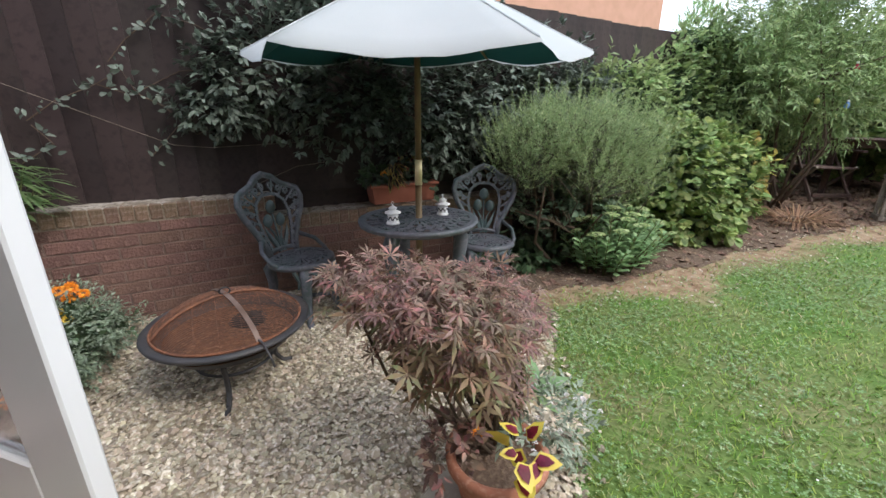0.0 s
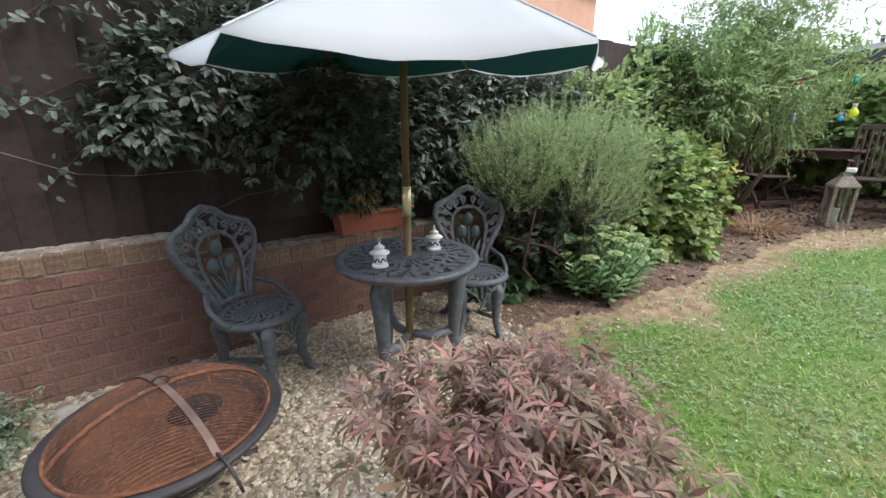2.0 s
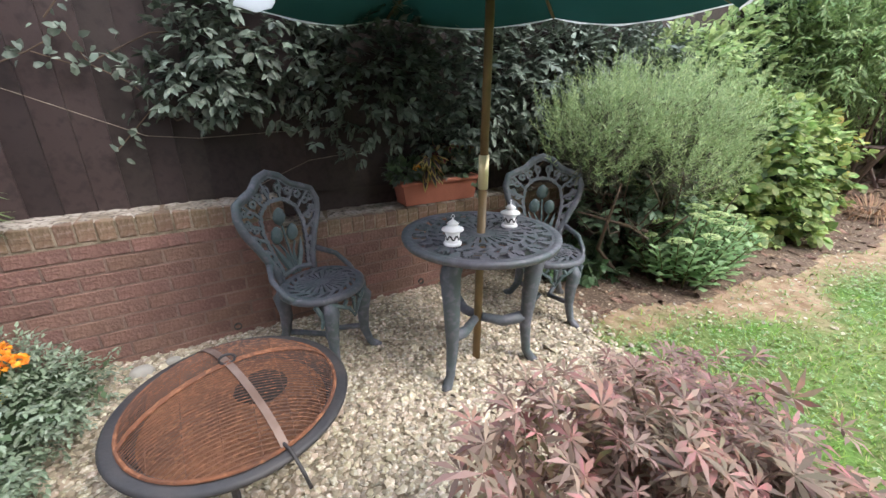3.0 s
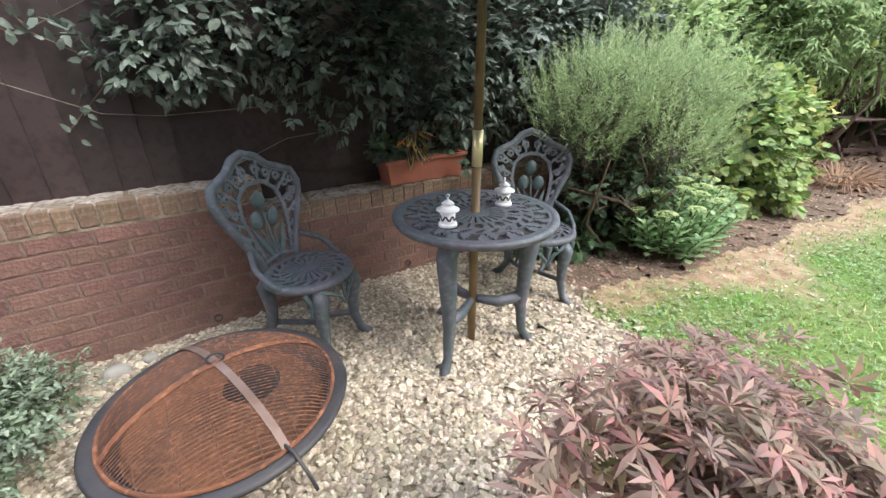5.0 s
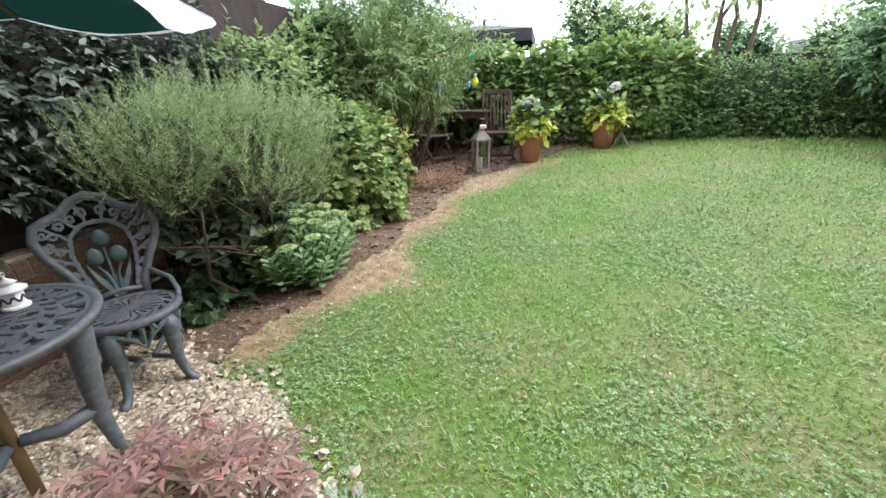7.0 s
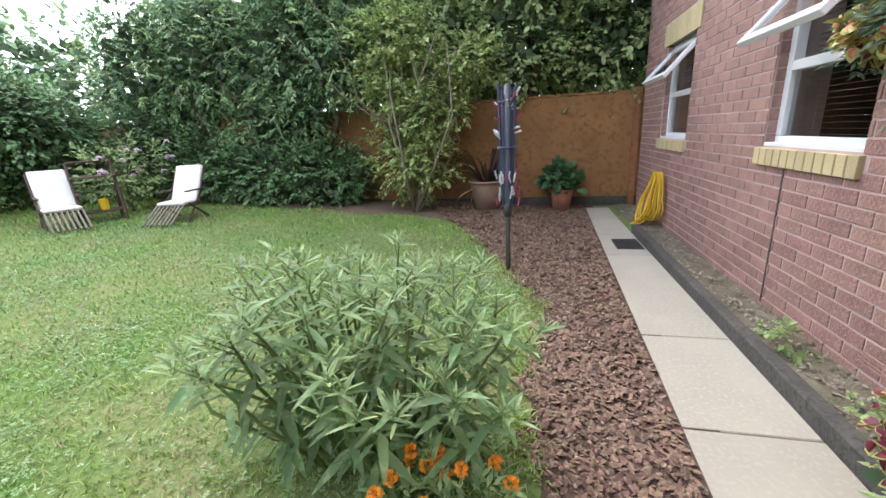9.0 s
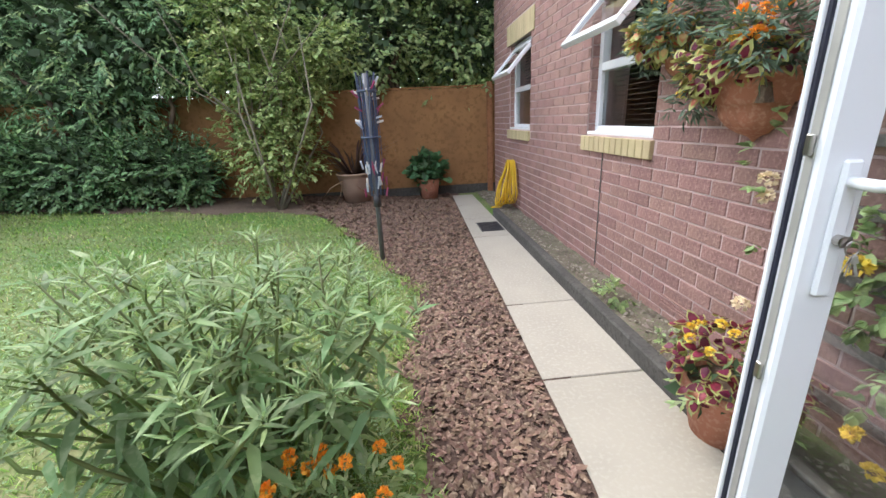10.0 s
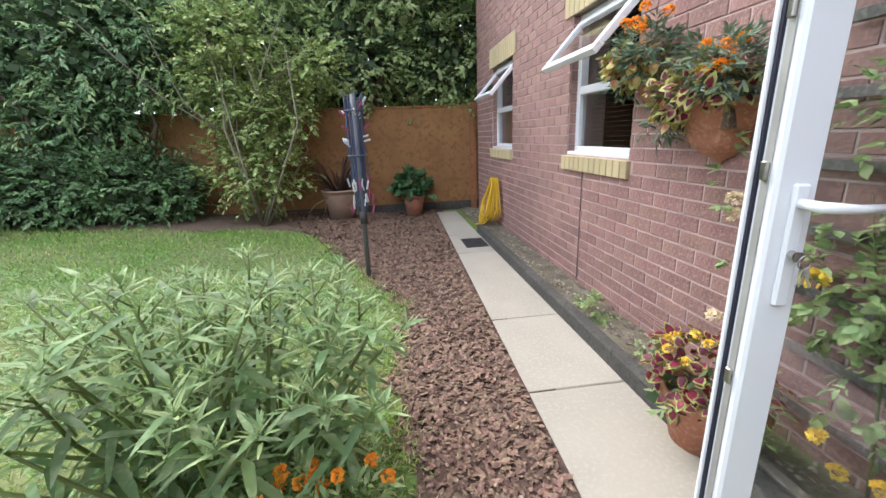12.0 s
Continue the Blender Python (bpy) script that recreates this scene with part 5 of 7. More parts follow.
for i in range(46):
    a, q = i * 2.399 + float(r.uniform(-0.3, 0.3)), math.sqrt((i + 0.5) / 46)
    b0 = np.array([0.26 * q * math.cos(a) + 0.05, 0.18 * q * math.sin(a), 0.0])
    tp = np.array([0.70 * q * math.cos(a) + 0.08, 0.50 * q * math.sin(a), 0.84 - 0.24 * q * q + float(r.uniform(-0.12, 0.04))])
    md = b0 * 0.45 + tp * 0.55 + np.array([float(r.normal()) * 0.07, float(r.normal()) * 0.07, 0.04])
    main.append((b0, md, tp))
    at = lambda s: b0 * (1 - s) ** 2 + 2 * s * (1 - s) * md + tp * s * s
    ax = (tp - b0) * 0.5
    for j in range(19):
        s = 0.22 + 0.76 * j / 18
        an = j * 2.399 + i
        e = -0.45 + 1.0 * s ** 2 + float(r.normal()) * 0.28
        P_.append(at(s))
        D_.append((math.cos(an), math.sin(an), e))
        U_.append((-math.cos(an) * e + float(r.normal()) * 0.15, -math.sin(an) * e + float(r.normal()) * 0.15, 1.0))
        S_.append((0.190 - 0.080 * s) * float(r.uniform(0.65, 1.2)))
    whorl(tp, ax * 0.4, 9, 0.085, i * 1.3)
    for k in range(3):
        s = float(r.uniform(0.62, 0.9))
        p0 = at(s)
        an = float(r.uniform(0, 6.28))
        p1 = p0 + np.array([math.cos(an) * 0.07, math.sin(an) * 0.07, 0.07])
        side.append((p0, p1))
        whorl(p1, (0.3 * math.cos(an), 0.3 * math.sin(an)), 9, 0.075, an)
scatter("foliage", T_leaf(0.20, 0.03, 0.28), np.array(P_), np.array(D_), np.array(U_), np.array(S_), M_L_LILY, li)
scatter("tip_foliage", T_leaf(0.15, 0.03, 0.12), np.array(P2), np.array(D2), np.array(U2), np.array(S2), leafmat("young_narrow_leaf", (0.25, 0.37, 0.11), (0.19, 0.30, 0.08), (0.34, 0.45, 0.18)), li)
M_FRESH = mat("fresh_stem", (0.16, 0.23, 0.06), 0.6, rgb2=(0.14, 0.15, 0.06), bump=0)
bm = bmesh.new()
for b0, md, tp in main:
    tube(bm, [b0, b0 * 0.5 + md * 0.5, md, md * 0.4 + tp * 0.6, tp], [0.0075, 0.0068, 0.006, 0.0045, 0.003], 6)
part("stem", bm, M_FRESH, li, "thick green stalks", kind="stuff", smooth=True)
bm = bmesh.new()
for p0, p1 in side:
    tube(bm, [p0, p1], [0.003, 0.002], 5)
part("side_shoot", bm, M_FRESH, li, kind="stuff", smooth=True)


def door_leaf(name, hx, hy, ex, ey, label, S=0.078):
    """A glazed door leaf hung at (hx, hy), its free edge at (ex, ey)."""
    L = math.hypot(ex - hx, ey - hy)
    t = thing(name, (hx, hy, 0.215), label, "door", rz=math.degrees(math.atan2(ey - hy, ex - hx)))
    t["kind"] = "structure"
    H, T = 1.98, 0.05
    part("stile", boxes((L - S, -T / 2, 0, L, T / 2, H), bev=0.006), M_UPVC, t)
    part("stile", boxes((0, -T / 2, 0, S, T / 2, H), bev=0.006), M_UPVC, t)
    if S > 0.1:
        part("bead", boxes((L - S * 0.62, T / 2, 0.0, L - S * 0.60, T / 2 + 0.004, H)), M_GASKET, t, "grey seam in the frame")
    part("rail", boxes((S, -T / 2, 0, L - S, T / 2, S + 0.02), bev=0.006), M_UPVC, t)
    part("rail", boxes((S, -T / 2, H - S, L - S, T / 2, H), bev=0.006), M_UPVC, t)
    part("pane", boxes((S - 0.01, -0.012, S + 0.01, L - S + 0.01, -0.008, H - S + 0.01), (S - 0.01, 0.008, S + 0.01, L - S + 0.01, 0.012, H - S + 0.01)), M_GLASS, t)
    return t


d1 = door_leaf("door_1", -0.86, -0.475, -0.272, -0.565, "white glazed door leaf standing open outward with lever handle and keys")
d2 = door_leaf("door_2", -0.80, 1.50, -0.345, 1.03, "white glazed door leaf standing open outward", 0.20)
# door furniture
LV = math.hypot(-0.272 + 0.86, -0.565 + 0.475)
hd = part("door_handle", boxes((LV - 0.055, 0.025, 0.74, LV - 0.027, 0.037, 0.975), bev=0.004), M_UPVC, d1, "white lever handle")
part("lever", tube(bmesh.new(), [(LV - 0.041, 0.035, 0.94), (LV - 0.041, 0.08, 0.94), (LV - 0.052, 0.086, 0.94), (LV - 0.10, 0.084, 0.936), (LV - 0.145, 0.080, 0.935)], [0.010, 0.010, 0.010, 0.008, 0.008], 10), M_UPVC, hd, smooth=True)
part("lock_cylinder", tube(bmesh.new(), [(LV - 0.041, 0.035, 0.845), (LV - 0.041, 0.05, 0.845)], 0.009, 12), M_STEEL, hd)
ky = thing("keys", (0, 0, 0), "bunch of steel keys hanging from the door lock", "keys")
ky.matrix_world = d1.matrix_world @ Matrix.Translation((LV - 0.041, 0.054, 0.845)) @ Matrix.Scale(0.8, 4)
part("key_ring", tube(bmesh.new(), [(0.014 * math.cos(a) - 0.01, 0.006, 0.016 * math.sin(a) - 0.012) for a in [2 * math.pi * i / 16 for i in range(17)]], 0.0016, 5, caps=False), M_STEEL, ky)
r = rng(70)
for i in range(5):
    bm = boxes((-0.0065, -0.001, -0.016, 0.0065, 0.001, 0.0), (-0.0025, -0.001, -0.042, 0.0025, 0.001, -0.016), bev=0.0006)
    k = part("key", bm, M_STEEL, ky)
    k.location = (-0.012 + 0.005 * (i - 2), 0.004 + 0.003 * i, -0.026)
    k.rotation_euler = (float(r.uniform(-0.3, 0.3)), float(r.uniform(-0.3, 0.3)), float(r.uniform(0, 3)))
part("key", boxes((-0.011, -0.001, -0.012, 0.011, 0.001, 0.012), bev=0.001), M_STEEL, ky)
part("lock_strip", boxes((LV, -0.009, 0.05, LV + 0.003, 0.007, 1.93)), mat("grey_metal", (0.42, 0.41, 0.38), 0.5, metal=0.3, bump=0.0), d1)
part("lip", boxes((LV, -0.036, 0.0, LV + 0.012, -0.026, 1.98), bev=0.002), M_UPVC, d1)
part("seal", boxes((LV, -0.0255, 0.02, LV + 0.006, -0.018, 1.96)), M_GASKET, d1)
for z in (0.55, 0.98, 1.25):
    part("latch", boxes((LV + 0.004, -0.007, z, LV + 0.012, 0.007, z + 0.035), bev=0.002), M_STEEL, d1)


def wall_frame(name, y0, y1, z0, z1, x=HX - 0.09):
    t = thing(name, (x, (y0 + y1) / 2, z0), "white plastic window with its top casement propped open", "window")
    t["kind"] = "structure"
    W = (y1 - y0) / 2
    H = z1 - z0
    f = 0.055
    part("window_frame", boxes((-0.03, -W, 0, 0.03, W, f), (-0.03, -W, H - f, 0.03, W, H), (-0.03, -W, f, 0.03, -W + f, H - f), (-0.03, W - f, f, 0.03, W, H - f), (-0.03, -W + f, 0.42, 0.03, W - f, 0.475), bev=0.004), M_UPVC, t)
    part("window_sill", boxes((0.03, -W - 0.0, -0.01, 0.085, W, 0.02), bev=0.004), M_UPVC, t)
    part("pane", boxes((-0.008, -W + f, f, 0.0, W - f, 0.42)), M_GLASS, t)
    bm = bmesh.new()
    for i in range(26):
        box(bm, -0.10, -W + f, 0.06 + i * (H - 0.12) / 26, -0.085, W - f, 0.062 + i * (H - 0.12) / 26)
    # The slat grey is dimmed to carry the gloom behind the glass.
    part("blind", bm, mat("blind_slat", (0.16, 0.15, 0.15), 0.7, bump=0), t, "venetian blind slats in a dimmed grey", kind="stuff")
    a = radians(-42)
    s = H - 0.475 - 0.05
    hx, hz = 0.035, H - f
    m = Matrix.Translation((hx, 0, hz)) @ Matrix.Rotation(a, 4, "Y")
    bw = W - f + 0.01
    cs = part("casement", boxes((-0.02, -bw, -s, 0.02, bw, -s + 0.05), (-0.02, -bw, -0.05, 0.02, bw, 0), (-0.02, -bw, -s + 0.05, 0.02, -bw + 0.05, -0.05), (-0.02, bw - 0.05, -s + 0.05, 0.02, bw, -0.05), bev=0.004, m=None), M_UPVC, t, "open top-hung casement")
    cs.matrix_basis = m
    part("pane", boxes((-0.004, -bw + 0.05, -s + 0.05, 0.004, bw - 0.05, -0.05)), M_GLASS, cs)
    part("stay", tube(bmesh.new(), [(0.0, bw - 0.03, -s * 0.6), (-0.16, bw - 0.03, -s * 0.72)], 0.004, 5), M_STEEL, cs)
    return t


wall_frame("window_1", *WINS[0])
wall_frame("window_2", *WINS[1])
for wy0, wy1, wz0, wz1 in WINS:
    for nm, z0, z1 in (("brick_sill", wz0 - 0.115, wz0 - 0.012), ("brick_lintel", wz1, wz1 + 0.215)):
        t = tagged(new(nm), "row of upright buff bricks %s a window" % ("under" if nm == "brick_sill" else "over"), kind="structure")
        t.location = (HX, wy0, z0)
        ext = 0.045 if nm == "brick_sill" else 0.10
        y = wy0 - ext
        me = None
        while y < wy1 + ext - 0.05:
            if me is None:
                bm = boxes((-0.09, 0, 0, 0.012 if nm == "brick_lintel" else 0.022, 0.066, z1 - z0), bev=0.003)
                me = bpy.data.meshes.new("brick")
                bm.to_mesh(me)
                bm.free()
                me.materials.append(M_YBRICK)
            b = put("brick", me, t)
            b.location = (0, y - wy0, 0)
            y += 0.075
part("air_brick", boxes(*[(HX + 0.001, -1.86, 0.255 + 0.016 * i, HX + 0.006, -1.64, 0.263 + 0.016 * i) for i in range(4)]), M_BRICK_J, None, "terracotta air brick", "structure")
part("movement_joint", boxes((HX - 0.004, -2.66, 0.19, HX + 0.003, -2.648, 1.02)), M_TIMBER, None, "dark vertical joint in the house wall", "structure")


def leafy(parent, seed, n, R, z0, h, size, material, tpl=None, lab=""):
    return bush(parent, seed, [(0, 0, z0 + h / 2, R, R, h / 2)], n, size, material, tpl, lo=0.5, hi=1.1, up=0.3, droop=0.2, label=lab)


def coleus(parent, seed, n, blobs, size, inner, edge, part_=0.66):
    """Leaves with a bright rim: a rim leaf with a smaller dark leaf laid 1 mm above it."""
    r = rng(seed)
    p, d = cloud(r, blobs, n, 0.65, 1.1, 0.15)
    dd = d + r.normal(size=p.shape) * 0.6
    uu = d * 0.8 + np.array([0.2, 0, 0.9]) + r.normal(size=p.shape) * 0.25
    sz = size * r.uniform(0.7, 1.3, len(p))
    scatter("foliage_rim", T_leaf(0.72, 0.06, 0.25), p, dd, uu, sz, edge, parent, kind="stuff")
    D = unit(dd)
    S = unit(np.cross(uu, D))
    N = np.cross(D, S)
    scatter("foliage_centre", T_leaf(0.72, 0.06, 0.25), p + D * sz[:, None] * (0.5 - part_ * 0.5) * 0.6 + N * 0.004, dd, uu, sz * part_, inner, parent, kind="stuff")


def wall_basket(y, z, seed, s=1.0, mix=0):
    t = thing("wall_planter", (HX, y, z), "ribbed terracotta wall planter overflowing with coleus and orange marigolds" if mix == 0 else "terracotta wall planter with orange and burgundy coleus", "wall planter", "terracotta planters on the house wall")
    bm = bmesh.new()
    prof = [(0.0, -0.085), (0.010, -0.075), (0.016, -0.055), (0.030, -0.042), (0.055, -0.03), (0.085, 0.0), (0.105, 0.035), (0.118, 0.08), (0.128, 0.085), (0.14, 0.17), (0.152, 0.172), (0.152, 0.20), (0.138, 0.20), (0.13, 0.15), (0.0, 0.14)]
    lathe(bm, [(a * s * 1.10, b * s * 0.85) for a, b in prof], 80, Matrix.Diagonal((1.0, 1, 1, 1)), rib=0.0)
    for v in bm.verts:
        if v.co.z < 0.062 * s and v.co.z > -0.02:
            a = math.atan2(v.co.y, v.co.x)
            f = 1 + 0.045 * math.cos(a * 20)
            v.co.x *= f
            v.co.y *= f
    bmesh.ops.bisect_plane(bm, geom=bm.verts[:] + bm.edges[:] + bm.faces[:], plane_co=(0.014, 0, 0), plane_no=(-1, 0, 0), clear_outer=True)
    part("pot", bm, M_TERRA, t, smooth=True)
    part("soil", boxes((0.014, -0.12 * s, 0.07 * s, 0.11 * s, 0.12 * s, 0.13 * s)), M_SOIL, t)
    coleus(t, seed, 250, [(0.12, -0.05 * s, 0.20 * s, 0.13, 0.19 * s, 0.10 * s)], 0.052, M_L_COL if mix == 0 else M_L_COLO, M_L_COLE)
    coleus(t, seed + 5, 60, [(0.13, -0.10 * s, 0.17 * s, 0.10, 0.11, 0.08)], 0.044, M_L_COLO if mix == 0 else M_L_COL, M_L_COLE)
    bush(t, seed + 1, [(0.12, 0.12 * s, 0.25 * s, 0.12, 0.11, 0.10), (0.12, -0.18 * s, 0.13 * s, 0.09, 0.07, 0.11), (0.11, 0.02, 0.30 * s, 0.10, 0.14, 0.08)], 1100, 0.055, leafmat("marigold_leaf", (0.14, 0.23, 0.12), (0.10, 0.17, 0.09), (0.21, 0.31, 0.18)), T_flat(0.22, 0.1))
    rr = rng(seed + 2)
    pts = [(0.13 + float(rr.uniform(-0.06, 0.07)), float(rr.uniform(-0.10, 0.17)), 0.33 + float(rr.uniform(-0.05, 0.05))) for _ in range(11)]
    flower(t, pts, 0.029, M_ORANGE, seed + 3)
    flower(t, [(0.19, 0.04, 0.30), (0.17, -0.19, 0.18), (0.19, -0.21, 0.13)], 0.022, M_YELLOW, seed + 4)
    return t


wall_basket(-1.43, 1.205, 100, 1.12)
wall_basket(-1.88, 1.44, 110, 0.8, 1)
cp = pot("patio_pot", -0.66, -1.02, 0.168, 0.15, 0.10, 0.22, M_TERRA, "terracotta pot of burgundy coleus and yellow marigolds on the path")
coleus(cp, 120, 330, [(0, 0, 0.27, 0.17, 0.20, 0.14)], 0.042, M_L_COL, M_L_COLE, 0.82)
bush(cp, 121, [(0, 0, 0.20, 0.17, 0.19, 0.10)], 160, 0.045, M_L_MID, T_flat(0.3), core=M_L_CORE)
rr = rng(122)
flower(cp, [(0.20 * math.cos(a) * q, 0.24 * math.sin(a) * q, 0.43 - 0.18 * q * q) for a, q in zip(rr.uniform(0, 6.28, 11).tolist(), rr.uniform(0.2, 0.95, 11).tolist())], 0.022, M_YELLOW, 123)

# trellis and climbing rose by the door
M_TGREY = mat("grey_lichened_wood", (0.16, 0.14, 0.125), 0.9, rgb2=(0.10, 0.09, 0.08), rgb3=(0.22, 0.20, 0.18), scale=6, bump=0.4)
tr = thing("trellis", (HX, -0.53, 0.2), "weathered grey wooden trellis on the brick wall", "trellis")
for i in range(8):
    part("bar", boxes((0.02, -0.50, 0.12 + 0.2075 * i, 0.032, 0.42, 0.155 + 0.2075 * i), bev=0.002), M_TGREY, tr)
for i in range(5):
    part("upright", boxes((0.004, -0.13 + 0.12 * i, 0.0, 0.02, -0.10 + 0.12 * i, 1.9), bev=0.002), M_TGREY, tr)
rs = plant("climbing_rose", HX + 0.06, -0.62, 0.2, "climbing rose with dark leaves and yellow flowers on the trellis", "climbing rose")
bush(rs, 130, [(0.03, -0.15, 0.62, 0.10, 0.30, 0.22), (0.03, 0.1, 0.75, 0.10, 0.28, 0.32), (0.03, -0.05, 1.1, 0.08, 0.28, 0.2), (0.05, 0.0, 0.4, 0.10, 0.2, 0.25)], 2000, 0.042, M_L_MID, T_leaf(0.65), lo=0.2)
stems(rs, 131, (0, 0, 0), [(0.03, 0.3, 1.2), (0.03, 0, 1.0), (0.04, 0.2, 0.8), (0.03, -0.2, 0.9)], 0.006, M_STEM)
flower(rs, [(0.13, -0.22, 0.66)], 0.04, M_YELLOW, 132, 34)
# Low yellow heads stand in for flowers reflected in the door glass.
flower(rs, [(0.15, -0.1, 0.22), (0.13, -0.05, 0.14), (0.13, 0.05, 0.18)], 0.03, M_YELLOW, 134, 34)
bush(rs, 135, [(0.03, -0.66, 0.75, 0.04, 0.05, 0.35)], 40, 0.045, M_L_MID, T_leaf(0.65))
flower(rs, [(0.04, -0.62, 0.83), (0.04, -0.615, 0.77), (0.04, -0.63, 0.345)], 0.036, leafmat("cream_rose_petal", (0.88, 0.80, 0.45), (0.85, 0.76, 0.5), island=0.1), 133, 30)
bx = thing("trough_board", (-0.72, -0.75, 0.168), "grey weathered board along the foot of the wall", "board")
part("board", boxes((-0.02, -0.45, 0, 0.02, 0.4, 0.07), bev=0.004), M_GWOOD, bx)

# hose
hs = thing("garden_hose", (HX + 0.03, -4.78, 0.2), "coiled yellow hose hanging on the brick wall to the ground", "garden hose")
r = rng(140)
bm = bmesh.new()
for i in range(11):
    w = 0.10 + 0.05 * float(r.uniform(0, 1))
    zl = 0.50 - 0.55 + 0.09 * float(r.uniform(-1, 1))
    dy = float(r.uniform(-0.04, 0.04))
    pts = []
    for k in range(21):
        a = 2 * math.pi * k / 20
        z = 0.52 * math.cos(a)
        pts.append((0.02 + 0.008 * i + 0.016 * i * max(0.0, 0.4 - z), dy + w * math.sin(a) * (1.25 if z < 0 else 0.55 + 0.5 * (0.52 - z)), 0.29 + (z * 0.55 if z > 0 else z * (0.45 + 0.02 * (i % 3)))))
    tube(bm, pts, 0.0085, 6, caps=False)
part("coil", bm, M_HOSE, hs, "tangled loops of yellow hose", smooth=True)
part("loose_end", tube(bmesh.new(), [(0.08, 0.02, 0.10), (0.2, 0.05, 0.02), (0.28, -0.05, 0.0), (0.22, -0.14, -0.01), (0.1, -0.1, 0.02)], 0.0085, 6), M_HOSE, hs, smooth=True)
part("hook", tube(bmesh.new(), [(0.0, 0, 0.56), (0.10, 0, 0.56), (0.12, 0, 0.60)], 0.006, 6), M_STEEL, hs)

# rotary dryer
dr = thing("rotary_dryer", (0.64, -3.17, gh(0.64, -3.17)), "folded rotary clothes dryer with pegs on its lines, in bark", "clothes dryer")
part("pole", tube(bmesh.new(), [(0, 0, -0.02), (0, 0, 1.45)], 0.02, 12), mat("grey_tube", (0.15, 0.15, 0.16), 0.55, metal=0.2, rgb2=(0.12, 0.12, 0.13), bump=0.1), dr, smooth=True)
part("collar", tube(bmesh.new(), [(0, 0, 0.46), (0, 0, 0.56)], 0.03, 12), M_BLACK, dr, smooth=True)
M_ARM = mat("dull_blue_metal", (0.085, 0.11, 0.16), 0.5, metal=0.2, rgb2=(0.045, 0.06, 0.10), bump=0.1)
for i in range(4):
    a = radians(20 + 90 * i)
    ar = part("arm", tube(bmesh.new(), [(0.036 * math.cos(a), 0.036 * math.sin(a), 0.55), (0.068 * math.cos(a), 0.068 * math.sin(a), 1.46)], 0.0085, 6), M_ARM, dr)
    part("brace", tube(bmesh.new(), [(0.045 * math.cos(a + 0.7), 0.045 * math.sin(a + 0.7), 0.6), (0.066 * math.cos(a + 0.7), 0.066 * math.sin(a + 0.7), 1.43)], 0.006, 5), M_ARM, dr)
r = rng(150)
bm = bmesh.new()
for i in range(16):
    a = float(r.uniform(0, 6.28))
    q = float(r.uniform(0.02, 0.07))
    tube(bm, [(q * math.cos(a), q * math.sin(a), 0.52 + float(r.uniform(0, 0.3))), (q * 1.1 * math.cos(a + 0.3), q * 1.1 * math.sin(a + 0.3), 1.0), (q * math.cos(a + 0.1), q * math.sin(a + 0.1), 1.25 + float(r.uniform(0, 0.15)))], 0.0022, 4)
part("line", bm, M_BLUE, dr, "bundle of blue washing line", kind="stuff")
part("tie", tube(bmesh.new(), ringpts(0.07, 18, 1.0), 0.009, 6, caps=False), M_ARM, dr)
part("tie", tube(bmesh.new(), ringpts(0.07, 18, 1.33), 0.008, 6, caps=False), M_ARM, dr)
pm = {}
for i in range(44):
    a, z = float(r.uniform(0, 6.28)), float(r.choice([0.60, 0.65, 0.7, 0.75, 0.78, 0.82, 1.12, 1.2, 1.3, 1.38])) + float(r.uniform(-0.03, 0.03))
    c = i % 3
    if c not in pm:
        bm = boxes((0, -0.004, -0.035, 0.006, 0.004, 0.035), (0.008, -0.004, -0.035, 0.013, 0.004, 0.035))
        me = bpy.data.meshes.new("peg")
        bm.to_mesh(me)
        bm.free()
        me.materials.append(mat("peg_plastic", [(0.7, 0.65, 0.6), (0.35, 0.05, 0.13), (0.55, 0.6, 0.68)][c], 0.5, bump=0))
        pm[c] = me
    p = put("peg", pm[c], dr)
    p.location = (0.085 * math.cos(a), 0.085 * math.sin(a), z)
    p.rotation_euler = (float(r.uniform(-0.3, 0.3)), (0.2 if z < 1 else 1.5) * float(r.uniform(0.5, 1)), a)

# pots at the end fence
pp = pot("large_pot", 1.10, -5.72, gh(1.10, -5.72), 0.25, 0.17, 0.42, mat("buff_stone_pot", (0.38, 0.26, 0.19), 0.85, rgb2=(0.3, 0.2, 0.15), scale=6, bump=0.2), "large ribbed buff pot with a dark spiky phormium")
r = rng(160)
n = 75
a = r.uniform(0, 6.28, n)
scatter("foliage", T_blade(0.045, -0.25), np.stack([0.06 * np.cos(a), 0.06 * np.sin(a), np.full(n, 0.36)], 1), np.stack([np.cos(a) * 0.9, np.sin(a) * 0.9, r.uniform(0.4, 1.6, n)], 1), np.stack([-np.cos(a), -np.sin(a), np.full(n, 0.9)], 1), r.uniform(0.45, 0.8, n), leafmat("phormium_leaf", (0.07, 0.045, 0.03), (0.10, 0.06, 0.04), island=0.3), pp)
stems(pp, 161, (0.1, 0.1, 0.35), [(0.3, 0.25, 0.0), (0.45, 0.2, 0.1), (-0.3, 0.25, 0.05)], 0.008, M_STRAW, bend=0.15)
pg = pot("round_pot", 0.06, -5.90, 0.17, 0.165, 0.115, 0.30, M_TERRA, "terracotta pot with a green geranium by the path end")
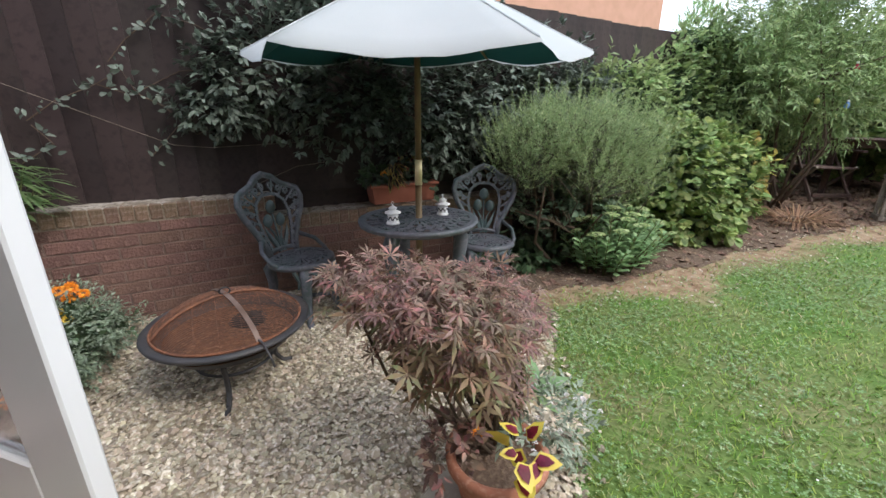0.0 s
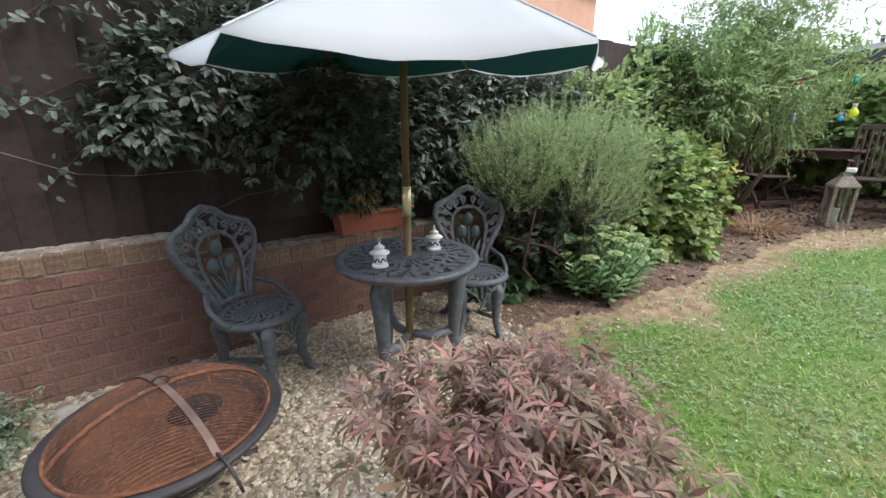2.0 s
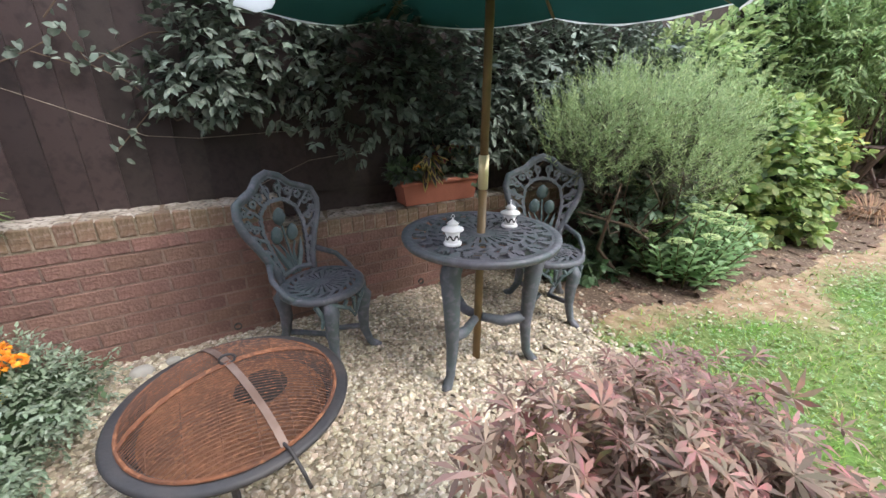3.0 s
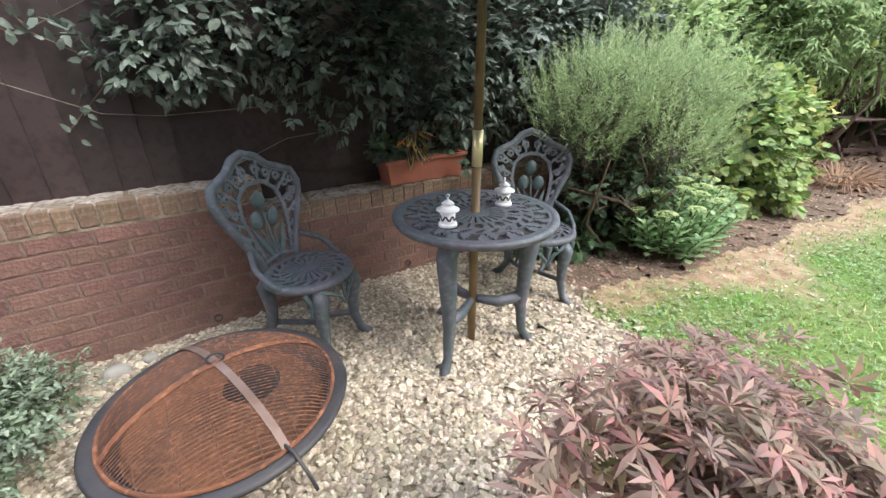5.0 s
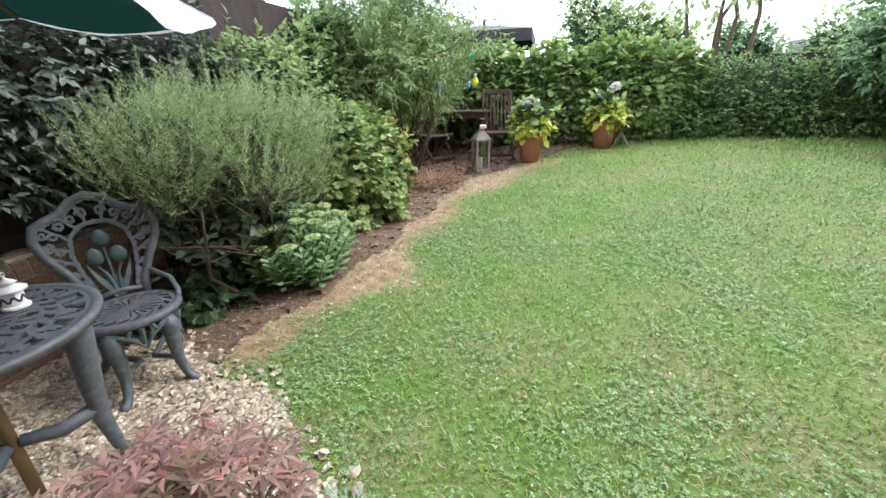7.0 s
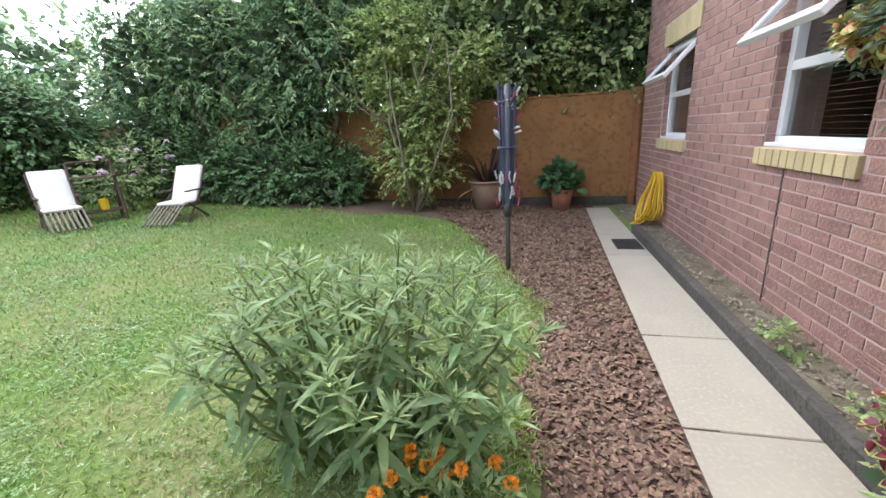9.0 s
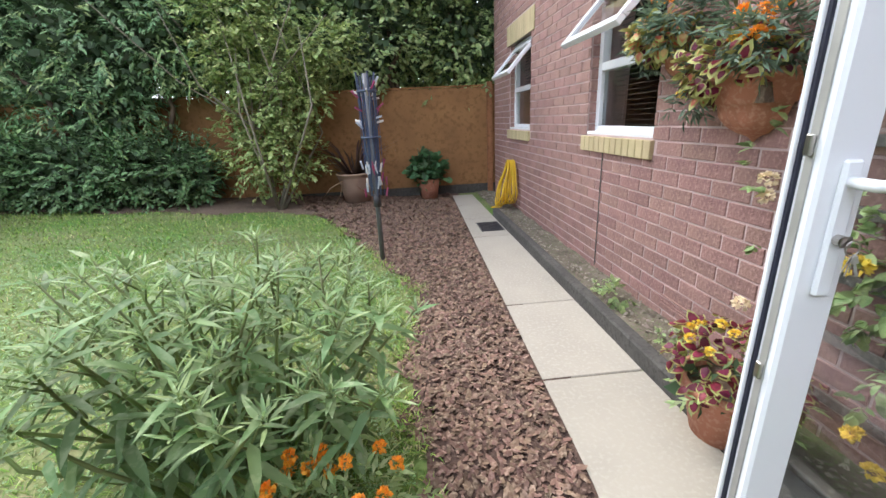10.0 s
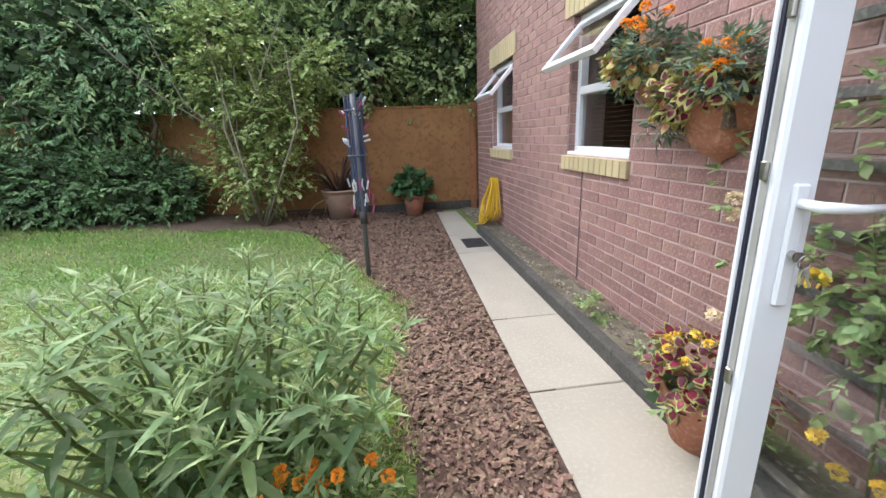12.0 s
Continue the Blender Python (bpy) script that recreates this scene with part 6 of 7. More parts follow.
bush(pg, 162, [(0, 0, 0.42, 0.27, 0.25, 0.16), (0.02, 0, 0.52, 0.14, 0.14, 0.14)], 420, 0.10, leafmat("geranium_leaf", (0.08, 0.20, 0.06), (0.06, 0.15, 0.05)), T_round(8), lo=0.3, core=M_L_CORE)

# marigolds in front of the tall plant
mg = plant("marigolds", 0.68, -0.86, gh(0.68, -0.86), "orange marigolds under the tall leafy plant", "flowers")
bush(mg, 170, [(0, 0, 0.10, 0.22, 0.17, 0.11)], 700, 0.05, M_L_MID, T_flat(0.3), zmin=0)
rr = rng(171)
flower(mg, [(float(rr.uniform(-0.2, 0.17)), float(rr.uniform(-0.12, 0.16)), float(rr.uniform(0.16, 0.26))) for _ in range(14)], 0.026, M_ORANGE, 172)

# ---- patio side plants ----
ac = pot("maple_pot", 0.665, 0.81, 0.04, 0.155, 0.115, 0.19, M_TERRA, "terracotta pot of striped coleus and small white flowers on slab", rim=0.035)
part("foot_slab", boxes((-0.34, -0.22, -0.01, 0.12, 0.12, 0.018), bev=0.006), M_PAVE, None, "small pale paving slab in gravel", "structure").matrix_world = pose(0.62, 0.86, 0.045, 0, 0, 24)
TR = [(-0.02, 0.03, 0.2), (-0.03, 0.1, 0.35), (-0.06, 0.2, 0.5)]
AB = [(-0.36, 0.06, 0.83, 0.15, 0.16, 0.06), (-0.27, -0.10, 0.80, 0.17, 0.18, 0.07), (-0.13, 0.05, 0.76, 0.18, 0.18, 0.07), (0.0, 0.18, 0.66, 0.15, 0.13, 0.07), (-0.2, 0.0, 0.68, 0.2, 0.2, 0.11), (-0.02, 0.0, 0.44, 0.09, 0.08, 0.12), (0.08, 0.1, 0.6, 0.13, 0.13, 0.06)]
r = rng(180)
p, d = cloud(r, AB, 1750, 0.35, 1.05, 0.12)
dd = np.stack([d[:, 0], d[:, 1], -0.15 + 0 * d[:, 2]], 1) + r.normal(size=p.shape) * 0.35
uu = np.array([0, 0, 1.0]) + r.normal(size=p.shape) * 0.3
tre = thing("maple", (0.71, 0.85, 0.205), "low spreading japanese maple with dusky red leaves in a pot", "maple tree")
scatter("foliage", T_star(7, 0.175), p - np.array([0, 0, 0.18]), dd, uu, 0.058 * r.uniform(0.6, 1.25, len(p)), M_L_ACER, tre)
p, d = cloud(r, [(b[0], b[1], b[2] - 0.05, b[3] * 0.8, b[4] * 0.8, b[5]) for b in AB], 360, 0.2, 1.0, 0.2)
scatter("inner_foliage", T_star(7, 0.2), p - np.array([0, 0, 0.18]), np.stack([d[:, 0], d[:, 1], 0 * d[:, 2] - 0.3], 1), np.array([0, 0, 1.0]) + r.normal(size=p.shape) * 0.4, 0.085, M_L_ACERG, tre)
stems(tre, 181, (0, 0.02, -0.02), [(b[0] + dx, b[1] + dy, b[2] - 0.16) for b in AB for dx, dy in ((-0.12, 0.0), (0.12, 0.05), (0, -0.1))], 0.007, M_TWIG, bend=0.08)
coleus(ac, 182, 9, [(-0.02, -0.13, 0.30, 0.07, 0.05, 0.05)], 0.075, M_L_COL, leafmat("yellow_leaf_edge", (0.8, 0.68, 0.05), (0.75, 0.6, 0.04), island=0.1))
bush(ac, 183, [(0.15, 0.02, 0.26, 0.14, 0.14, 0.10), (0.26, 0.02, 0.16, 0.13, 0.12, 0.14)], 900, 0.035, M_L_GREY, T_flat(0.35))
rr = rng(184)
flower(ac, [(0.10 + float(rr.uniform(-0.08, 0.25)), float(rr.uniform(-0.12, 0.14)), float(rr.uniform(0.24, 0.36))) for _ in range(30)], 0.011, M_WPETAL, 185, 8, "small_flower")
flower(ac, [(-0.11, -0.03, 0.33)], 0.026, M_ORANGE, 186)
bush(ac, 187, [(-0.16, 0.0, 0.26, 0.07, 0.10, 0.09)], 260, 0.04, M_L_ACER, T_leaf(0.5))
bush(ac, 188, [(0.12, 0.10, 0.26, 0.08, 0.06, 0.05)], 14, 0.13, M_L_SEDUM, T_leaf(0.35), up=0.2)

mb = plant("marigold_bed", -0.80, 2.32, 0.04, "grey-green marigold clump with orange and yellow flowers on gravel edge", "flowers")
bush(mb, 190, [(0, 0, 0.22, 0.26, 0.36, 0.2), (0.05, 0.25, 0.12, 0.26, 0.2, 0.12), (-0.1, -0.3, 0.18, 0.25, 0.3, 0.18)], 11000, 0.024, leafmat("grey_green_small_leaf", (0.22, 0.30, 0.17), (0.16, 0.23, 0.12), (0.33, 0.41, 0.28)), T_leaf(0.42), zmin=0, core=M_L_CORE)
flower(mb, [(0.087, 0.0, 0.446), (0.136, 0.0, 0.447), (0.17, 0.0, 0.417), (0.117, 0.0, 0.403), (0.12, 0.06, 0.44), (0.02, -0.5, 0.22)], 0.03, M_ORANGE, 191)
flower(mb, [(0.064, 0.0, 0.344), (0.091, 0.0, 0.302), (0.045, 0.0, 0.276), (-0.05, -0.62, 0.30), (-0.08, -0.7, 0.26)], 0.026, M_YELLOW, 192)
lt = plant("potted_lily", -1.0, 2.80, 0.75, "long-leaved green plant spilling over the wall top", "plant")
r = rng(195)
n = 130
a = r.uniform(0, 6.28, n)
q = r.uniform(0, 1, n)
scatter("foliage", T_leaf(0.16, 0.02, 0.4), np.stack([0.14 * np.cos(a) * q + 0.08, 0.10 * np.sin(a) * q - 0.03, 0.02 + 0.26 * r.uniform(0, 1, n)], 1), np.stack([np.cos(a), np.sin(a), r.uniform(-0.3, 0.7, n)], 1), np.tile([0, 0, 1.0], (n, 1)) + 0.01, 0.15, M_L_LILY, lt)
stems(lt, 196, (0.08, -0.03, 0.0), [(0.1, -0.05, 0.28), (0.0, 0, 0.3), (0.16, 0, 0.25), (0.2, -0.1, 0.15)], 0.006, M_STEM)


def trough(x, seed, L=0.56):
    t = thing("window_box", (x, 2.925, 0.616), "long terracotta trough of coleus and marigolds on brick wall", "planter")
    bm = boxes((-L / 2 + 0.03, -0.06, 0, L / 2 - 0.03, 0.07, 0.13))
    for v in bm.verts:
        if v.co.z > 0.1:
            v.co.x *= 1.08
            v.co.y *= 1.15
    part("box", bm, mat("dull_terracotta", (0.36, 0.12, 0.075), 0.8, rgb2=(0.28, 0.095, 0.06), scale=7, bump=0.15), t)
    part("rim", boxes((-L * 0.52, -0.088, 0.125, L * 0.52, 0.088, 0.147), bev=0.005), t.children[0].data.materials[0], t)
    part("soil", boxes((-L * 0.45, -0.06, 0.147, L * 0.45, 0.06, 0.151)), M_SOIL, t)
    # Darker version of the basket marigold leaf, with shade mixed into its colour.
    grey = leafmat("shadow_toned_marigold_leaf", (0.09, 0.13, 0.09), (0.07, 0.10, 0.07), (0.13, 0.17, 0.12))
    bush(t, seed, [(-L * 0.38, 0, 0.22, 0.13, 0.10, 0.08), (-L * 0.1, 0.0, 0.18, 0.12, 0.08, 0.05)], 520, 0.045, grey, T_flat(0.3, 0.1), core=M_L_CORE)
    bush(t, seed + 1, [(L * 0.26, 0, 0.22, 0.13, 0.09, 0.08), (L * 0.42, -0.10, 0.10, 0.05, 0.04, 0.13)], 210, 0.05, leafmat("trailing_leaf", (0.16, 0.24, 0.13), (0.11, 0.18, 0.09)), T_leaf(0.7), name="trailing_foliage")
    coleus(t, seed + 2, 48, [(L * 0.12, -0.01, 0.31, 0.10, 0.05, 0.05), (L * 0.33, 0, 0.33, 0.05, 0.05, 0.05)], 0.06, leafmat("dusky_coleus_leaf", (0.26, 0.07, 0.08), (0.16, 0.05, 0.05)), leafmat("dull_yellow_edge", (0.32, 0.32, 0.12), (0.26, 0.25, 0.09)), 0.7)
    flower(t, [(-L * 0.33, -0.08, 0.235)], 0.028, M_ORANGE, seed + 3)
    return t


trough(1.27, 200)
r = rng(208)
sp = plant("yellow_edged_coleus", 1.17, 2.86, 0.79, "coleus with dark drooping leaves outlined in yellow", "plant")
n = 40
a = r.uniform(0, 6.28, n)
P0 = np.stack([0.035 * np.cos(a), 0.035 * np.sin(a), r.uniform(0.0, 0.13, n)], 1)
D0 = np.stack([np.cos(a), np.sin(a), r.uniform(-0.9, 0.3, n)], 1)
U0 = np.stack([np.cos(a) * 0.5, np.sin(a) * 0.5, 1 + 0 * a], 1)
sz_ = 0.085 * r.uniform(0.7, 1.2, n)
scatter("foliage_rim", T_leaf(0.36, 0.03, 0.45), P0, D0, U0, sz_, leafmat("golden_leaf_edge", (0.55, 0.42, 0.10), (0.46, 0.34, 0.08)), sp)
scatter("foliage_centre", T_leaf(0.30, 0.03, 0.45), P0 + unit(D0) * 0.008 + np.array([0, 0, 0.003]), D0, U0, sz_ * 0.8, leafmat("dark_leaf_centre", (0.07, 0.05, 0.04), (0.05, 0.035, 0.03)), sp)
stems(sp, 209, (0, 0, -0.03), [(0.02, 0, 0.10), (-0.02, -0.01, 0.13), (0, 0.02, 0.08)], 0.004, M_STEM)


def tea_lantern(x, y, z, rz):
    t = thing("tea_light_lantern", (x, y, z), "small white pierced metal lantern on the bistro table", "lantern", "white lanterns on the bistro table", rz=rz)
    t.scale = (1.2, 1.2, 1.12)
    part("base", lathe(bmesh.new(), [(0, 0), (0.030, 0), (0.031, 0.006), (0.027, 0.012), (0, 0.012)], 24), M_WHITE, t, smooth=True)
    wall = part("body", lathe(bmesh.new(), [(0.0245, 0.012), (0.0245, 0.052), (0.0235, 0.052), (0.0235, 0.012)], 24), M_WHITE, t, smooth=True)
    me = None
    # Thin black plates on the solid body imitate the dark of pierced holes.
    for i in range(14):
        a = 2 * math.pi * i / 14
        if me is None:
            me = bpy.data.meshes.new("cutout")
            bm = boxes((0, -0.0028, -0.010, 0.0008, 0.0028, 0.010))
            bm.to_mesh(me)
            bm.free()
            me.materials.append(M_BLACK)
        c = put("cutout", me, t)
        c.location = (0.0246 * math.cos(a), 0.0246 * math.sin(a), 0.031)
        c.rotation_euler = (0.5 if i % 2 else -0.5, 0, a)
    part("roof", lathe(bmesh.new(), [(0.024, 0.052), (0.037, 0.055), (0.036, 0.060), (0.020, 0.068), (0.016, 0.070), (0.016, 0.076), (0.021, 0.078), (0.012, 0.086), (0.003, 0.092), (0.002, 0.098), (0, 0.100)], 24), M_WHITE, t, smooth=True)
    part("loop", tube(bmesh.new(), [(0.006 * math.cos(a), 0, 0.104 + 0.006 * math.sin(a)) for a in [2 * math.pi * i / 10 for i in range(11)]], 0.0012, 5, caps=False), M_WHITE, t)
    return t


tea_lantern(0.800, 1.975, 0.70, 0)
tea_lantern(1.148, 2.045, 0.70, 25)

# wires on the fence
for pts in (((-1.2, 2.98, 1.55), (-0.2, 2.99, 1.08), (0.0, 2.99, 1.06), (0.75, 3.0, 1.09)), ((0.2, 2.98, 0.80), (0.5, 2.98, 0.92), (0.8, 2.98, 0.95)), ((-0.7, 2.99, 2.02), (0.4, 3.0, 1.93))):
    w = thing("tie_wire", pts[0], "thin grey training wire on the fence", "wire")
    part("wire", tube(bmesh.new(), [tuple(np.array(q) - np.array(pts[0])) for q in pts], 0.0017, 4), M_GWOOD, w)


# ---- far seating ----
def slat_chair(x, y, z, rz):
    t = thing("folding_chair", (x, y, z), "dark slatted wooden folding armchair on bark", "chair", "wooden chairs in the seating corner", rz=rz)
    for sx in (-0.24, 0.24):
        part("leg", tube(bmesh.new(), [(sx, 0.26, 0), (sx, -0.20, 0.62)], 0.018, 6), M_DWOOD, t)
        part("leg", tube(bmesh.new(), [(sx, -0.30, 0), (sx, 0.20, 0.42)], 0.018, 6), M_GWOOD, t)
        part("armrest", boxes((sx - 0.03, -0.25, 0.60, sx + 0.03, 0.25, 0.625), bev=0.004), M_DWOOD, t)
        part("back_post", tube(bmesh.new(), [(sx * 0.92, -0.15, 0.35), (sx * 0.92, -0.34, 1.02)], 0.018, 6), M_DWOOD, t)
    for i in range(7):
        part("seat_slat", boxes((-0.23, -0.20 + 0.065 * i, 0.40, 0.23, -0.15 + 0.065 * i, 0.418), bev=0.002), M_DWOOD, t)
    for i in range(7):
        u = -0.19 + i * 0.058
        part("back_slat", tube(bmesh.new(), [(u, -0.17, 0.44), (u, -0.33, 0.97)], 0.014, 5), M_DWOOD, t)
    part("back_rail", boxes((-0.23, -0.355, 0.97, 0.23, -0.325, 1.03), bev=0.004), M_DWOOD, t)
    part("front_rail", boxes((-0.24, 0.22, 0.06, 0.24, 0.25, 0.10), bev=0.003), M_DWOOD, t)
    return t


Z = lambda x, y, d=0.0: gh(x, y) + d
slat_chair(6.95, 1.15, Z(6.95, 1.15), 100)
slat_chair(6.75, 2.15, Z(6.75, 2.15), 150)
gt = thing("garden_table", (7.35, 1.75, Z(7.35, 1.75)), "dark square wooden garden table on bark", "table")
part("tabletop", boxes(*[(-0.45 + 0.1 * i, -0.45, 0.70, -0.36 + 0.1 * i, 0.45, 0.725) for i in range(9)], bev=0.003), M_DWOOD, gt)
for sx in (-0.4, 0.4):
    for sy in (-0.4, 0.4):
        part("leg", boxes((sx - 0.03, sy - 0.03, 0, sx + 0.03, sy + 0.03, 0.70), bev=0.004), M_DWOOD, gt)
    part("apron", boxes((sx - 0.015, -0.37, 0.62, sx + 0.015, 0.37, 0.70)), M_DWOOD, gt)

LANS = 0.82
lan = thing("floor_lantern", (6.03, 1.27, Z(6.03, 1.27)), "tall greyed wooden lantern with pitched top on bare earth", "lantern", rz=30)
part("base", boxes((-0.13, -0.13, 0, 0.13, 0.13, 0.05), bev=0.005), M_GWOOD, lan)
for sx in (-1, 1):
    for sy in (-1, 1):
        part("corner_post", boxes((sx * 0.105 - 0.018, sy * 0.105 - 0.018, 0.05, sx * 0.105 + 0.018, sy * 0.105 + 0.018, 0.43), bev=0.003), M_GWOOD, lan)
part("glazing", boxes((-0.10, -0.10, 0.05, 0.10, -0.096, 0.43), (-0.10, 0.096, 0.05, 0.10, 0.10, 0.43), (-0.10, -0.096, 0.05, -0.096, 0.096, 0.43), (0.096, -0.096, 0.05, 0.10, 0.096, 0.43)), M_GLASS, lan)
part("candle", tube(bmesh.new(), [(0, 0, 0.05), (0, 0, 0.2)], 0.035, 12), M_CUSHION, lan)
part("roof", lathe(bmesh.new(), [(0.19, 0.43), (0.19, 0.45), (0.07, 0.55), (0.06, 0.58), (0.0, 0.58)], 4, Matrix.Rotation(radians(45), 4, "Z")), M_GWOOD, lan)
part("handle", tube(bmesh.new(), [(0.045 * math.cos(a), 0, 0.585 + 0.05 * math.sin(a)) for a in [math.pi * i / 8 for i in range(9)]], 0.006, 5), M_STEEL, lan)
lan.scale = (LANS, LANS, 1)
sl = thing("solar_light", (6.03, 1.24, Z(6.03, 1.27) + 0.585), "small white solar light on the lantern top", "light")
part("head", boxes((-0.04, -0.04, 0.0, 0.04, 0.04, 0.05), bev=0.01), M_WHITE, sl)


def big_pot(x, y, seed, white):
    t = pot("tall_pot", x, y, Z(x, y), 0.20, 0.13, 0.42, M_TERRA, "tall terracotta pot with lime coleus, orange marigolds and white flowers", rim=0.05)
    bush(t, seed, [(0, 0, 0.50, 0.27, 0.27, 0.15)], 650, 0.10, M_L_LIME, T_leaf(0.7))
    bush(t, seed + 1, [(0, 0, 0.66, 0.24, 0.24, 0.16)], 260, 0.11, M_L_MID, T_leaf(0.7), core=M_L_CORE)
    rr = rng(seed + 2)
    flower(t, [(-0.12 + float(rr.uniform(-0.1, 0.1)), 0.12 + float(rr.uniform(-0.1, 0.1)), 0.58 + float(rr.uniform(-0.04, 0.06))) for _ in range(8)], 0.035, M_ORANGE, seed + 3)
    flower(t, white, 0.095, M_WPETAL, seed + 4, 50)
    return t


big_pot(6.60, 0.62, 220, [(0.0, 0.02, 0.84), (-0.08, 0.08, 0.80), (0.06, -0.06, 0.80)])
big_pot(7.48, -0.50, 230, [(0.0, -0.10, 0.92), (0.05, -0.15, 0.66)])
st = thing("wooden_stool", (7.6, -0.78, Z(7.6, -0.78)), "small pale wooden folding stool beside the pot", "stool")
for sx in (-0.1, 0.1):
    part("leg", tube(bmesh.new(), [(sx, -0.12, 0), (sx, 0.08, 0.36)], 0.016, 6), M_GWOOD, st)
    part("leg", tube(bmesh.new(), [(sx, 0.12, 0), (sx, -0.08, 0.36)], 0.016, 6), M_GWOOD, st)
part("seat", boxes((-0.14, -0.12, 0.35, 0.14, 0.12, 0.375), bev=0.004), M_GWOOD, st)
# hanging glass lights
for i, (x, y, z, c, nm) in enumerate(((5.95, 1.34, 1.46, (0.75, 0.85, 0.05), "yellow"), (5.6, 1.75, 1.75, (0.55, 0.03, 0.08), "red"), (5.5, 1.95, 1.45, (0.75, 0.75, 0.3), "pale yellow"), (5.55, 1.72, 1.40, (0.2, 0.35, 0.75), "blue"), (5.8, 1.40, 1.40, (0.03, 0.3, 0.65), "blue"), (5.75, 1.35, 1.75, (0.03, 0.45, 0.25), "green"))):
    t = thing("hanging_light", (x, y, z), "%s glass hanging solar bulb with white cap" % nm, "hanging light", "coloured bulbs hung in the tree")
    gm = mat("coloured_glass", c, 0.08, bump=0, rgb2=c, spec=0.8)
    s = 0.95 if i == 0 else 0.55
    part("bulb", lathe(bmesh.new(), [(0, -0.07 * s), (0.035 * s, -0.06 * s), (0.05 * s, -0.025 * s), (0.04 * s, 0.01 * s), (0.02 * s, 0.04 * s), (0.018 * s, 0.06 * s)], 14), gm, t, smooth=True)
    part("cap", tube(bmesh.new(), [(0, 0, 0.055 * s), (0, 0, 0.09 * s)], 0.024 * s, 10), M_WHITE, t)
    part("string", tube(bmesh.new(), [(0, 0, 0.08), (0.01, 0, 0.45)], 0.002, 4), M_BLACK, t)
# branch that carries the yellow bulb
part("branch", tube(bmesh.new(), [(0.0, -0.1, 1.4), (0.1, -0.8, 1.7), (0.2, -1.3, 1.66)], [0.02, 0.012, 0.006], 6), M_TWIG, wt)
bush(wt, 240, [(0.1, -0.95, 1.75, 0.3, 0.35, 0.22)], 500, 0.11, M_L_BAMB, T_flat(0.22, 0.2), lo=0.2, droop=0.6)
dg = plant("dry_grass", 5.35, 1.80, Z(5.35, 1.80), "straw-coloured dead grass clump on bare earth", "grass clump")
r = rng(245)
n = 260
a = r.uniform(0, 6.28, n)
scatter("foliage", T_blade(0.03, -0.45), np.stack([0.2 * np.cos(a), 0.16 * np.sin(a), 0.0 * a + 0.02], 1), np.stack([np.cos(a), np.sin(a), r.uniform(0.1, 1.0, n)], 1), np.stack([-np.cos(a), -np.sin(a), 1 + 0 * a], 1), r.uniform(0.2, 0.36, n), M_STRAW, dg)


# black cantilever parasol and distance
bp = thing("black_parasol", (9.5, 1.75, 0.28), "large black square parasol beyond the hedge", "parasol")
vs = [(0, 0, 2.30)] + [(1.0 * a, 1.0 * b, 2.08) for a, b in ((-1, -1), (1, -1), (1, 1), (-1, 1))] + [(1.0 * a, 1.0 * b, 1.88) for a, b in ((-1, -1), (1, -1), (1, 1), (-1, 1))]
put("canopy", mesh_of("canopy", vs, [(0, 1, 2), (0, 2, 3), (0, 3, 4), (0, 4, 1), (1, 5, 6, 2), (2, 6, 7, 3), (3, 7, 8, 4), (4, 8, 5, 1)], M_BLACK), bp)
part("pole", tube(bmesh.new(), [(0, 0, 0), (0, 0, 2.4)], 0.03, 8), M_BLACK, bp)


def far_house(name, x, y, z, w, d, h, rh, rz, wallm, label):
    t = thing(name, (x, y, z), label, "house", rz=rz)
    part("wall", boxes((-w / 2, -d / 2, 0, w / 2, d / 2, h)), wallm, t)
    vs = [(-w / 2 - 0.3, -d / 2 - 0.3, h), (w / 2 + 0.3, -d / 2 - 0.3, h), (w / 2 + 0.3, d / 2 + 0.3, h), (-w / 2 - 0.3, d / 2 + 0.3, h), (-w / 2 - 0.3, 0, h + rh), (w / 2 + 0.3, 0, h + rh)]
    put("roof", mesh_of("roof", vs, [(0, 1, 5, 4), (2, 3, 4, 5), (0, 4, 3), (1, 2, 5), (0, 3, 2, 1)], M_ROOF), t)
    return t


M_GABLE = mat("orange_brick_wall", (0.52, 0.29, 0.21), 0.9, rgb2=(0.46, 0.26, 0.18), scale=3, fine=30, bump=0.3)
far_house("neighbour_house", 9.9, 12.6, 0.2, 7.5, 6, 5.5, 2.0, 0, M_GABLE, "orange brick neighbouring house beyond the fence")
far_house("distant_house", 38, -20, -1.0, 6, 6, 3.4, 2.0, 60, mat("pale_render", (0.55, 0.5, 0.42), 0.9, bump=0.1), "distant house with grey roof beyond the hedge")
dt = [("distant_tree", 22, -1.6, 1.5, 4.7, M_L_MID), ("distant_tree", 22, -3.9, 2.0, 3.9, M_L_LIGHT), ("distant_tree", 24, -8.5, 1.2, 3.4, M_L_DARK), ("distant_tree", 24, -13.0, 2.0, 3.5, M_L_MID), ("distant_tree", 14, -10, 2.6, 4.2, M_L_DARK), ("distant_tree", 17, 4.5, 1.6, 3.4, M_L_MID)]
